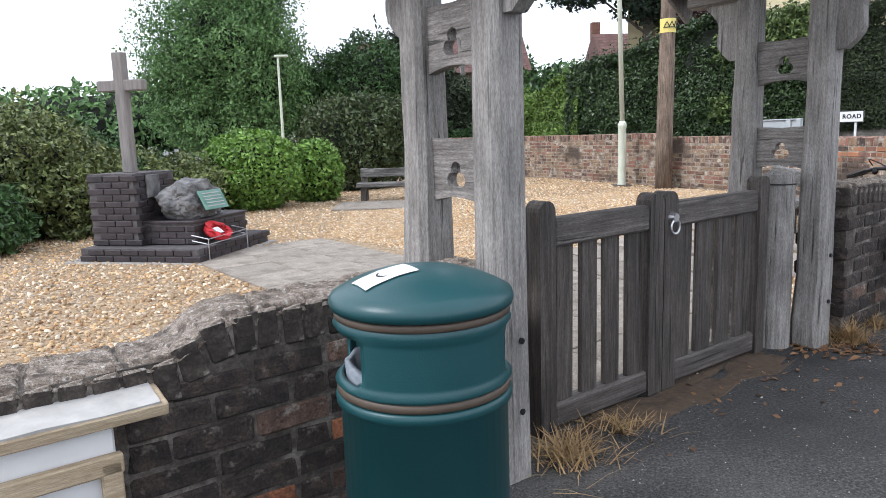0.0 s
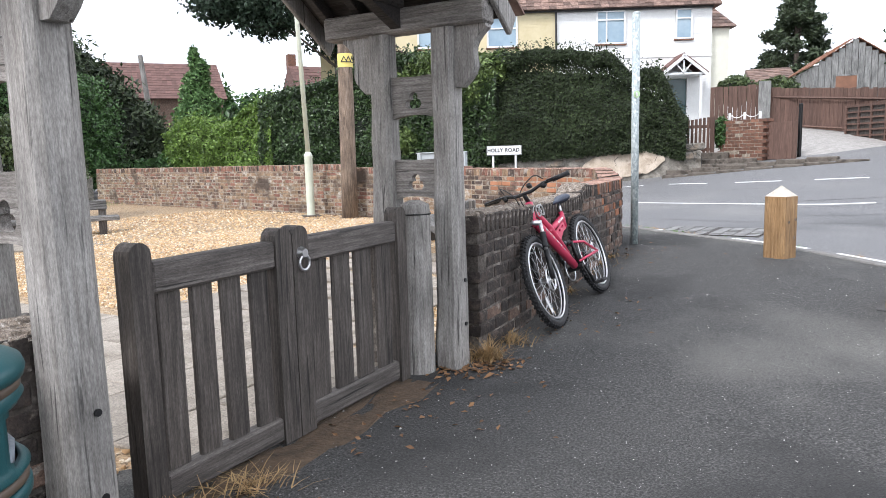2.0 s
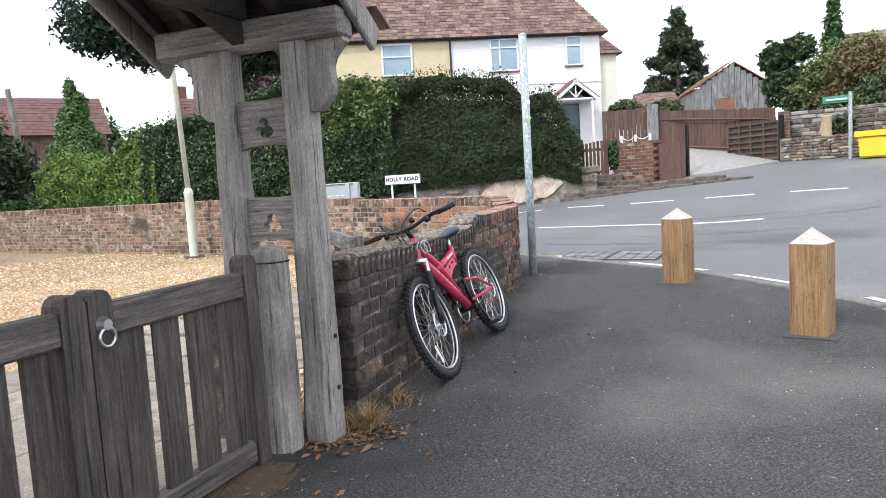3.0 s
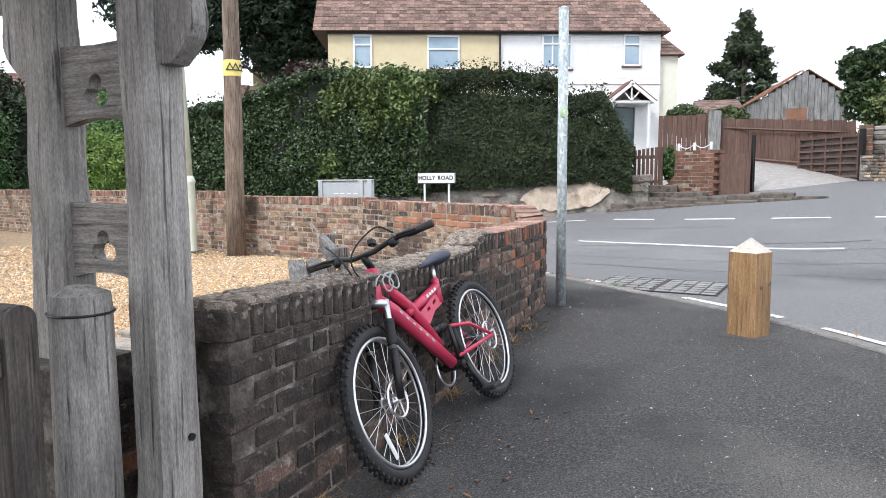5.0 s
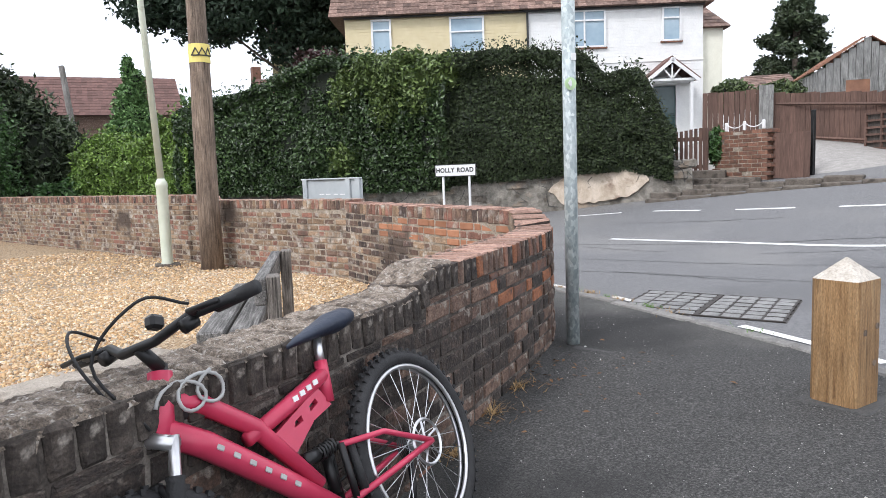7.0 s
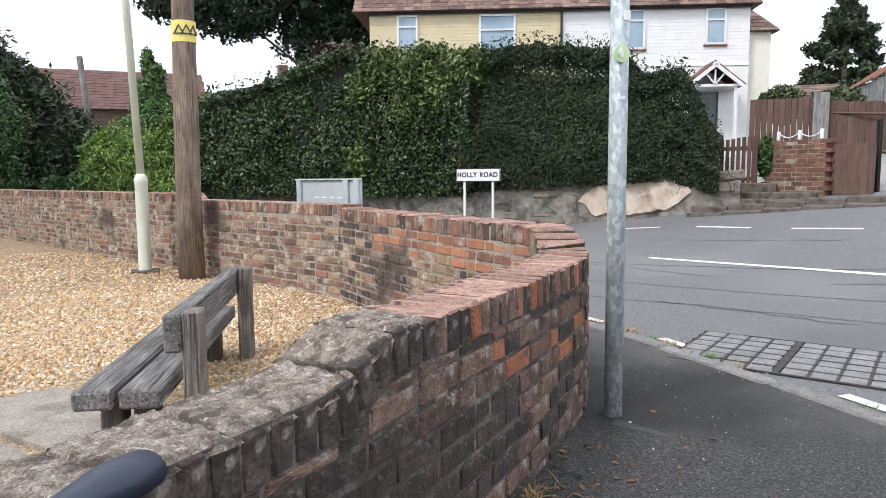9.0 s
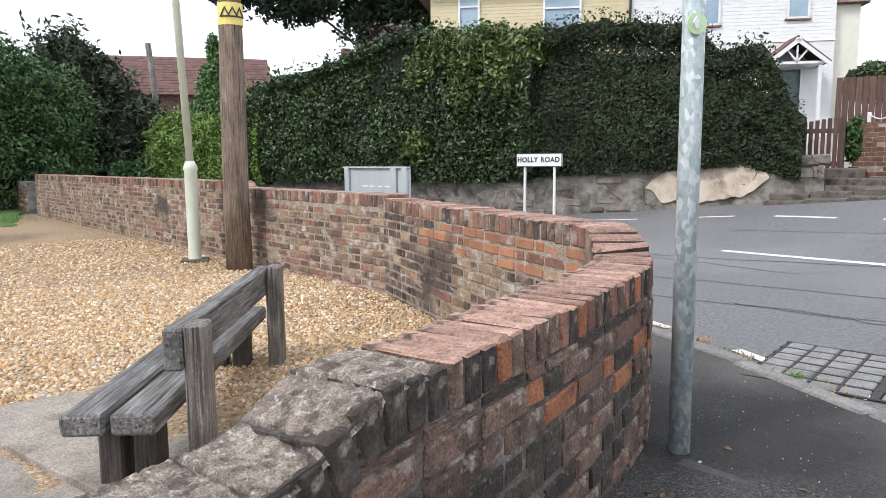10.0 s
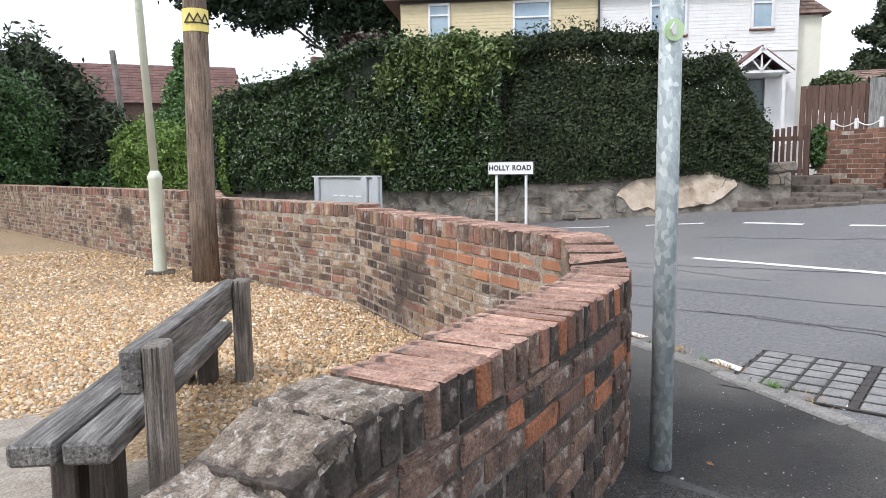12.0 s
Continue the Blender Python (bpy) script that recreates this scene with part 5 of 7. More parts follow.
for k in range(11):
    part("picket", new_box(-0.55 + 0.11 * k, 0, 0.56 + 0.03 * math.cos(k / 10 * 6.28), 0.075, 0.025, 1.02, 0.004), FENCE_BROWN, picket)
for z in (0.2, 0.85):
    part("rail", new_box(0, 0.03, z, 1.25, 0.04, 0.09), FENCE_BROWN, picket)
part("post", new_box(0.66, 0.02, 0.5, 0.11, 0.11, 1.2), FENCE_BROWN, picket)
pier = thing("brick_pier", pose(16.18, 14.78, ground_z(16.15, 14.8), 0, 0, -86), "red brick garden pier with a white chain on top", "wall")
part("core", new_box(0, 0, 0.55, 1.4, 0.3, 1.1), MORTAR_PALE, pier)
pk = mesh_of("brick", new_box(0, 0, 0, 0.24, 0.31, 0.083, 0.006), BRICK_RED)
for k in range(12):
    for c in range(6):
        ob = new("brick", pk)
        ob.parent = pier
        ob.matrix_basis = pose(-0.61 + 0.25 * c + (0.05 if k % 2 else -0.05), random.uniform(-0.006, 0.006), 0.05 + 0.094 * k)
for c in (-0.5, 0.0, 0.5):
    part("peg", new_box(c, 0, 1.24, 0.06, 0.06, 0.2, 0.01), WHITE, pier)
for c in (-0.5, 0.0):
    part("chain", tube(bmesh.new(), [(c + 0.5 * k / 6, 0, 1.3 - 0.1 * math.sin(math.pi * k / 6)) for k in range(7)], 0.012, 5), WHITE, pier, "white rope chain")


def board_fence(name, pts, foot, h, label, board=0.14, group="", mat=None):
    """Upright boards along points; foot(x, y) is the height of their lower end."""
    total, at = along(pts)
    fence = thing(name, pose(0, 0, 0), label, "fence", group)
    n = math.ceil(total / board)
    me = mesh_of("board", new_box(0, 0, 0, board - 0.008, 0.022, h, 0.004), mat or FENCE_BROWN)
    for k in range(n):
        x, y, a = at((k + 0.5) * total / n)
        ob = new("board", me)
        ob.parent = fence
        ob.matrix_basis = pose(x, y, foot(x, y) + h / 2 + random.uniform(-0.02, 0.02), random.uniform(-1, 1), random.uniform(-0.6, 0.6), math.degrees(a))
    for z in (0.25, h - 0.3):
        bm = bmesh.new()
        x0, y0, a = at(0.02)
        x1, y1, a = at(total - 0.02)
        off = Vector((-math.sin(a), math.cos(a))) * 0.04
        tube(bm, [(x0 + off.x, y0 + off.y, foot(x0, y0) + z), (x1 + off.x, y1 + off.y, foot(x1, y1) + z)], 0.035, 4)
        part("rail", bm, mat or FENCE_BROWN, fence)
    return fence


def drive_z(x, y):
    return ground_z(x, y) - 0.03 + 0.14 * max(0.0, y - 12.9 + (x - 16.6) * 0.42) * smooth((x - 16.4) / 1.2)


GREY_BOARD = timber("silvered_boards", [(0.10, 0.10, 0.095), (0.20, 0.20, 0.19), (0.31, 0.305, 0.29)], 2, 0.85, 1.0)
board_fence("plank_fence", [(16.22, 14.02), (16.44, 13.28)], lambda x, y: ground_z(x, y), 0.98, "short dark brown plank gate beside the pier")
solo("fence_post", new_box(*g3(16.7, 13.42, 0.68), 0.08, 0.08, 1.42, 0.01), BLACK_METAL, "black steel post at the drive entrance", "post")
board_fence("close_board_fence", [(19.62, 12.7), (19.74, 14.4), (19.7, 15.92), (19.5, 16.9)][::-1], lambda x, y: 1.42 + 0.1 * (y - 12.7), 1.42, "tall brown close-boarded fence along the drive")
board_fence("close_board_fence", [(18.3, 18.2), (18.83, 17.67), (19.35, 17.08)], lambda x, y: 1.85, 1.52, "weathered dark fence behind the pier")
board_fence("pale_fence_panel", [(19.17, 17.0), (19.4, 16.74)], lambda x, y: 1.85, 1.62, "silvered pale boards beside the brown fence", 0.11, "", GREY_BOARD)
gate_dir = math.degrees(math.atan2(1.95, 0.46))
mg = thing("metal_gate", pose(18.95, 12.18, 1.38, 0, 0, gate_dir), "dark brown boarded steel gate standing open", "gate")
for k in range(7):
    part("bar", new_box(1.0, 0, 0.06 + 0.165 * k, 2.0, 0.045, 0.05), FENCE_BROWN, mg)
for x in (0.03, 0.55, 1.05, 1.5, 1.97):
    part("upright", new_box(x, 0, 0.55, 0.05, 0.05, 1.06), FENCE_BROWN, mg)
part("infill", new_box(1.0, -0.035, 0.55, 1.96, 0.012, 1.0), OAK_DARK, mg, "dark boards behind the bars")
part("gate_post", new_box(-0.08, 0, 0.5, 0.1, 0.1, 1.4), BLACK_METAL, mg)
dv = [(x, y, drive_z(x, y)) for x in np.linspace(16.6, 19.75, 16).tolist() for y in np.linspace(11.9, 18.0, 26).tolist()]
dm = bpy.data.meshes.new("gravel_drive")
dm.from_pydata(dv, [], [(i * 26 + j, (i + 1) * 26 + j, (i + 1) * 26 + j + 1, i * 26 + j + 1) for i in range(15) for j in range(25) if 12.7 - (dv[i * 26 + j][0] - 16.6) * 0.42 < dv[i * 26 + j][1]])
dm.materials.append(CONCRETE)
for p in dm.polygons:
    p.use_smooth = True
tagged(new("gravel_drive", dm), "pale gravel drive rising between fences", "drive", "", "structure")
# raised strip and kerb in front of the pier
FAR_KERB = [(13.75, 15.25), (14.12, 14.65), (15.07, 13.27), (15.93, 11.63), (16.4, 10.7)]
fk = thing("far_kerb", pose(0, 0, 0), "worn brown stone kerb in two low steps", "kerb", "", "structure")
for off, lift in ((0.0, -0.005), (-0.4, 0.06)):
    line = offset_line(FAR_KERB, off)
    fl, fat = along(line)
    s = 0.35
    while s < fl - (0.3 if off == 0 else 1.1):
        x, y, h = fat(s)
        part("kerb_stone", new_box(x, y, ground_z(x, y) + lift - 0.1, 0.68, 0.44, 0.28, 0.02, rz=math.degrees(h)), DARK_STONE, fk)
        s += 0.69

# old shed of silvered boards under a rusty roof
shed = thing("old_shed", pose(24.21, 19.08, 1.9, 0, 0, -40.9), "old tarred shed of grey boards with a rusty orange roof", "shed")
SW, SD, SE, SR = 2.84, 6.0, 2.4, 3.35
part("wall", new_box(SW / 2, SD / 2, SE / 2, SW - 0.06, SD - 0.06, SE), TIN, shed, "grey weathered side walls")
for k in range(13):
    x = SW * (k + 0.5) / 13
    top = SE + (SR - SE) * (1 - abs(x - SW / 2) / (SW / 2))
    part("board", new_box(x, 0.0, top / 2, SW / 13 - 0.012, 0.04 + 0.02 * (k % 2), top - 0.02, 0.004), GREY_BOARD, shed)
for k in range(26):
    part("board", new_box(0.0, SD * (k + 0.5) / 26, SE / 2, 0.04 + 0.015 * (k % 2), SD / 26 - 0.012, SE - 0.02), GREY_BOARD, shed)
for sgn in (-1, 1):
    m = pose(SW / 2 + sgn * (SW / 4 + 0.08), SD / 2, (SE + SR) / 2 + 0.02, 0, sgn * math.degrees(math.atan2(SR - SE, SW / 2)), 0)
    sheeting = bmesh.new()
    for k in range(30):
        box(sheeting, 0, -SD / 2 - 0.1 + (k + 0.5) * (SD + 0.3) / 30, 0.02 * (k % 2) + random.uniform(0, 0.012), SW / 2 + 0.28 + random.uniform(-0.05, 0.06), (SD + 0.3) / 30 + 0.004, 0.03, m=m)
    part("roof", sheeting, RUST, shed, "rusty orange corrugated roof")
part("door", new_box(1.15, -0.05, 1.55, 0.72, 0.05, 0.95, 0.006), RUST, shed, "rust-brown hatch")
part("hatch_frame", plate([(-0.42, -0.53), (0.42, -0.53), (0.42, 0.53), (-0.42, 0.53)], [[(-0.35, -0.47), (0.35, -0.47), (0.35, 0.47), (-0.35, 0.47)]], 0.05, pose(1.15, -0.06, 1.55, 90, 0, 0)), GREY_BOARD, shed, "grey hatch frame")

# crumbling walls on the bank beside the gate
pil = thing("gate_pillar", pose(19.3, 12.25, 1.3, 0, 0, -60), "red brick gate pillar at the wall end", "wall", "", "structure")
part("core", new_box(0, 0, 0.7, 0.3, 0.3, 1.38), MORTAR_PALE, pil)
for k in range(16):
    for c in range(2):
        part("brick", new_box((c - 0.5) * 0.16, 0, 0.05 + 0.086 * k, 0.148, 0.315, 0.074, 0.006), BRICK_RED if (k + c) % 3 else BRICK_BROWN, pil)
stone_r = random.Random(5)


def rubble_wall(name, pts, z0, z1, course, choice, label):
    """A wall of uneven stones along points, z0 and z1 its foot and top as functions of the share of the way."""
    total, at = along(pts)
    wall = thing(name, pose(0, 0, 0), label, "wall", "", "structure")
    n = int(total / 0.4)
    for k in range(n):
        x, y, h = at(total * (k + 0.5) / n)
        q = (k + 0.5) / n
        part("wall_core", new_box(x, y, (z0(q) + z1(q)) / 2 - 0.05, total / n + 0.04, 0.26, z1(q) - z0(q) + 0.02, rz=math.degrees(h)), OLD_RENDER, wall)
    z = 0.0
    while z < 0.9:
        s = stone_r.uniform(0, 0.1)
        while s < total - 0.1:
            w_ = stone_r.uniform(1.6, 4.2) * course
            x, y, h = at(min(total, s + w_ / 2))
            q = min(1, (s + w_ / 2) / total)
            if z0(q) + z + course * 0.8 < z1(q) + 0.05 * noise.noise((s * 2, 0, 4)):
                part("stone", new_box(x, y, z0(q) + z + course / 2 + stone_r.uniform(-0.008, 0.008), w_ - 0.014, 0.3 + stone_r.uniform(-0.03, 0.04), course * stone_r.uniform(0.78, 0.95), 0.018, rz=math.degrees(h) + stone_r.uniform(-3, 3)), stone_r.choice(choice), wall)
            s += w_
        z += course
    return wall


rubble_wall("low_garden_wall", [(18.83, 11.98), (18.83, 10.0), (18.95, 8.4)], lambda q: 1.24, lambda q: 1.98 - 0.1 * q, 0.075, [BRICK_BROWN, DARK_STONE, OLD_RENDER, CREAM_RENDER, BRICK_BUFF], "crumbling low brick and stone garden wall")
rubble_wall("rubble_wall", [(19.6, 12.3), (20.13, 10.7), (20.4, 9.0)], lambda q: 1.86, lambda q: 2.72 - 0.1 * q, 0.115, [DARK_STONE, DARK_STONE, OLD_RENDER, CONCRETE], "grey dry stone wall on the bank")
solo("bank", prism(bmesh.new(), [(18.9, 12.1), (19.6, 12.35), (20.2, 10.7), (20.45, 8.6), (19.0, 8.4), (18.88, 10.0)], 1.2, 1.9), SOIL, "earth bank between two garden walls", "bank", "structure")
stump = bmesh.new()
lathe(stump, [(0.17, 1.85), (0.14, 2.05), (0.13, 2.3), (0.14, 2.42), (0.12, 2.45)], 12, (19.3, 11.08))
solo("tree_stump", wobble(stump, 0.05, 4), PINE_PALE, "pale cut tree stump on the bank", "stump")
finger = thing("footpath_sign", pose(18.4, 9.98, ground_z(18.4, 9.98)), "green finger sign on a grey post", "sign")
part("post", tube(bmesh.new(), [(0, 0, -0.1), (0, 0, 1.62)], 0.045, 8), GALV, finger)
part("finger", new_box(-0.12, 0.27, 1.46, 0.6, 0.03, 0.17, 0.01, rz=-65), SIGN_GREEN, finger, "green sign board with white lettering")
part("lettering", new_box(-0.145, 0.255, 1.46, 0.46, 0.03, 0.04, rz=-65), WHITE, finger, "white line of lettering")
grit = thing("grit_bin", pose(18.45, 9.2, ground_z(18.45, 9.2), 0, 0, -80), "yellow plastic grit bin by the wall", "grit bin")
bmg = new_box(0, 0, 0.25, 1.0, 0.6, 0.5, 0.04)
for v in bmg.verts:
    v.co.x *= 1 + 0.12 * (v.co.z - 0.4)
part("body", bmg, YELLOW, grit)
part("lid", prism(bmesh.new(), [(-0.55, -0.35), (0.55, -0.35), (0.5, 0.35), (-0.5, 0.35)], 0.5, 0.63), YELLOW, grit, "hinged yellow lid")
for name, x, y, rz, w, d, z0, z1, lab in (("far_cottage", 32.4, 28.3, -40, 2.2, 5.0, 4.7, 5.6, "small far cottage with a tiled roof"), ("far_house", 41.5, 20.2, -60, 6.0, 6.0, 6.0, 8.0, "far white house with a dark tiled roof")):
    fh = thing(name, pose(x, y, 0, 0, 0, rz), lab, "house")
    part("wall", new_box(0, 0, z0 / 2, w - 0.3, d - 0.3, z0), RENDER_WHITE, fh)
    tiled_roof(fh, -w / 2, w / 2, -d / 2, d / 2, z0, z1, 0, 0, ROOF_TILE, 8)

TARMAC_PATCH = material("tarmac_patch", [(0.045, 0.045, 0.044), (0.085, 0.084, 0.081)], 50, 0.9, 0.8, 120)

# ---- poles, posts and signs on the corner ----
bm = bmesh.new()
tube(bm, [(0, 0, -0.1), (0, 0, 2.66)], 0.044, 18)
gpole = solo("steel_post", bm, GALV, "mottled galvanised steel signpost without a sign, in the pavement", "post", m=pose(5.87, 6.87, 0.2), flat=False)
cap = bmesh.new()
lathe(cap, [(0.046, 2.65), (0.046, 2.67), (0.02, 2.685)], 18)
part("cap", cap, GALV, gpole)
disc = bmesh.new()
tube(disc, [(-0.02, -0.043, 1.755), (-0.021, -0.049, 1.755)], 0.041, 20)
part("waymark", disc, WAY_GREEN, gpole, "round green waymark disc")
part("arrow", plate([(-0.032, 0), (-0.006, 0.028), (-0.006, 0.018), (0.026, 0.018), (0.026, -0.018), (-0.006, -0.018), (-0.006, -0.028)], [], 0.004, pose(-0.021, -0.052, 1.755, 90, 0, 22)), WHITE, gpole, "white arrow on the disc")
part("sticker", new_box(0.008, -0.044, 1.93, 0.035, 0.006, 0.045), WHITE, gpole, "small white sticker")
part("footing", new_box(0.12, -0.14, -0.012, 0.34, 0.3, 0.045, 0.01, rz=32), TARMAC_PATCH, gpole, "patch of newer tarmac at the foot")

lamp = thing("street_lamp", pose(3.63, 13.75, ground_z(3.63, 13.75)), "cream painted steel street lamp column in the gravel", "street lamp")
part("base", lathe(bmesh.new(), [(0.085, -0.1), (0.085, 0.06), (0.078, 0.08), (0.078, 1.14), (0.085, 1.16), (0.085, 1.2), (0.05, 1.27)], 16), LAMP_PAINT, lamp, "thicker base of the column", flat=False)
part("column", tube(bmesh.new(), [(0, 0, 1.24), (-0.18, 0.0, 6.6)], [0.048, 0.038], 12), LAMP_PAINT, lamp, "", flat=False)
part("lantern", new_box(-0.3, -0.1, 6.65, 0.6, 0.16, 0.1, 0.03), GALV, lamp)
part("footing", new_box(0, 0, 0.02, 0.34, 0.3, 0.05, 0.01), DARK_STONE, lamp)

pole = thing("telegraph_pole", pose(4.16, 12.85, ground_z(4.16, 12.85)), "brown creosoted wooden telegraph pole with a warning band", "telegraph pole")
part("shaft", wobble(tube(bmesh.new(), [(0, 0, -0.2), (0.0, 0, 1), (0.01, 0, 2), (0.02, 0, 3), (0.03, 0, 7.8)], [0.15, 0.142, 0.136, 0.13, 0.105], 16), 0.01, 2), POLE_WOOD, pole, "", flat=False)
part("warning_band", tube(bmesh.new(), [(0.022, 0, 2.76), (0.023, 0, 3.0)], 0.138, 16, cap=False), SIGN_YELLOW, pole, "yellow warning band")
for k, az in enumerate((-115, -80, -45)):
    a = radians(az)
    m = pose(0.022 + 0.141 * math.cos(a), 0.141 * math.sin(a), 2.89, 90, 0, az + 90)
    part("triangle", plate([(-0.065, -0.05), (0.065, -0.05), (0, 0.065)], [[(-0.04, -0.035), (0.04, -0.035), (0, 0.038)]], 0.006, m), INK, pole, "black warning triangle")
wires = thing("overhead_wires", pose(0, 0, 0), "thin overhead telephone wires", "wires")
for dx in (0.0, 0.25):
    part("wire", tube(bmesh.new(), [(4.16 + dx, 12.85, 7.9), (-2, 20.5, 8.1), (-14.0, 36.0, 9.2)], 0.012, 5), BLACK_METAL, wires)
part("crossbar", new_box(4.28, 12.85, 7.9, 0.5, 0.08, 0.08), POLE_WOOD, pole)

far_pole = thing("far_telegraph_pole", pose(1.26, 34.4, 0.2), "grey wooden telegraph pole behind the far wall", "telegraph pole")
part("shaft", tube(bmesh.new(), [(0.5, 0, -0.2), (0.28, 0.02, 2.6), (0.0, 0, 5.9)], [0.15, 0.13, 0.11], 10), OAK, far_pole)


def bollard(x, y, rz, label):
    b = thing("timber_bollard", pose(x, y, ground_z(x, y), 0, 0, rz), label, "bollard", "timber bollards along the kerb")
    w = 0.115
    bm = bmesh.new()
    c = 0.022
    ring = [(-w + c, -w), (w - c, -w), (w, -w + c), (w, w - c), (w - c, w), (-w + c, w), (-w, w - c), (-w, -w + c)]
    rows = [[bm.verts.new((px, py, z)) for px, py in ring] for z in (-0.15, 0.2, 0.45, 0.63)]
    for a, d in zip(rows, rows[1:]):
        for k in range(8):
            bm.faces.new((a[k], a[(k + 1) % 8], d[(k + 1) % 8], d[k]))
    part("shaft", bm, PINE, b, "honey-coloured pine shaft")
    bm = bmesh.new()
    low = [bm.verts.new((px * 1.0, py * 1.0, 0.63)) for px, py in ring]
    tip = bm.verts.new((0, 0, 0.735))
    for k in range(8):
        bm.faces.new((low[k], low[(k + 1) % 8], tip))
    part("top", bm, PINE_TOP, b, "pale pointed end-grain top")
    for z, o in ((0.38, -0.04), (0.22, 0.05), (0.4, 0.07)):
        kn = bmesh.new()
        tube(kn, [(o, -w + 0.004, z), (o, -w - 0.003, z)], 0.016, 10)
        part("knot", kn, POLE_WOOD, b, "dark knot")
    part("soil_ring", new_box(0.01, 0, 0.010, 0.34, 0.34, 0.016, 0.006, rz=8), TARMAC_PATCH, b, "dark patched tarmac at the foot")
    return b


bollard(6.33, 5.22, 8, "square pine bollard with a pyramid top in the pavement")
bollard(5.42, 3.36, 14, "square pine bollard with a pyramid top in the pavement")


def letters(parent, text, size, m, mat, name="lettering"):
    cu = bpy.data.curves.new(name, "FONT")
    cu.body, cu.size, cu.extrude, cu.align_x, cu.align_y = text, size, 0.002, "CENTER", "CENTER"
    cu.space_character = 1.12
    cu.offset = 0.005
    me = bpy.data.meshes.new_from_object(new("text_tmp", cu))
    bpy.data.objects.remove(bpy.data.objects["text_tmp"])
    me.transform(m)
    me.materials.append(mat)
    ob = new(name, me)
    ob.parent = parent
    return ob


SIGN_A, SIGN_B = Vector((10.1, 18.65)), Vector((10.75, 17.75))
sm = (SIGN_A + SIGN_B) / 2 + Vector((0.02, 0.03))
sd = (SIGN_B - SIGN_A)
name_sign = thing("street_name_sign", pose(sm.x, sm.y, ground_z(sm.x, sm.y) + 0.1, 0, 0, math.degrees(math.atan2(sd.y, sd.x))), "white street name plate with black letters on two posts", "street sign")
part("plate", new_box(0, 0, 1.13, 1.12, 0.025, 0.29, 0.008), WHITE, name_sign)
part("border", plate([(-0.56, -0.145), (0.56, -0.145), (0.56, 0.145), (-0.56, 0.145)], [[(-0.545, -0.13), (0.545, -0.13), (0.545, 0.13), (-0.545, 0.13)]], 0.008, pose(0, -0.014, 1.13, 90, 0, 0)), INK, name_sign, "black border")
letters(name_sign, "HOLLY", 0.15, pose(-0.275, -0.016, 1.13, 90, 0, 0), INK)
letters(name_sign, "ROAD", 0.15, pose(0.275, -0.016, 1.13, 90, 0, 0), INK)
for x in (-0.36, 0.36):
    part("post", tube(bmesh.new(), [(x, 0.03, -0.25), (x, 0.03, 1.1)], 0.032, 8), WHITE, name_sign, "white post")

SB_A, SB_B = Vector((5.3, 12.39)), Vector((5.77, 11.19))
sm, sd = (SB_A + SB_B) / 2 + Vector((0.06, 0.03)), SB_B - SB_A
back_sign = thing("grey_sign", pose(sm.x, sm.y, 0.2, 0, 0, math.degrees(math.atan2(sd.y, sd.x))), "weathered grey low sign panel standing behind the wall", "sign")
part("panel", new_box(0, 0, 0.99, 1.24, 0.03, 0.36, 0.006), SIGN_GREY, back_sign)
for x in (-0.55, 0.38, 0.57):
    part("batten", new_box(x, -0.03, 0.99, 0.09, 0.03, 0.38, 0.006), SIGN_GREY, back_sign)
part("top_trim", new_box(0, -0.02, 1.18, 1.26, 0.05, 0.02, 0.006), SIGN_GREY, back_sign)
for x in (-0.5, 0.5):
    part("leg", new_box(x, 0.03, 0.4, 0.07, 0.05, 0.9), SIGN_GREY, back_sign)
for k, (x, w) in enumerate(((-0.2, 0.1), (-0.06, 0.1), (0.1, 0.08), (0.24, 0.1))):
    part("scratch", new_box(x, -0.017, 0.98, w, 0.004, 0.012, rz=0), WHITE, back_sign, "pale scratched marks")


# ---- benches ----
OAK_UPRIGHT = timber("grey_brown_upright_timber", [(0.06, 0.05, 0.042), (0.16, 0.142, 0.125), (0.28, 0.26, 0.235)], 2, 0.85, 1.0, 0.4)


def bench(m, length, label):
    b = thing("bench", m, label, "bench", "timber benches in the garden")
    for x in (-length / 2, length / 2):
        part("back_post", wobble(new_box(x, 0.19, 0.28, 0.13, 0.085, 0.76, 0.01), 0.008, x), OAK_UPRIGHT, b, "grey weathered upright")
        for y in (-0.17, -0.03):
            part("front_leg", wobble(new_box(x - 0.02, y, 0.1, 0.12, 0.1, 0.4, 0.01), 0.006, x + 1), OAK_DARK, b, "dark brown leg")
    part("backrest", wobble(new_box(0, 0.11, 0.565, length + 0.16, 0.075, 0.17, 0.01), 0.008, 5), OAK_BENCH, b, "grey weathered plank backrest")
    for y in (-0.17, 0.015):
        part("seat_plank", wobble(new_box(0.05, y, 0.335, length + 0.42, 0.165, 0.085, 0.012), 0.008, y), OAK_BENCH, b, "grey weathered seat plank")
    return b


bench(pose(3.96, 8.13, 0.15, 0, 0, -104.5), 1.52, "weathered grey plank bench behind the curved wall")
bench(pose(-0.75, 14.3, 0.03, 0, 0, 4), 1.4, "weathered grey plank bench on a paving slab")
solo("bench_slab", new_box(-0.95, 13.3, 0.03, 1.9, 1.5, 0.05, 0.01), FLAG, "flat concrete slab in front of the far bench", "slab", "structure")

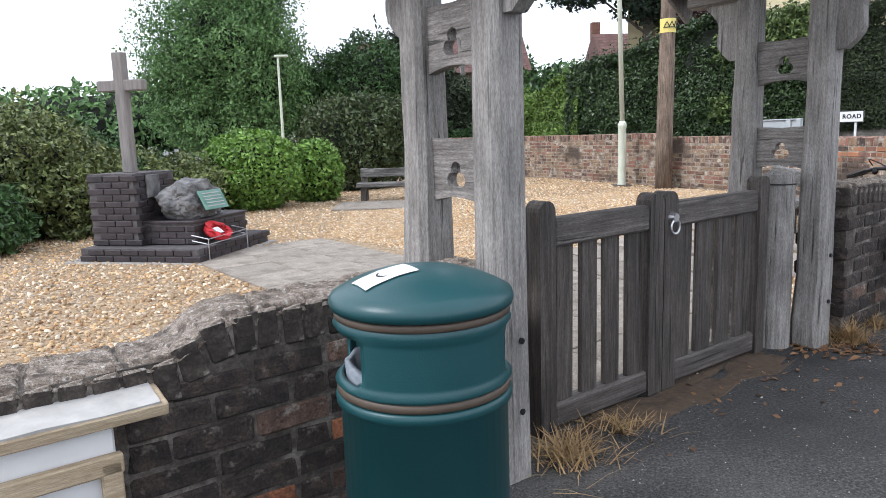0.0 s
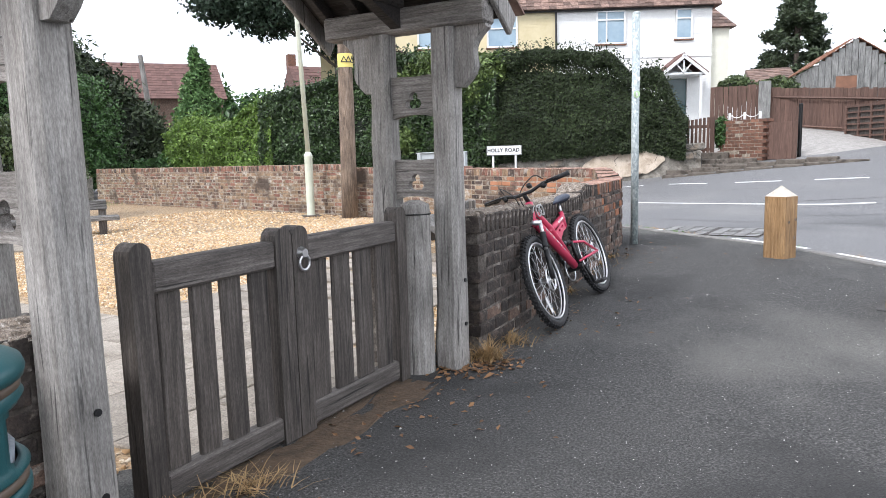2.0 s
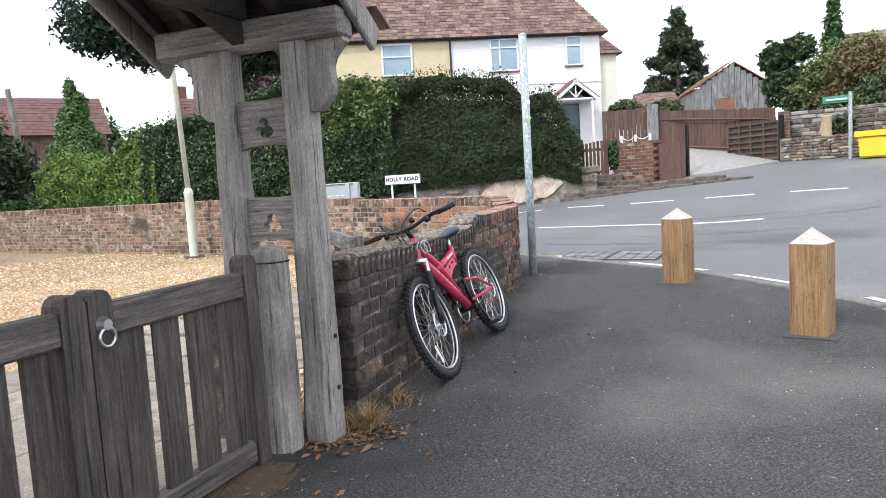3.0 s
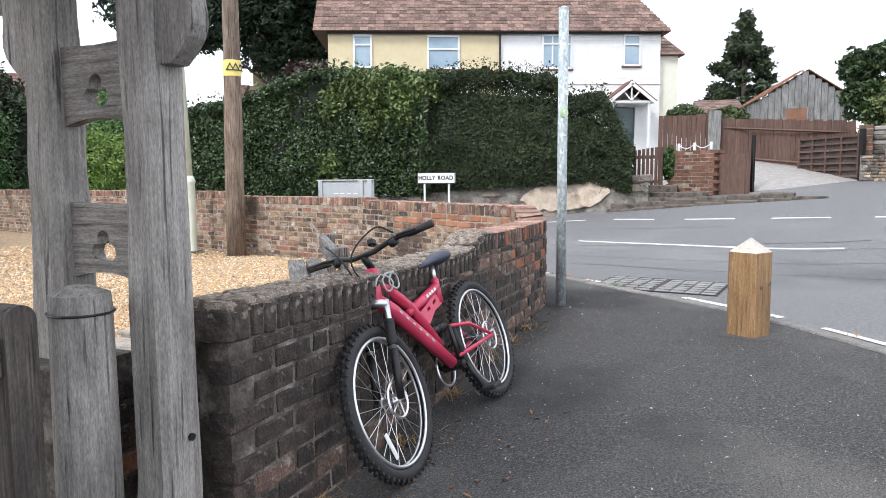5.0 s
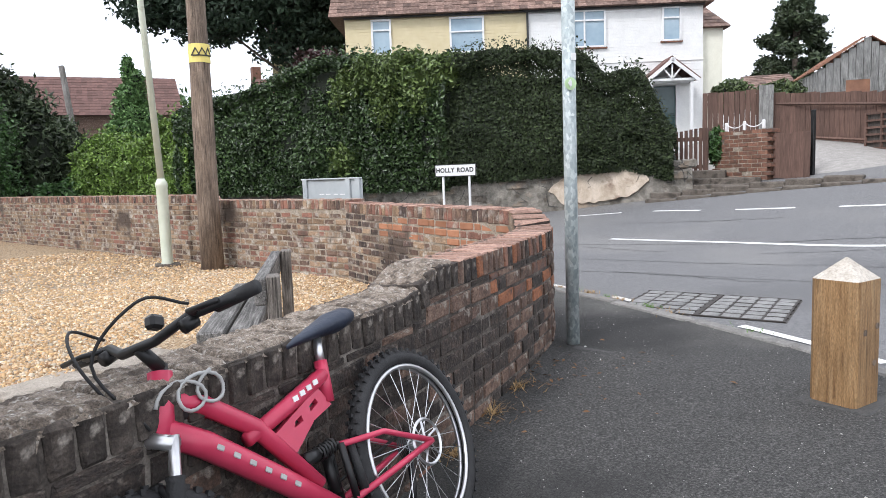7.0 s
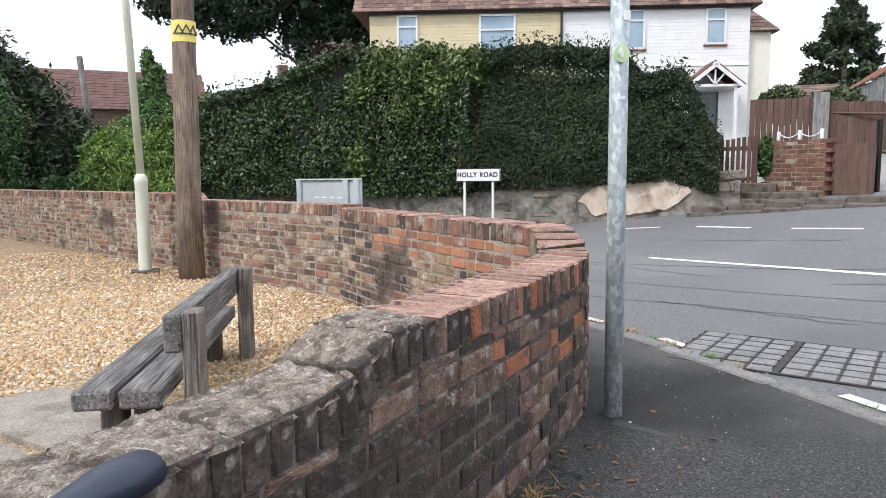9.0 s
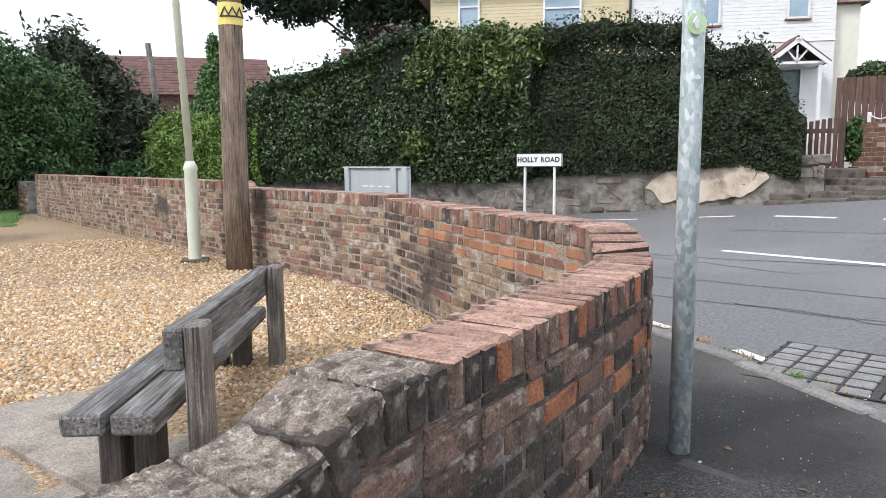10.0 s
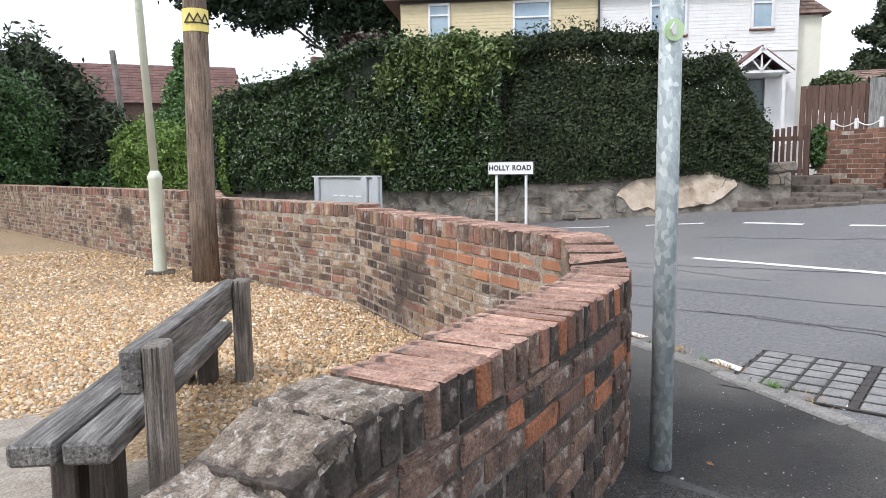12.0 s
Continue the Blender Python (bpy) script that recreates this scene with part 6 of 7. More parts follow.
# ---- litter bin ----
BIN = thing("litter_bin", pose(-0.03, 1.96, 0), "dark green round plastic litter bin with bronze bands", "litter bin")
BR = 0.228
bm = bmesh.new()
lathe(bm, [(BR * 0.97, 0.0), (BR, 0.02), (BR, 0.595), (BR + 0.012, 0.602), (BR + 0.012, 0.622), (BR + 0.004, 0.628)], 48)
part("body", bm, BIN_GREEN, BIN, "", flat=False)
part("band", lathe(bmesh.new(), [(BR + 0.002, 0.628), (BR + 0.008, 0.632), (BR + 0.008, 0.648), (BR + 0.002, 0.652)], 48), BIN_BAND, BIN, "bronze band", flat=False)
# hood with two openings, as a wall of thickness
bm = bmesh.new()
seg, low, high = 96, 0.652, 0.83


def hood_open(a):
    d = min(abs((a - c + math.pi) % (2 * math.pi) - math.pi) for c in (radians(196), radians(16)))
    return d < radians(34), d


rows_ = [low, 0.662, 0.674, 0.686, 0.73, 0.785, 0.797, 0.816, high]
grid = {}
for k in range(seg):
    a = 2 * math.pi * k / seg
    for j, z in enumerate(rows_):
        rr = BR + (0.012 if j in (1, 7) else 0.004 if j in (0, 8) else 0.0)
        for w, t in ((0, 0.0), (1, 0.012)):
            grid[k, j, w] = bm.verts.new(((rr - t) * math.cos(a), (rr - t) * math.sin(a), z))
solid = {(k, j): not (hood_open(2 * math.pi * (k + 0.5) / seg)[0] and 3 <= j <= 4 or (hood_open(2 * math.pi * (k + 0.5) / seg)[1] < radians(30) and 2 <= j <= 5)) for k in range(seg) for j in range(len(rows_) - 1)}
for (k, j), on in solid.items():
    n = (k + 1) % seg
    if on:
        bm.faces.new((grid[k, j, 0], grid[n, j, 0], grid[n, j + 1, 0], grid[k, j + 1, 0]))
        bm.faces.new((grid[k, j + 1, 1], grid[n, j + 1, 1], grid[n, j, 1], grid[k, j, 1]))
        for kk, jj, q in ((k - 1, j, (grid[k, j, 0], grid[k, j + 1, 0], grid[k, j + 1, 1], grid[k, j, 1])), (n, j, (grid[n, j, 1], grid[n, j + 1, 1], grid[n, j + 1, 0], grid[n, j, 0])),
                          (k, j - 1, (grid[k, j, 1], grid[n, j, 1], grid[n, j, 0], grid[k, j, 0])), (k, j + 1, (grid[k, j + 1, 0], grid[n, j + 1, 0], grid[n, j + 1, 1], grid[k, j + 1, 1]))):
            if not solid.get((kk % seg, jj), True):
                bm.faces.new(q)
for v in [v for v in bm.verts if not v.link_faces]:
    bm.verts.remove(v)
bmesh.ops.recalc_face_normals(bm, faces=bm.faces[:])
part("hood", bm, BIN_GREEN, BIN, "green hood with two openings", flat=False)
part("band", lathe(bmesh.new(), [(BR + 0.002, 0.83), (BR + 0.008, 0.833), (BR + 0.008, 0.848), (BR + 0.002, 0.852)], 48), BIN_BAND, BIN, "bronze band", flat=False)
lid = [(BR + 0.004, 0.852), (BR + 0.016, 0.856), (BR + 0.02, 0.872), (BR + 0.014, 0.889), (BR * 0.93, 0.906), (BR * 0.75, 0.925), (BR * 0.5, 0.942), (BR * 0.25, 0.952), (0.004, 0.956)]
part("lid", lathe(bmesh.new(), lid, 48), BIN_GREEN, BIN, "domed green lid", flat=False)
liner = lathe(bmesh.new(), [(BR - 0.03, 0.50), (BR - 0.018, 0.66), (BR - 0.014, 0.70), (BR - 0.03, 0.705), (BR - 0.05, 0.62), (0.05, 0.52)], 30)
for v in liner.verts:
    v.co.z += 0.02 * noise.noise(v.co * 14)
BAG = material("grey_bag_plastic", [(0.10, 0.12, 0.14), (0.28, 0.31, 0.34)], 9, 0.35, 0.5, 25)
part("liner", liner, BAG, BIN, "crumpled grey bin bag", flat=False)
stk = bmesh.new()
n = 8
sv = {}
for i in range(n + 1):
    for j in range(n + 1):
        x, y = -0.115 + (i / n - 0.5) * 0.15, -0.03 + (j / n - 0.5) * 0.095
        c, d = math.cos(radians(28)), math.sin(radians(28))
        X, Y = -0.09 + (x + 0.115) * c - (y + 0.03) * d, -0.06 + (x + 0.115) * d + (y + 0.03) * c
        r = math.hypot(X, Y)
        z = np.interp(r, [q[0] for q in lid[::-1]], [q[1] for q in lid[::-1]])
        sv[i, j] = stk.verts.new((X, Y, float(z) + 0.0035))
for i in range(n):
    for j in range(n):
        stk.faces.new((sv[i, j], sv[i + 1, j], sv[i + 1, j + 1], sv[i, j + 1]))
part("sticker", stk, WHITE, BIN, "white paper sticker on the lid", flat=False)
rg = bmesh.new()
tube(rg, [(-0.09 + 0.022 * math.cos(q), -0.06 + 0.022 * math.sin(q), 0.9425) for q in [2 * math.pi * k / 16 for k in range(16)]], 0.0025, 5, closed=True)
part("sticker_ring", rg, INK, BIN, "dark printed ring on the sticker")

# ---- wooden box against the wall ----
BX = thing("wooden_box", pose(-0.99, 1.81, 0.0, 0, 0, 36.87), "pale wooden box with a sloping paper-covered top by the wall", "box")
part("body", new_box(-0.16, 0.0, 0.30, 0.60, 0.19, 0.6, 0.006), WHITE, BX, "white painted body")
part("top_board", box(bmesh.new(), 0, 0, 0, 0.82, 0.25, 0.035, 0.004, m=pose(-0.14, -0.01, 0.635, 10, 0, 0)), PINE_PALE, BX, "pale pine top board")
paper = box(bmesh.new(), 0, 0, 0.021, 0.80, 0.24, 0.008, m=pose(-0.15, -0.01, 0.635, 10, 0, 0))
bmesh.ops.subdivide_edges(paper, edges=paper.edges[:], cuts=5, use_grid_fill=True)
for v in paper.verts:
    v.co.z += 0.008 * noise.noise(v.co * 9)
part("paper", paper, PAPER, BX, "weathered printed paper sheet")
for k in range(9):
    part("text_line", box(bmesh.new(), -0.2 + 0.02 * (k % 3), -0.09 + 0.02 * k, 0.031, 0.42 - 0.05 * (k % 2), 0.005, 0.002, m=pose(-0.15, -0.01, 0.635, 10, 0, 0)), SIGN_GREY, BX, "faint line of print")
for x, w, z, h in ((-0.16, 0.62, 0.50, 0.05), (0.12, 0.05, 0.26, 0.5), (-0.45, 0.05, 0.26, 0.5)):
    part("front_frame", new_box(x, -0.115, z, w, 0.03, h, 0.004), PINE_PALE, BX, "pale pine frame")
part("corner_block", new_box(0.25, 0.05, 0.62, 0.04, 0.1, 0.08, 0.004), PINE_PALE, BX)

# ---- memorial ----
MM = pose(-2.55, 7.51, 0.0, 0, 0, -13.6)
mem = thing("war_memorial", MM, "dark brick memorial with a timber cross and a boulder", "memorial")
brick_a = mesh_of("brick", new_box(0, 0, 0, 0.205, 0.1, 0.062, 0.005), SLATE_BRICK)


def brick_block(x0, x1, y0, y1, z0, z1, course=0.072, pitch=0.217):
    part("core", new_box((x0 + x1) / 2, (y0 + y1) / 2, (z0 + z1) / 2, x1 - x0 - 0.02, y1 - y0 - 0.02, z1 - z0 - 0.01), MORTAR_DARK, mem)
    k = 0
    while z0 + (k + 0.5) * course < z1:
        z = z0 + (k + 0.5) * course
        o = pitch / 2 if k % 2 else 0
        x = x0 + 0.1025 - o
        while x < x1 + 0.05:
            if x0 + 0.05 < x < x1 - 0.05:
                ob = new("brick", brick_a)
                ob.parent, ob.matrix_basis = mem, pose(x, y0 + 0.045, z)
            x += pitch
        y = y0 + 0.1025 + o
        while y < y1 - 0.04:
            ob = new("brick", brick_a)
            ob.parent, ob.matrix_basis = mem, pose(x1 - 0.045, y, z, 0, 0, 90)
            y += pitch
        k += 1


MORTAR_DARK = material("dark_mortar", [(0.06, 0.055, 0.055), (0.13, 0.12, 0.12)], 14, 0.95, 0.6, 60)
part("base_slab", new_box(-0.8, 0.8, 0.0, 1.75, 1.75, 0.05, 0.01), CONCRETE, mem)
brick_block(-1.5, 0.0, 0.0, 1.58, 0.02, 0.175)
brick_block(-1.2, -0.22, 0.28, 1.45, 0.175, 0.42)
brick_block(-1.46, -0.86, 0.18, 0.95, 0.175, 0.99)
part("coping_slab", new_box(-0.72, 0.87, 0.428, 1.02, 1.2, 0.03, 0.006), SLATE_BRICK, mem, "dark stone coping")
part("plaque", new_box(-0.845, 0.5, 0.83, 0.02, 0.24, 0.26, 0.005), BOULDER, mem, "dark stone plaque")
cross = bmesh.new()
box(cross, -1.16, 0.55, 1.66, 0.135, 0.11, 1.36, 0.012)
box(cross, -1.16, 0.55, 1.97, 0.60, 0.1, 0.125, 0.012)
OAK_CROSS = material("grey_cross_timber", [(0.16, 0.145, 0.135), (0.27, 0.25, 0.235)], 5, 0.8, 0.5, 14, stretch=(6, 6, 0.7))
part("cross", cross, OAK_CROSS, mem, "grey timber cross")
rock = bmesh.new()
bmesh.ops.create_icosphere(rock, subdivisions=5, radius=1)
for v in rock.verts:
    q = v.co * (1 + 0.28 * noise.noise(v.co * 1.7) + 0.1 * noise.noise(v.co * 5) + 0.05 * noise.noise(v.co * 13))
    v.co = Vector((-0.5 + q.x * 0.3, 0.72 + q.y * 0.4, 0.62 + max(-0.2, q.z * 0.27)))
part("boulder", rock, BOULDER, mem, "rough grey granite boulder")
part("green_plaque", box(bmesh.new(), 0, 0, 0, 0.40, 0.018, 0.24, 0.004, m=pose(-0.2, 0.68, 0.65, -28, 0, 82)), BRONZE, mem, "green bronze plaque")
for k in range(5):
    part("plaque_line", box(bmesh.new(), 0, -0.012, 0.08 - 0.04 * k, 0.3, 0.004, 0.012, m=pose(-0.2, 0.68, 0.65, -28, 0, 82)), PAPER, mem, "pale line of lettering")
rail = bmesh.new()
for z in (0.30, 0.24):
    tube(rail, [(-0.18, 0.16, z), (0.02, 0.16, z - 0.04), (0.02, 1.0, z - 0.04), (-0.18, 1.0, z)], 0.006, 5)
for y in (0.16, 1.0):
    tube(rail, [(0.02, y, 0.26), (0.02, y, 0.02)], 0.006, 5)
part("rail", rail, SILVER, mem, "thin metal wreath rail")
wreath = thing("poppy_wreath", MM @ pose(-0.1, 0.55, 0.29, 0, 35, 0), "red paper poppy wreath lying on the memorial", "wreath")
ring_ = bmesh.new()
tube(ring_, [(0.115 * math.cos(a), 0.16 * math.sin(a), 0) for a in [2 * math.pi * k / 20 for k in range(20)]], 0.035, 8, closed=True)
part("ring", ring_, POPPY, wreath)
for k in range(26):
    a = 2 * math.pi * k / 26
    fl = bmesh.new()
    bmesh.ops.create_cone(fl, cap_ends=True, segments=7, radius1=0.012, radius2=0.034, depth=0.02, matrix=pose(0.115 * math.cos(a) + random.uniform(-0.02, 0.02), 0.16 * math.sin(a), 0.036, random.uniform(-30, 30), random.uniform(-30, 30), 0))
    part("poppy", fl, POPPY, wreath)
part("centre_paper", new_box(0, 0, 0.02, 0.1, 0.12, 0.01), WHITE, wreath, "white card in the wreath")

# ---- bicycle ----
BIKE = thing("bicycle", pose(4.13, 5.13, ground_z(4.13, 5.13) + 0.016, 0, 0, -142.8) @ pose(0, 0, 0, 21, 3.2, 0) @ Matrix.Diagonal((1.06, 1.06, 1.06, 1)), "red full-suspension mountain bike leaning on the brick wall", "bicycle")
WR, WB = 0.33, 1.06


def bike_wheel(m, label):
    holder = bmesh.new()
    tube(holder, [(0.300 * math.cos(a), 0, 0.300 * math.sin(a)) for a in [2 * math.pi * k / 44 for k in range(44)]], 0.027, 8, closed=True)
    wheel = part("wheel", holder, BLACK, BIKE, label, flat=False)
    wheel.matrix_basis = m
    knobs = bmesh.new()
    for k in range(56):
        a = 2 * math.pi * k / 56
        for y, rr in ((-0.017, 0.322), (0.017, 0.322), (0.0, 0.328)):
            b = a + (0.05 if y else 0)
            box(knobs, 0, 0, 0, 0.014, 0.012, 0.012, m=pose(rr * math.cos(b), y, rr * math.sin(b), 0, -math.degrees(b), 0))
    part("tread", knobs, BLACK, wheel)["kind"] = "stuff"
    rim = bmesh.new()
    for y in (-0.012, 0.012):
        tube(rim, [(0.268 * math.cos(a), y, 0.268 * math.sin(a)) for a in [2 * math.pi * k / 44 for k in range(44)]], 0.0085, 6, closed=True)
    part("rim", rim, SILVER, wheel, "bright alloy rim", flat=False)
    hub = bmesh.new()
    tube(hub, [(0, -0.05, 0), (0, -0.03, 0), (0, -0.028, 0), (0, 0.028, 0), (0, 0.03, 0), (0, 0.05, 0)], [0.012, 0.024, 0.016, 0.016, 0.024, 0.012], 12)
    part("hub", hub, SILVER, wheel)
    for k in range(28):
        a = 2 * math.pi * k / 28
        b = a + (0.5 if k % 4 < 2 else -0.5)
        sp = bmesh.new()
        tube(sp, [(0.022 * math.cos(b), 0.028 * (1 if k % 2 else -1), 0.022 * math.sin(b)), (0.264 * math.cos(a), 0, 0.264 * math.sin(a))], 0.0015, 4, cap=False)
        part("spoke", sp, SILVER, wheel)
    disc = bmesh.new()
    tube(disc, [(0.075 * math.cos(a), 0.042, 0.075 * math.sin(a)) for a in [2 * math.pi * k / 24 for k in range(24)]], 0.006, 4, closed=True)
    for k in range(5):
        a = 2 * math.pi * k / 5
        tube(disc, [(0.02 * math.cos(a), 0.042, 0.02 * math.sin(a)), (0.072 * math.cos(a + 0.4), 0.042, 0.072 * math.sin(a + 0.4))], 0.004, 4)
    part("brake_disc", disc, SILVER, wheel, "steel brake disc")
    return wheel


STEER = pose(0.85, 0, 0.80) @ pose(0, 0, 0, 0, -21, 0) @ pose(0, 0, 0, 0, 0, 3)
bike_wheel(pose(0, 0, WR), "rear wheel with knobbly black tyre")
front = bike_wheel(STEER @ pose(0.02, 0, -0.51), "front wheel with knobbly black tyre, turned")
part("reflector", box(bmesh.new(), 0.15, 0.012, -0.12, 0.025, 0.008, 0.12, 0.004, m=pose(0, 0, 0, 0, 35, 0)), WHITE, front, "white spoke reflector")


def bar(name, pts, r, mat, label="", m=None, seg=10, flat=False):
    bm = bmesh.new()
    tube(bm, pts, r, seg)
    if m:
        bmesh.ops.transform(bm, matrix=m, verts=bm.verts[:])
    return part(name, bm, mat, BIKE, label, flat)


bar("down_tube", [(0.875, 0, 0.745), (0.78, 0, 0.67), (0.60, 0, 0.49), (0.43, 0, 0.31)], [0.032, 0.034, 0.033, 0.03], BIKE_RED, "thick red down tube")
bar("top_tube", [(0.85, 0, 0.815), (0.75, 0, 0.765), (0.62, 0, 0.65), (0.48, 0, 0.42)], [0.028, 0.026, 0.025, 0.022], BIKE_RED, "curved red top tube")
bar("seat_mast", [(0.66, 0, 0.63), (0.50, 0, 0.655), (0.31, 0, 0.69)], [0.02, 0.024, 0.024], BIKE_RED)
part("gusset", plate([(0.55, 0.52), (0.60, 0.60), (0.36, 0.665), (0.33, 0.60), (0.42, 0.585)], [[(0.46, 0.60), (0.50, 0.595), (0.49, 0.61), (0.46, 0.618)], [(0.38, 0.625), (0.42, 0.612), (0.42, 0.628), (0.385, 0.64)]], 0.022, pose(0, 0, 0, 90, 0, 0)), BIKE_RED, BIKE, "red gusset with slots")
bar("seat_tube", [(0.33, 0, 0.61), (0.295, 0, 0.73)], 0.021, BIKE_RED)
bar("seat_post", [(0.298, 0, 0.72), (0.272, 0, 0.80)], 0.014, SILVER)
bar("head_tube", [(0.825, 0, 0.875), (0.89, 0, 0.71)], 0.03, BIKE_RED)
bar("shock_body", [(0.505, 0, 0.50), (0.45, 0, 0.495)], 0.02, BLACK_METAL, "black shock absorber")
coil = [(0.45 - 0.075 * k / 40, 0.021 * math.cos(k * 0.95), 0.493 + 0.021 * math.sin(k * 0.95)) for k in range(41)]
bar("spring", coil, 0.005, BLACK_METAL, "black coil spring", seg=5)
for y in (-0.05, 0.05):
    bar("seat_stay", [(0.37, y * 0.5, 0.485), (0.2, y, 0.45), (0.0, y * 1.25, WR)], 0.0095, BIKE_RED)
    bar("chain_stay", [(0.40, y * 0.6, 0.33), (0.2, y, 0.33), (0.0, y * 1.25, WR)], 0.0105, BIKE_RED)
    bar("link", [(0.37, y * 0.5, 0.49), (0.395, y * 0.6, 0.32)], 0.011, BLACK_METAL, "black suspension link")
# saddle
sad = bmesh.new()
tube(sad, [(0.42, 0, 0.80), (0.35, 0, 0.812), (0.27, 0, 0.82), (0.19, 0, 0.828), (0.14, 0, 0.833), (0.125, 0, 0.83)], [0.018, 0.03, 0.048, 0.072, 0.066, 0.02], 14)
for v in sad.verts:
    v.co.z = 0.82 + (v.co.z - 0.82) * 0.5
SADDLE = material("navy_saddle", [(0.012, 0.018, 0.035), (0.03, 0.04, 0.065)], 6, 0.5, 0.2, 60)
part("saddle", sad, SADDLE, BIKE, "dark navy saddle", flat=False)
# fork, stem and bars turn with the wheel
for y in (-0.058, 0.058):
    bar("fork_leg", [(0.02, y, -0.51), (0.02, y, -0.30)], [0.017, 0.02], BLACK_METAL, "", STEER)
    bar("fork_stanchion", [(0.02, y, -0.31), (0.02, y, -0.08)], 0.014, SILVER, "bright fork tube", STEER)
    bar("fork_boot", [(0.02, y, -0.17 - 0.014 * k) for k in range(9)], [0.02 if k % 2 else 0.024 for k in range(9)], BLACK, "ribbed rubber boot", STEER)
bar("fork_crown", [(0.02, -0.065, -0.10), (0.035, 0, -0.08), (0.02, 0.065, -0.10)], 0.019, SILVER, "silver fork crown", STEER)
arch = [(0.03, 0.058 * math.cos(a), -0.26 + 0.075 * math.sin(a)) for a in [math.pi * k / 8 for k in range(9)]]
bar("brake_arch", arch, 0.01, BLACK_METAL, "", STEER)
bar("steerer", [(0, 0, -0.09), (0, 0, 0.10)], 0.016, BLACK_METAL, "", STEER)
bar("stem", [(0, 0, 0.09), (0.06, 0, 0.135)], 0.017, BLACK_METAL, "", STEER)
bar("handlebar", [(0.0, -0.33, 0.19), (0.03, -0.15, 0.175), (0.06, -0.06, 0.135), (0.06, 0.06, 0.135), (0.03, 0.15, 0.175), (0.0, 0.33, 0.19)], 0.0125, BLACK_METAL, "black riser handlebar", STEER)
for sgn in (-1, 1):
    bar("grip", [(0.006, sgn * 0.215, 0.183), (0.0, sgn * 0.34, 0.191)], 0.017, BLACK, "black rubber grip", STEER)
    bar("brake_lever", [(0.03, sgn * 0.17, 0.175), (0.075, sgn * 0.2, 0.165), (0.07, sgn * 0.29, 0.165)], 0.007, BLACK_METAL, "", STEER)
    bar("shifter", [(0.02, sgn * 0.155, 0.165), (0.05, sgn * 0.15, 0.145)], 0.018, BLACK_METAL, "", STEER)
    bar("cable", rounded([(0.04, sgn * 0.16, 0.2), (0.15, sgn * 0.13, 0.2), (0.19, sgn * 0.02, 0.08), (0.05, 0.02 * sgn, -0.06)], 6), 0.004, BLACK, "black cable", STEER, 5)
bar("mudguard_stub", [(-0.06, 0, -0.02), (0.08, 0, -0.04), (0.2, 0, -0.08)], [0.014, 0.018, 0.01], BLACK, "short black mudguard", STEER)
part("lamp_bracket", box(bmesh.new(), 0.05, 0.05, 0.185, 0.04, 0.035, 0.035, 0.008, m=STEER), BLACK_METAL, BIKE)
lock = [(0.84 + 0.055 * math.cos(k * 0.42) - 0.0042 * k, 0.034 + 0.004 * math.sin(k), 0.80 + 0.04 * math.sin(k * 0.42)) for k in range(34)]
LOCKGREY = material("grey_cable", [(0.34, 0.34, 0.33), (0.46, 0.46, 0.45)], 9, 0.5)
bar("cable_lock", lock, 0.005, LOCKGREY, "looped grey cable lock", None, 6)
crank = bmesh.new()
tube(crank, [(0.42, -0.06, 0.29), (0.42, 0.06, 0.29)], 0.022, 12)
part("bottom_bracket", crank, BLACK_METAL, BIKE)
for y, dx, dz in ((0.075, -0.06, -0.155), (-0.075, 0.06, 0.155)):
    bar("crank", [(0.42, y, 0.29), (0.42 + dx, y, 0.29 + dz)], 0.011, BLACK_METAL)
    part("pedal", new_box(0.42 + dx, y + (0.05 if y > 0 else -0.05), 0.29 + dz, 0.09, 0.08, 0.022, 0.006), BLACK, BIKE)
ch = bmesh.new()
tube(ch, [(0.42 + 0.085 * math.cos(a), -0.05, 0.29 + 0.085 * math.sin(a)) for a in [2 * math.pi * k / 28 for k in range(28)]], 0.006, 5, closed=True)
part("chainring", ch, SILVER, BIKE, "steel chainring")
cc = bmesh.new()
for k in range(6):
    r = 0.022 + 0.006 * k
    tube(cc, [(r * math.cos(a), -0.03 - 0.003 * k, WR + r * math.sin(a)) for a in [2 * math.pi * q / 20 for q in range(20)]], 0.003, 4, closed=True)
part("cassette", cc, BLACK_METAL, BIKE)
bar("front_mech", [(0.385, -0.03, 0.475), (0.405, -0.03, 0.36)], 0.018, BLACK_METAL, "black front gear mechanism")
bar("bottle_mount", [(0.33, 0.02, 0.47), (0.35, 0.03, 0.33)], 0.014, BLACK, "black plastic chain guard")
bar("derailleur", [(0.0, -0.05, WR - 0.02), (0.03, -0.055, WR - 0.12), (0.06, -0.055, WR - 0.16)], 0.012, BLACK_METAL)
bar("chain", [(0.42, -0.05, 0.375), (0.0, -0.045, WR + 0.05)], 0.005, BLACK_METAL)
for k in range(6):
    t = 0.22 + 0.085 * k
    x, z = 0.865 + (0.43 - 0.865) * t, 0.745 + (0.31 - 0.745) * t
    part("decal", box(bmesh.new(), 0, 0.0335, 0.002, 0.022, 0.003, 0.014, 0.002, m=pose(x, 0, z, 0, -43, 0)), LOCKGREY, BIKE, "pale decal block on the frame")
for k in range(4):
    part("decal", box(bmesh.new(), 0.47 - 0.032 * k, 0.0245, 0.668 + 0.005 * k, 0.02, 0.003, 0.015), WHITE, BIKE, "pale decal block on the frame")

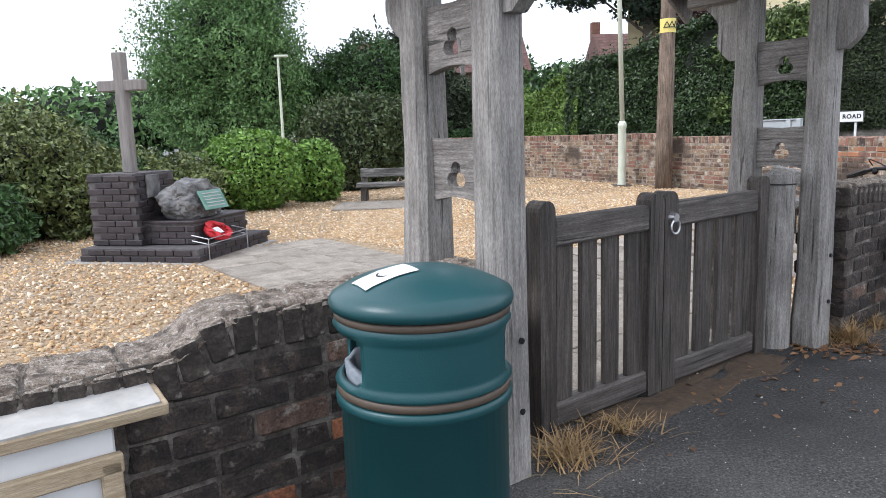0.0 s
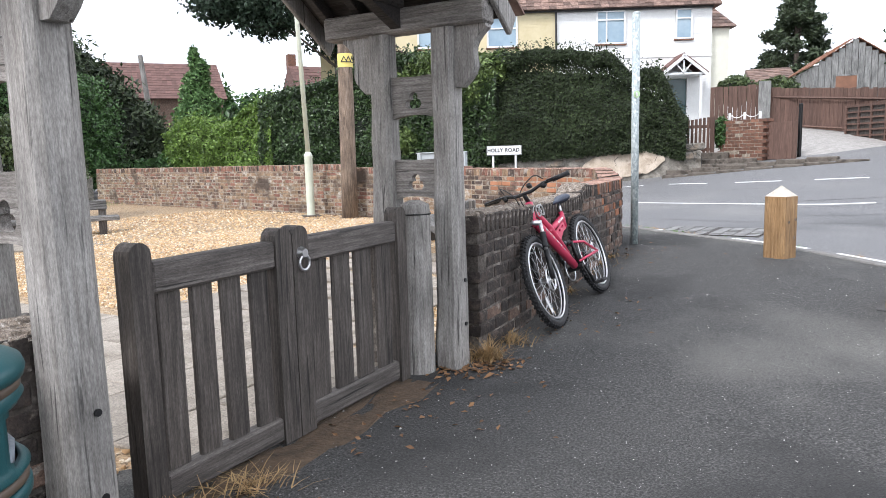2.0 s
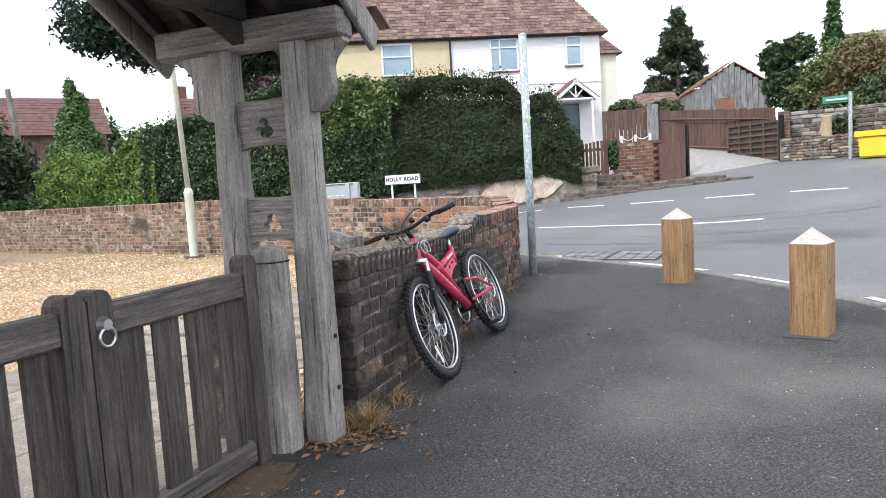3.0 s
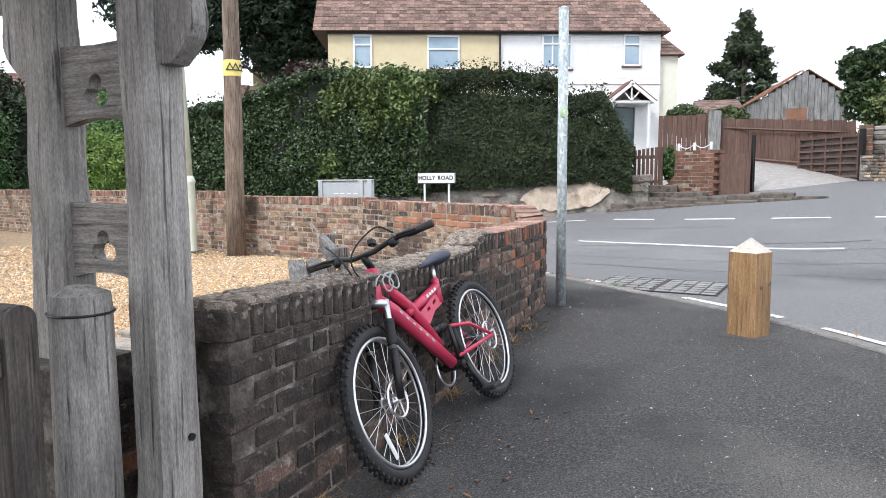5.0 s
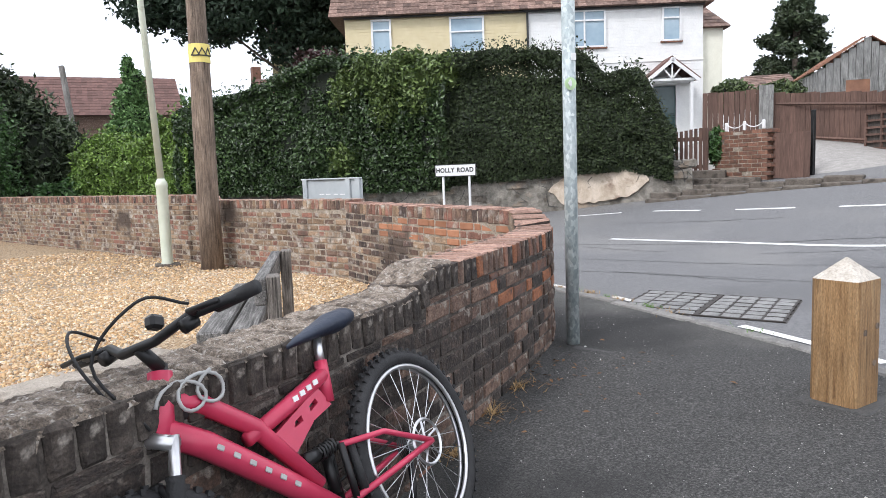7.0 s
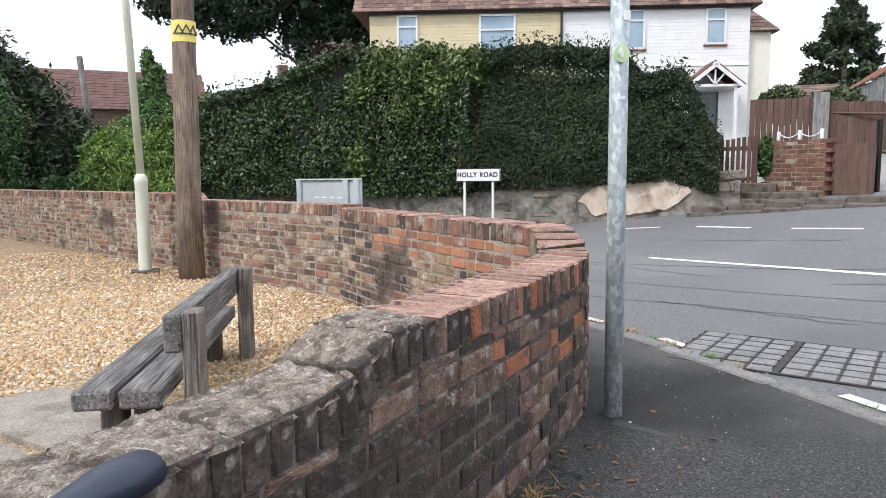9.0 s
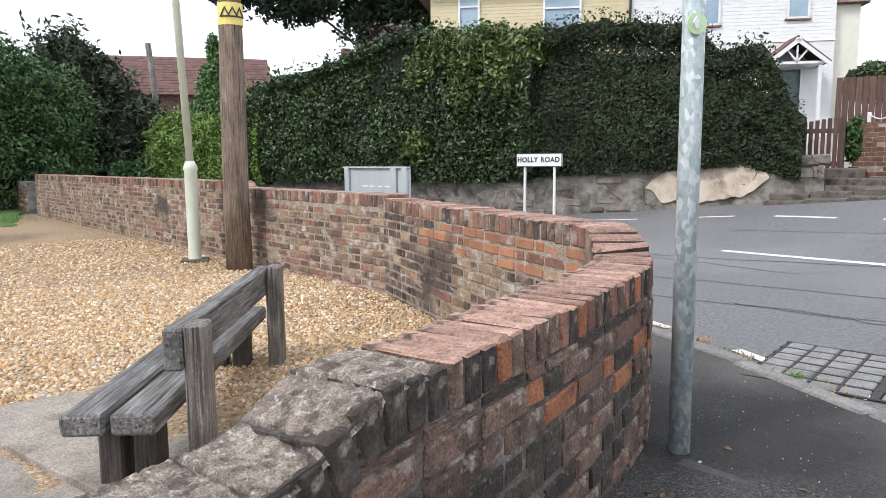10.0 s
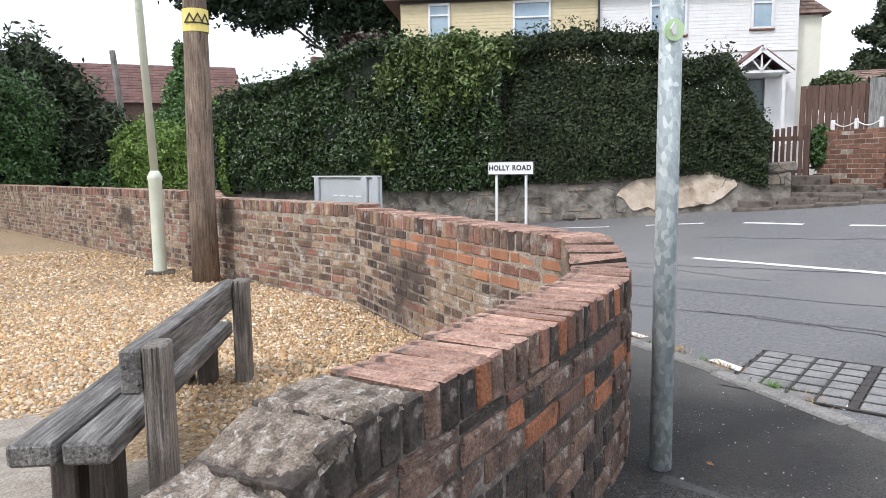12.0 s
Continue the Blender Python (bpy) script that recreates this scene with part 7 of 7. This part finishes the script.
# ---- trees and shrubs ----
bush("round_bush", -3.55, 13.6, [(0, 0, 0.72, 0.98, 0.9, 0.82)], 14000, 0.06, LEAF_ROUND, "neatly rounded bright green bush on the gravel", 21, lump=0.1, core=0.8, shell=0.85)
bush("round_bush", -2.55, 14.9, [(0, 0, 0.6, 0.62, 0.6, 0.72)], 5000, 0.075, LEAF_ROUND, "small rounded bright green bush", 22, lump=0.12, core=0.8, shell=0.85)
bush("dark_shrub", -2.0, 17.4, [(0, 0, 1.1, 1.4, 1.0, 1.25), (0.8, 0.3, 1.3, 0.8, 0.8, 1.0)], 22000, 0.07, LEAF_OLIVE, "arching dark green shrub", 23, droop=0.4)
for k, (x, y, h, mat, lab) in enumerate(((-7.2, 9.6, 1.0, LEAF_TREE, "dark green broad-leaved shrub in the border"), (-5.9, 10.4, 0.95, LEAF_YELLOW, "yellow variegated shrub in the border"), (-8.6, 9.4, 1.15, LEAF_TREE, "dark green broad-leaved shrub in the border"),
                                          (-6.1, 12.2, 0.85, LEAF_MID, "green shrub behind the memorial"), (-5.1, 12.6, 0.6, LEAF_YELLOW, "pale variegated low shrub"), (-6.4, 8.7, 0.55, LEAF_MID, "low green shrub at the border edge"))):
    bush("border_shrub", x, y, [(0, 0, h * 0.9, 1.15, 1.0, h), (0.5, -0.2, h * 0.6, 0.8, 0.7, h * 0.7)], 22000, 0.062, mat, lab, 30 + k, lump=0.4)
bush("tall_hedge_shrub", -8.2, 12.5, [(0, 0, 0.8, 2.6, 1.2, 0.82), (-2.5, -0.5, 0.85, 1.8, 1.2, 0.85)], 24000, 0.085, LEAF_TREE, "loose dark boundary hedge", 41)
bush("broadleaf_tree", -7.4, 25.5, [(0, 0, 4.6, 2.7, 2.5, 2.6), (0.9, 0, 6.8, 1.9, 1.9, 2.0), (-1.4, 0.3, 3.2, 1.7, 1.6, 1.8), (1.5, -0.4, 3.4, 1.7, 1.6, 1.9), (-0.6, 0.2, 7.6, 1.2, 1.2, 1.3), (0.2, 0, 1.9, 2.3, 2.0, 1.4)], 110000, 0.085, LEAF_TREE, "tall leafy green tree behind the garden", 42, "tree", trunk=(3.5, 0.25), lump=0.5, core=0.5, shell=0.62)
bush("broadleaf_tree", -2.6, 27.0, [(0, 0, 3.0, 1.8, 1.7, 1.9), (1.3, 0.5, 2.6, 1.5, 1.4, 1.8), (-1.5, 0, 2.4, 1.7, 1.5, 1.7), (0.3, 0, 1.3, 2.4, 1.6, 1.3)], 50000, 0.09, LEAF_MID, "bushy green tree at the garden end", 43, "tree", trunk=(2.5, 0.18), lump=0.35)
bush("far_trees", 6.5, 62.0, [(0, 0, 3.0, 4.0, 3.0, 5.2), (5.0, 1, 2.6, 4.0, 3.0, 4.6), (-12, 0, 2.0, 6, 3, 3.6)], 9000, 0.4, LEAF_MID, "distant green trees behind the houses", 44, "trees")
bush("dark_conifer", -1.7, 32.5, [(0.4, 0, 2.9, 1.9, 2.0, 2.6), (-1.5, 0.5, 1.9, 1.7, 1.6, 1.7), (2.1, -0.4, 2.0, 1.6, 1.5, 1.9), (0.5, 0, 4.7, 1.0, 1.0, 1.1), (-0.9, 0, 3.9, 0.9, 0.9, 1.0), (1.5, 0, 3.8, 0.9, 0.9, 0.9), (-2.6, 0.2, 1.2, 1.3, 1.2, 1.2), (3.1, -0.3, 1.5, 0.9, 1.0, 1.5), (2.7, 0, 2.8, 0.8, 0.8, 0.9)], 52000, 0.12, LEAF_OLIVE_DARK, "large dark feathery conifer behind the wall", 45, "tree", droop=0.6, lump=0.6, core=0.75, shell=0.62, long=2.2)
bush("low_shrub", 1.6, 27.6, [(0, 0, 0.8, 1.1, 0.7, 0.6)], 3000, 0.12, LEAF_MID, "low spreading shrub at the hedge foot", 46)
cone = [(0.12 * math.sin(2.3 * k), 0.1 * math.cos(1.7 * k), 0.8 + 0.52 * k, 2.0 * (1 - k / 11.6), 2.0 * (1 - k / 11.6), 0.62) for k in range(11)]
bush("cypress", 3.75, 36.0, cone, 34000, 0.12, LEAF_TREE, "pointed green cypress behind the hedge", 47, "tree", droop=0.5)
spruce_r = random.Random(4)
boughs = [(0.0, 0.0, 9.3, 0.5, 0.5, 0.8)]
for k in range(26):
    t = k / 25
    a, reach = k * 2.4, (0.35 + 1.75 * t ** 0.6) * spruce_r.uniform(0.45, 1.2)
    boughs.append((reach * math.cos(a), reach * math.sin(a), 9.0 - 5.2 * t + spruce_r.uniform(-0.3, 0.3), 0.55 + 0.15 * t, 0.55 + 0.15 * t, 0.36))
bush("spruce", 36.25, 29.65, boughs, 30000, 0.17, LEAF_OLIVE_DARK, "dark ragged spruce behind the shed", 48, "tree", droop=0.5, trunk=(8.8, 0.16), core=0.3, lump=0.7, shell=0.4, z=0.8, limb=0.4)
bush("pine", 10.2, 34.0, [(0.3, 0, 9.4, 2.8, 2.4, 1.9), (-2.6, 0, 8.9, 2.6, 2.2, 1.6), (-5.0, 0.2, 8.9, 1.9, 1.8, 1.3), (2.6, 0, 9.8, 2.4, 2.0, 1.7), (-1.0, 0, 11.5, 3.6, 2.8, 1.8), (1.5, -0.3, 7.3, 1.3, 1.2, 0.8), (-3.2, 0, 7.5, 1.5, 1.3, 0.7), (0.3, 0, 7.0, 1.7, 1.4, 1.2), (1.3, 0, 7.9, 1.3, 1.2, 1.2), (-5.6, 0, 8.0, 1.0, 1.0, 0.7)], 44000, 0.16, LEAF_PINE, "large dark pine spreading over the hedge", 49, "tree", trunk=(10.0, 0.32), core=0.5, lump=0.5, limb=0.22)
bush("copper_shrub", 8.5, 23.0, [(0, 0, 4.3, 0.7, 0.5, 0.55)], 1200, 0.13, LEAF_COPPER, "dark copper-leaved twigs above the hedge", 50, core=0.5, z=0.2, lump=0.45)
bush("hedge_sprays", 10.8, 19.9, [(0, 0, 3.75, 1.3, 0.6, 0.55)], 3500, 0.10, LEAF_FRESH, "lighter green growth on top of the hedge", 51, core=0.55, z=0.25, lump=0.4)
bush("overgrown_tree", 24.0, 12.7, [(0, 0.4, 2.6, 1.1, 1.1, 0.9), (0.2, -0.6, 2.2, 1.1, 1.2, 1.0), (-0.3, 1.2, 1.9, 0.9, 0.9, 1.0), (0.1, -1.6, 1.5, 1.0, 1.1, 0.9), (0, 0, 1.3, 1.3, 1.6, 0.9), (0.2, -0.1, 3.2, 0.6, 0.6, 0.5)], 34000, 0.10, LEAF_YELLOW, "overgrown olive and brown trees above the stone wall", 52, "tree", trunk=(2.6, 0.12), lump=0.5, core=0.5, shell=0.5, z=1.5)
bush("ivy_clump", 23.45, 14.75, [(0, 0.35, 3.2, 0.5, 0.55, 0.5), (0.1, -0.3, 3.4, 0.5, 0.6, 0.4), (0, 0.1, 2.3, 0.5, 0.6, 0.7), (0.1, -0.5, 1.6, 0.6, 0.7, 0.7)], 14000, 0.1, LEAF_IVY, "dark ivy clump hanging over the shed", 53, lump=0.5, core=0.55, z=1.6)
bush("cypress", 35.6, 19.9, [(0, 0, 1.2 + 0.85 * k, 1.15 * (1 - k / 10.5), 1.15 * (1 - k / 10.5), 0.8) for k in range(10)], 12000, 0.17, LEAF_MID, "pointed green conifer beyond the shed", 54, "tree", droop=-0.5, lump=0.4, z=0.6)
for k, (x, y, z, w, h) in enumerate(((9.15, 20.1, 3.7, 0.7, 0.5), (9.8, 19.5, 3.75, 0.75, 0.55), (10.45, 18.9, 3.6, 0.6, 0.5), (9.45, 19.75, 2.9, 0.6, 0.7), (10.0, 19.2, 3.1, 0.5, 0.6), (8.6, 20.6, 3.3, 0.5, 0.5), (8.5, 20.75, 1.6, 0.5, 0.4))):
    bush("hedge_sprays", x, y, [(0, 0, z, w, 0.4, h)], 2600, 0.085, LEAF_FRESH, "lighter green new growth on the hedge", 110 + k, core=0.4, shell=0.35, z=0.25, lump=0.6)
bush("bank_shrub", 20.9, 10.3, [(0, 0, 1.4, 0.7, 0.9, 0.8), (0.5, -1.3, 1.2, 0.9, 0.9, 0.9), (-0.9, 0.7, 0.75, 0.3, 0.35, 0.4)], 14000, 0.085, LEAF_OLIVE, "overgrown shrub on top of the stone wall", 120)
bush("russet_tree", 23.3, 12.2, [(0, 0, 2.7, 0.8, 0.9, 0.7), (0.1, -0.8, 2.1, 0.7, 0.8, 0.8), (-0.1, 0.8, 1.7, 0.5, 0.6, 0.6)], 12000, 0.085, LEAF_RUSSET, "russet brown leaves among the overgrown trees", 121, "tree", trunk=(2.2, 0.08), lump=0.6, core=0.3, shell=0.4, z=1.5)
bush("low_shrub", 19.8, 8.6, [(0, 0, 1.0, 0.8, 0.9, 0.6)], 6000, 0.08, LEAF_LIGHT, "green shrub by the road", 55)
bush("cottage_shrub", 20.6, 17.6, [(0, 0, 1.75, 0.8, 0.8, 0.55), (-0.9, 0.9, 1.9, 0.6, 0.6, 0.5)], 7000, 0.09, LEAF_OLIVE, "garden shrub behind the fence", 56)
bush("climber", 16.0, 15.45, [(0, 0, 0.85, 0.2, 0.2, 0.45)], 900, 0.08, LEAF_MID, "green climber beside the pier", 57, core=0.4)
bush("hill_woods", 30.0, 75.0, [(0, 0, 3, 16, 6, 4), (-20, 4, 3, 14, 6, 4), (-60, 0, 2.5, 26, 6, 4)], 14000, 0.6, LEAF_TREE, "distant green woods on the skyline", 58, "woods")

far_lamp = thing("far_street_lamp", pose(-4.6, 21.5, 0.0), "slim pale street lamp beyond the garden", "street lamp")
part("column", tube(bmesh.new(), [(0, 0, 0), (0, 0, 3.75)], [0.05, 0.035], 8), LAMP_PAINT, far_lamp)
part("lantern", new_box(0.1, 0, 3.78, 0.4, 0.12, 0.07, 0.02), LAMP_PAINT, far_lamp)

# ---- verges, litter and dry grass ----
def tuft(name, x, y, n, spread, length, mat, label, seed, flat=0.0):
    r = np.random.default_rng(seed)
    verts, faces = [], []
    for _ in range(n):
        a, d = r.uniform(0, 6.28), spread * abs(r.normal(0, 0.5))
        bx, by = x + d * math.cos(a), y + d * math.sin(a)
        lean, L, w = r.uniform(0, 6.28), length * r.uniform(0.4, 1.2), r.uniform(0.0015, 0.004)
        out = L * r.uniform(0.4, 1.0)
        z = ground_z(bx, by) + 0.015
        up = math.sqrt(max(0, L * L - out * out)) * (1 - flat) + 0.01
        ca, sa_ = math.cos(lean), math.sin(lean)
        k = len(verts)
        for t in (0, 0.5, 1):
            px, py, pz = bx + ca * out * t, by + sa_ * out * t, z + up * (t if t < 1 else 0.8) + (0.02 * L if t == 0.5 else 0)
            ww = w * (1 - 0.8 * t)
            verts += [(px - sa_ * ww, py + ca * ww, pz), (px + sa_ * ww, py - ca * ww, pz)]
        faces += [(k, k + 1, k + 3, k + 2), (k + 2, k + 3, k + 5, k + 4)]
    me = bpy.data.meshes.new(name)
    me.from_pydata(verts, [], faces)
    me.materials.append(mat)
    return tagged(new(name, me), label, "grass", "", "stuff")


tuft("dry_grass", 0.5, 2.72, 320, 0.2, 0.2, STRAW, "dry straw-coloured grass at the post foot", 61, 0.4)
tuft("dry_grass", 0.78, 2.98, 160, 0.22, 0.16, STRAW, "dry straw-coloured grass along the gate", 62, 0.5)
tuft("dry_grass", 2.42, 4.08, 380, 0.12, 0.2, STRAW, "dry straw-coloured grass at the post foot", 63, 0.2)
tuft("dry_grass", 2.75, 4.34, 180, 0.2, 0.15, STRAW, "dry straw-coloured grass at the wall foot", 64, 0.4)
for k, s_ in enumerate((1.2, 1.9, 2.6, 3.1, 3.5)):
    x, y, h = wall_at(s_)
    tuft("dry_grass", x + 0.17 * math.sin(h), y - 0.17 * math.cos(h), 90, 0.16, 0.09, STRAW, "dry grass and litter at the wall foot", 70 + k, 0.5)
for k in range(12):
    x, y, h = kat(klen * 0.42 + k * 0.42)
    tuft("kerb_weeds", x + 0.1 * math.sin(h), y - 0.1 * math.cos(h), 70, 0.14, 0.07, GRASS if k % 5 == 0 else STRAW, "weeds growing in the kerb joint", 80 + k, 0.5)
tuft("grass_patch", -1.2, 22.0, 1500, 1.3, 0.22, GRASS, "bright grass by the far wall", 95)


def fallen(name, x, y, sx, sy, n, size, mat, label, seed):
    r = np.random.default_rng(seed)
    p = np.stack([x + sx * r.normal(size=n), y + sy * r.normal(size=n), np.zeros(n)], 1)
    p[:, 2] = [ground_z(a, b) + 0.02 for a, b, _ in p]
    nr = np.tile((0, 0, 3.0), (n, 1))
    ob = new(name, leaf_mesh(name, p, size, mat, seed, 0, 1.4, nr))
    return tagged(ob, label, "leaves", "", "stuff")


LEAF_DEAD = material("dead_leaf", [(0.10, 0.05, 0.025), (0.26, 0.14, 0.06)], 0.5, 0.8, island=True, random_amount=0.7)
fallen("fallen_leaves", 2.3, 3.98, 0.14, 0.1, 160, 0.035, LEAF_DEAD, "dead brown leaves at the post foot", 101)
fallen("fallen_leaves", 1.5, 3.5, 0.45, 0.3, 90, 0.028, LEAF_DEAD, "dead brown leaves along the gate", 102)
fallen("fallen_leaves", 3.2, 4.62, 0.5, 0.35, 90, 0.025, LEAF_DEAD, "dead brown leaves at the wall foot", 103)
fallen("fallen_leaves", 4.95, 7.35, 0.22, 0.45, 420, 0.03, LEAF_DEAD, "brown leaf litter on the gravel behind the bench", 105)
fallen("fallen_leaves", 5.0, 10.2, 0.3, 0.8, 160, 0.03, LEAF_DEAD, "brown leaf litter along the corner wall", 106)
fallen("fallen_leaves", 4.2, 13.2, 0.3, 0.3, 140, 0.035, LEAF_DEAD, "brown leaf litter round the pole foot", 107)
fallen("fallen_leaves", 5.2, 6.35, 0.35, 0.3, 120, 0.025, LEAF_DEAD, "dead brown leaves at the wall foot", 108)
fallen("paper_scraps", 3.6, 3.6, 1.6, 1.6, 60, 0.016, PAPER, "pale scraps and spots on the tarmac", 104)
thr = thing("gate_threshold", LG, "worn pale stone sill under the gate", "threshold", "", "structure")
for k in range(7):
    part("sill_stone", wobble(new_box(0.42 + 0.25 * k, 0.12 + random.uniform(-0.03, 0.03), -0.016, random.uniform(0.16, 0.26), random.uniform(0.1, 0.2), 0.045, 0.018, rz=random.uniform(-14, 14)), 0.03, k), DARK_STONE if k % 2 else OLD_RENDER, thr)

dirt = new_box(1.2, 0.04, -0.002, 1.8, 0.30, 0.036, 0.014)
bmesh.ops.subdivide_edges(dirt, edges=dirt.edges[:], cuts=6, use_grid_fill=True)
for v in dirt.verts:
    v.co += Vector((0, 0.07 * noise.noise(v.co * 6), 0.012 * noise.noise(v.co * 11)))
part("trodden_soil", dirt, SOIL, thr, "trodden soil and litter along the gate")

verge_r = random.Random(77)
s = 6.0
while s < elen - 4:
    x, y, h = eat(s)
    if 6.0 < x < 10.5 and 3.5 < y < 10.0:
        tuft("kerb_weeds", x - 0.11, y, 26, 0.16, 0.07, GRASS if verge_r.random() < 0.5 else STRAW, "small weeds and dry grass along the kerb", int(s * 10), 0.5)
    s += verge_r.uniform(0.35, 0.9)
# ---- brickwork, piece by piece ----
SPLIT_S = 4.85
near_wall = wall_core("garden_wall", wall_at, SPLIT_S, wall_top, "curved sooty brick garden wall with a brick-on-edge coping", drop=lambda s: 0.004 + 0.022 * smooth((s - 2.7) / 0.15))
lay(near_wall, wall_at, wall_len, wall_top, 0.02, SPLIT_S, -1, near_face, near_cope)
corner_wall = wall_core("corner_garden_wall", lambda s: wall_at(s + SPLIT_S), wall_len - SPLIT_S, lambda s: wall_top(s + SPLIT_S), "curved red brick corner wall with pale mortar joints", mortar=MORTAR_PALE, drop=lambda s: 0.028)
more = {}
lay(corner_wall, wall_at, wall_len, wall_top, SPLIT_S, wall_len, -1, far_face, red_cope, more, small=0.86)
lay(corner_wall, wall_at, wall_len, wall_top, 4.4, wall_len, 1, far_face, red_cope, more, cope=False, small=0.86)
join_bricks(corner_wall, more)
left_wall = wall_core("garden_wall_left", left_at, left_len, left_top, "sooty brick garden wall with lichened coping beside the bin")
left_stuff = {}
lay(left_wall, left_at, left_len, left_top, 0.0, 2.2, 1, lambda s, k, d: random.choice(["orange", "brown", "brown", "old", "old", "old", "old", "old"]), lambda s: "cope")
lay(left_wall, left_at, left_len, left_top, 2.2, left_len, 1, lambda s, k, d: "old", lambda s: "cope", left_stuff)
join_bricks(left_wall, left_stuff)


def far_top(s):
    """The long wall steps up behind the telegraph pole."""
    return 1.145 + 0.075 * smooth((s - 3.02) / 0.08)


far_wall = wall_core("far_garden_wall", far_at, far_len, far_top, "long weathered red and buff brick wall behind the gravel", mortar=MORTAR_PALE)
far_stuff = {}
lay(far_wall, far_at, far_len, far_top, 0.0, far_len, 1, long_face, red_cope, far_stuff, small=0.86)
join_bricks(far_wall, far_stuff)


def mortar_cap(wall, at, top, s0, s1, seed, label):
    """Lichened mortar spread over an old coping: lumpy, broken along crooked joints, rounded at the edges."""
    r = random.Random(seed)
    joints, s = [], s0 + 0.08
    while s < s1:
        joints.append((s, r.uniform(-0.12, 0.12), r.uniform(0.022, 0.045)))
        s += r.choice([0.077, 0.154, 0.154, 0.231, 0.25])
    n, cols = int((s1 - s0) / 0.006), 22
    half = THICK / 2 + 0.003
    verts, faces = [], []
    for i in range(n + 1):
        s = s0 + (s1 - s0) * i / n
        x, y, h = at(s)
        near = [q for q in joints if abs(q[0] - s) < 0.09]
        for c in range(cols + 1):
            u = -1 + 2 * c / cols
            p = Vector((s * 9, u * 1.2 + seed, 0))
            lump = 0.007 * noise.noise(p) + 0.006 * noise.noise(p * 2.7) + 0.004 * noise.noise(p * 7) + 0.004 * noise.noise(p * 16)
            cut = sum(d * math.exp(-((s - q - k * u * 0.3 - 0.012 * noise.noise((u * 4, q, 1))) / 0.0065) ** 2) for q, k, d in near)
            edge = 0.032 * max(0.0, abs(u) - 0.8) ** 2 / 0.04
            wide = half + 0.006 * noise.noise((s * 14, u, seed + 3)) if abs(u) > 0.95 else half
            verts.append((x - math.sin(h) * u * wide, y + math.cos(h) * u * wide, top(s) + 0.010 + lump - cut - edge))
    row = cols + 1
    for i in range(n):
        for c in range(cols):
            a = i * row + c
            faces.append((a, a + row, a + row + 1, a + 1))
    me = bpy.data.meshes.new("mortar_cap")
    me.from_pydata(verts, [], faces)
    me.materials.append(COPE_LICHEN)
    me.polygons.foreach_set("use_smooth", [True] * len(me.polygons))
    ob = new("mortar_cap", me)
    ob.parent = wall
    ob["label"] = label


LAWN = material("mown_grass", [(0.045, 0.095, 0.018), (0.11, 0.19, 0.04)], 30, 0.9, 0.6, 90, grain=0.5, grain_scale=90)
sheet("lawn", lambda x, y: x < -0.3 - 0.2 * (y - 21), -3.6, 0.0, 20.6, 27.0, 0.2, 0.03, LAWN, "bright mown grass beyond the gravel", "grass", rough=0.04)
solo("lawn_kerb", new_box(-1.9, 20.55, 0.08, 3.4, 0.12, 0.16, 0.015), CONCRETE, "low concrete edging in front of the grass", "kerb", "structure")
rubble_wall("end_wall", [(-0.75, 24.6), (-1.7, 27.0)], lambda q: 0.0, lambda q: 1.05, 0.085, [BRICK_BROWN, BRICK_BUFF, BRICK_BROWN, BRICK_RED], "short weathered brick wall past the gap")
mortar_cap(near_wall, wall_at, wall_top, 0.0, 2.76, 3, "cracked grey mortar cap crusted with lichen")
mortar_cap(left_wall, left_at, left_top, 0.0, 3.6, 8, "cracked grey mortar cap crusted with lichen")
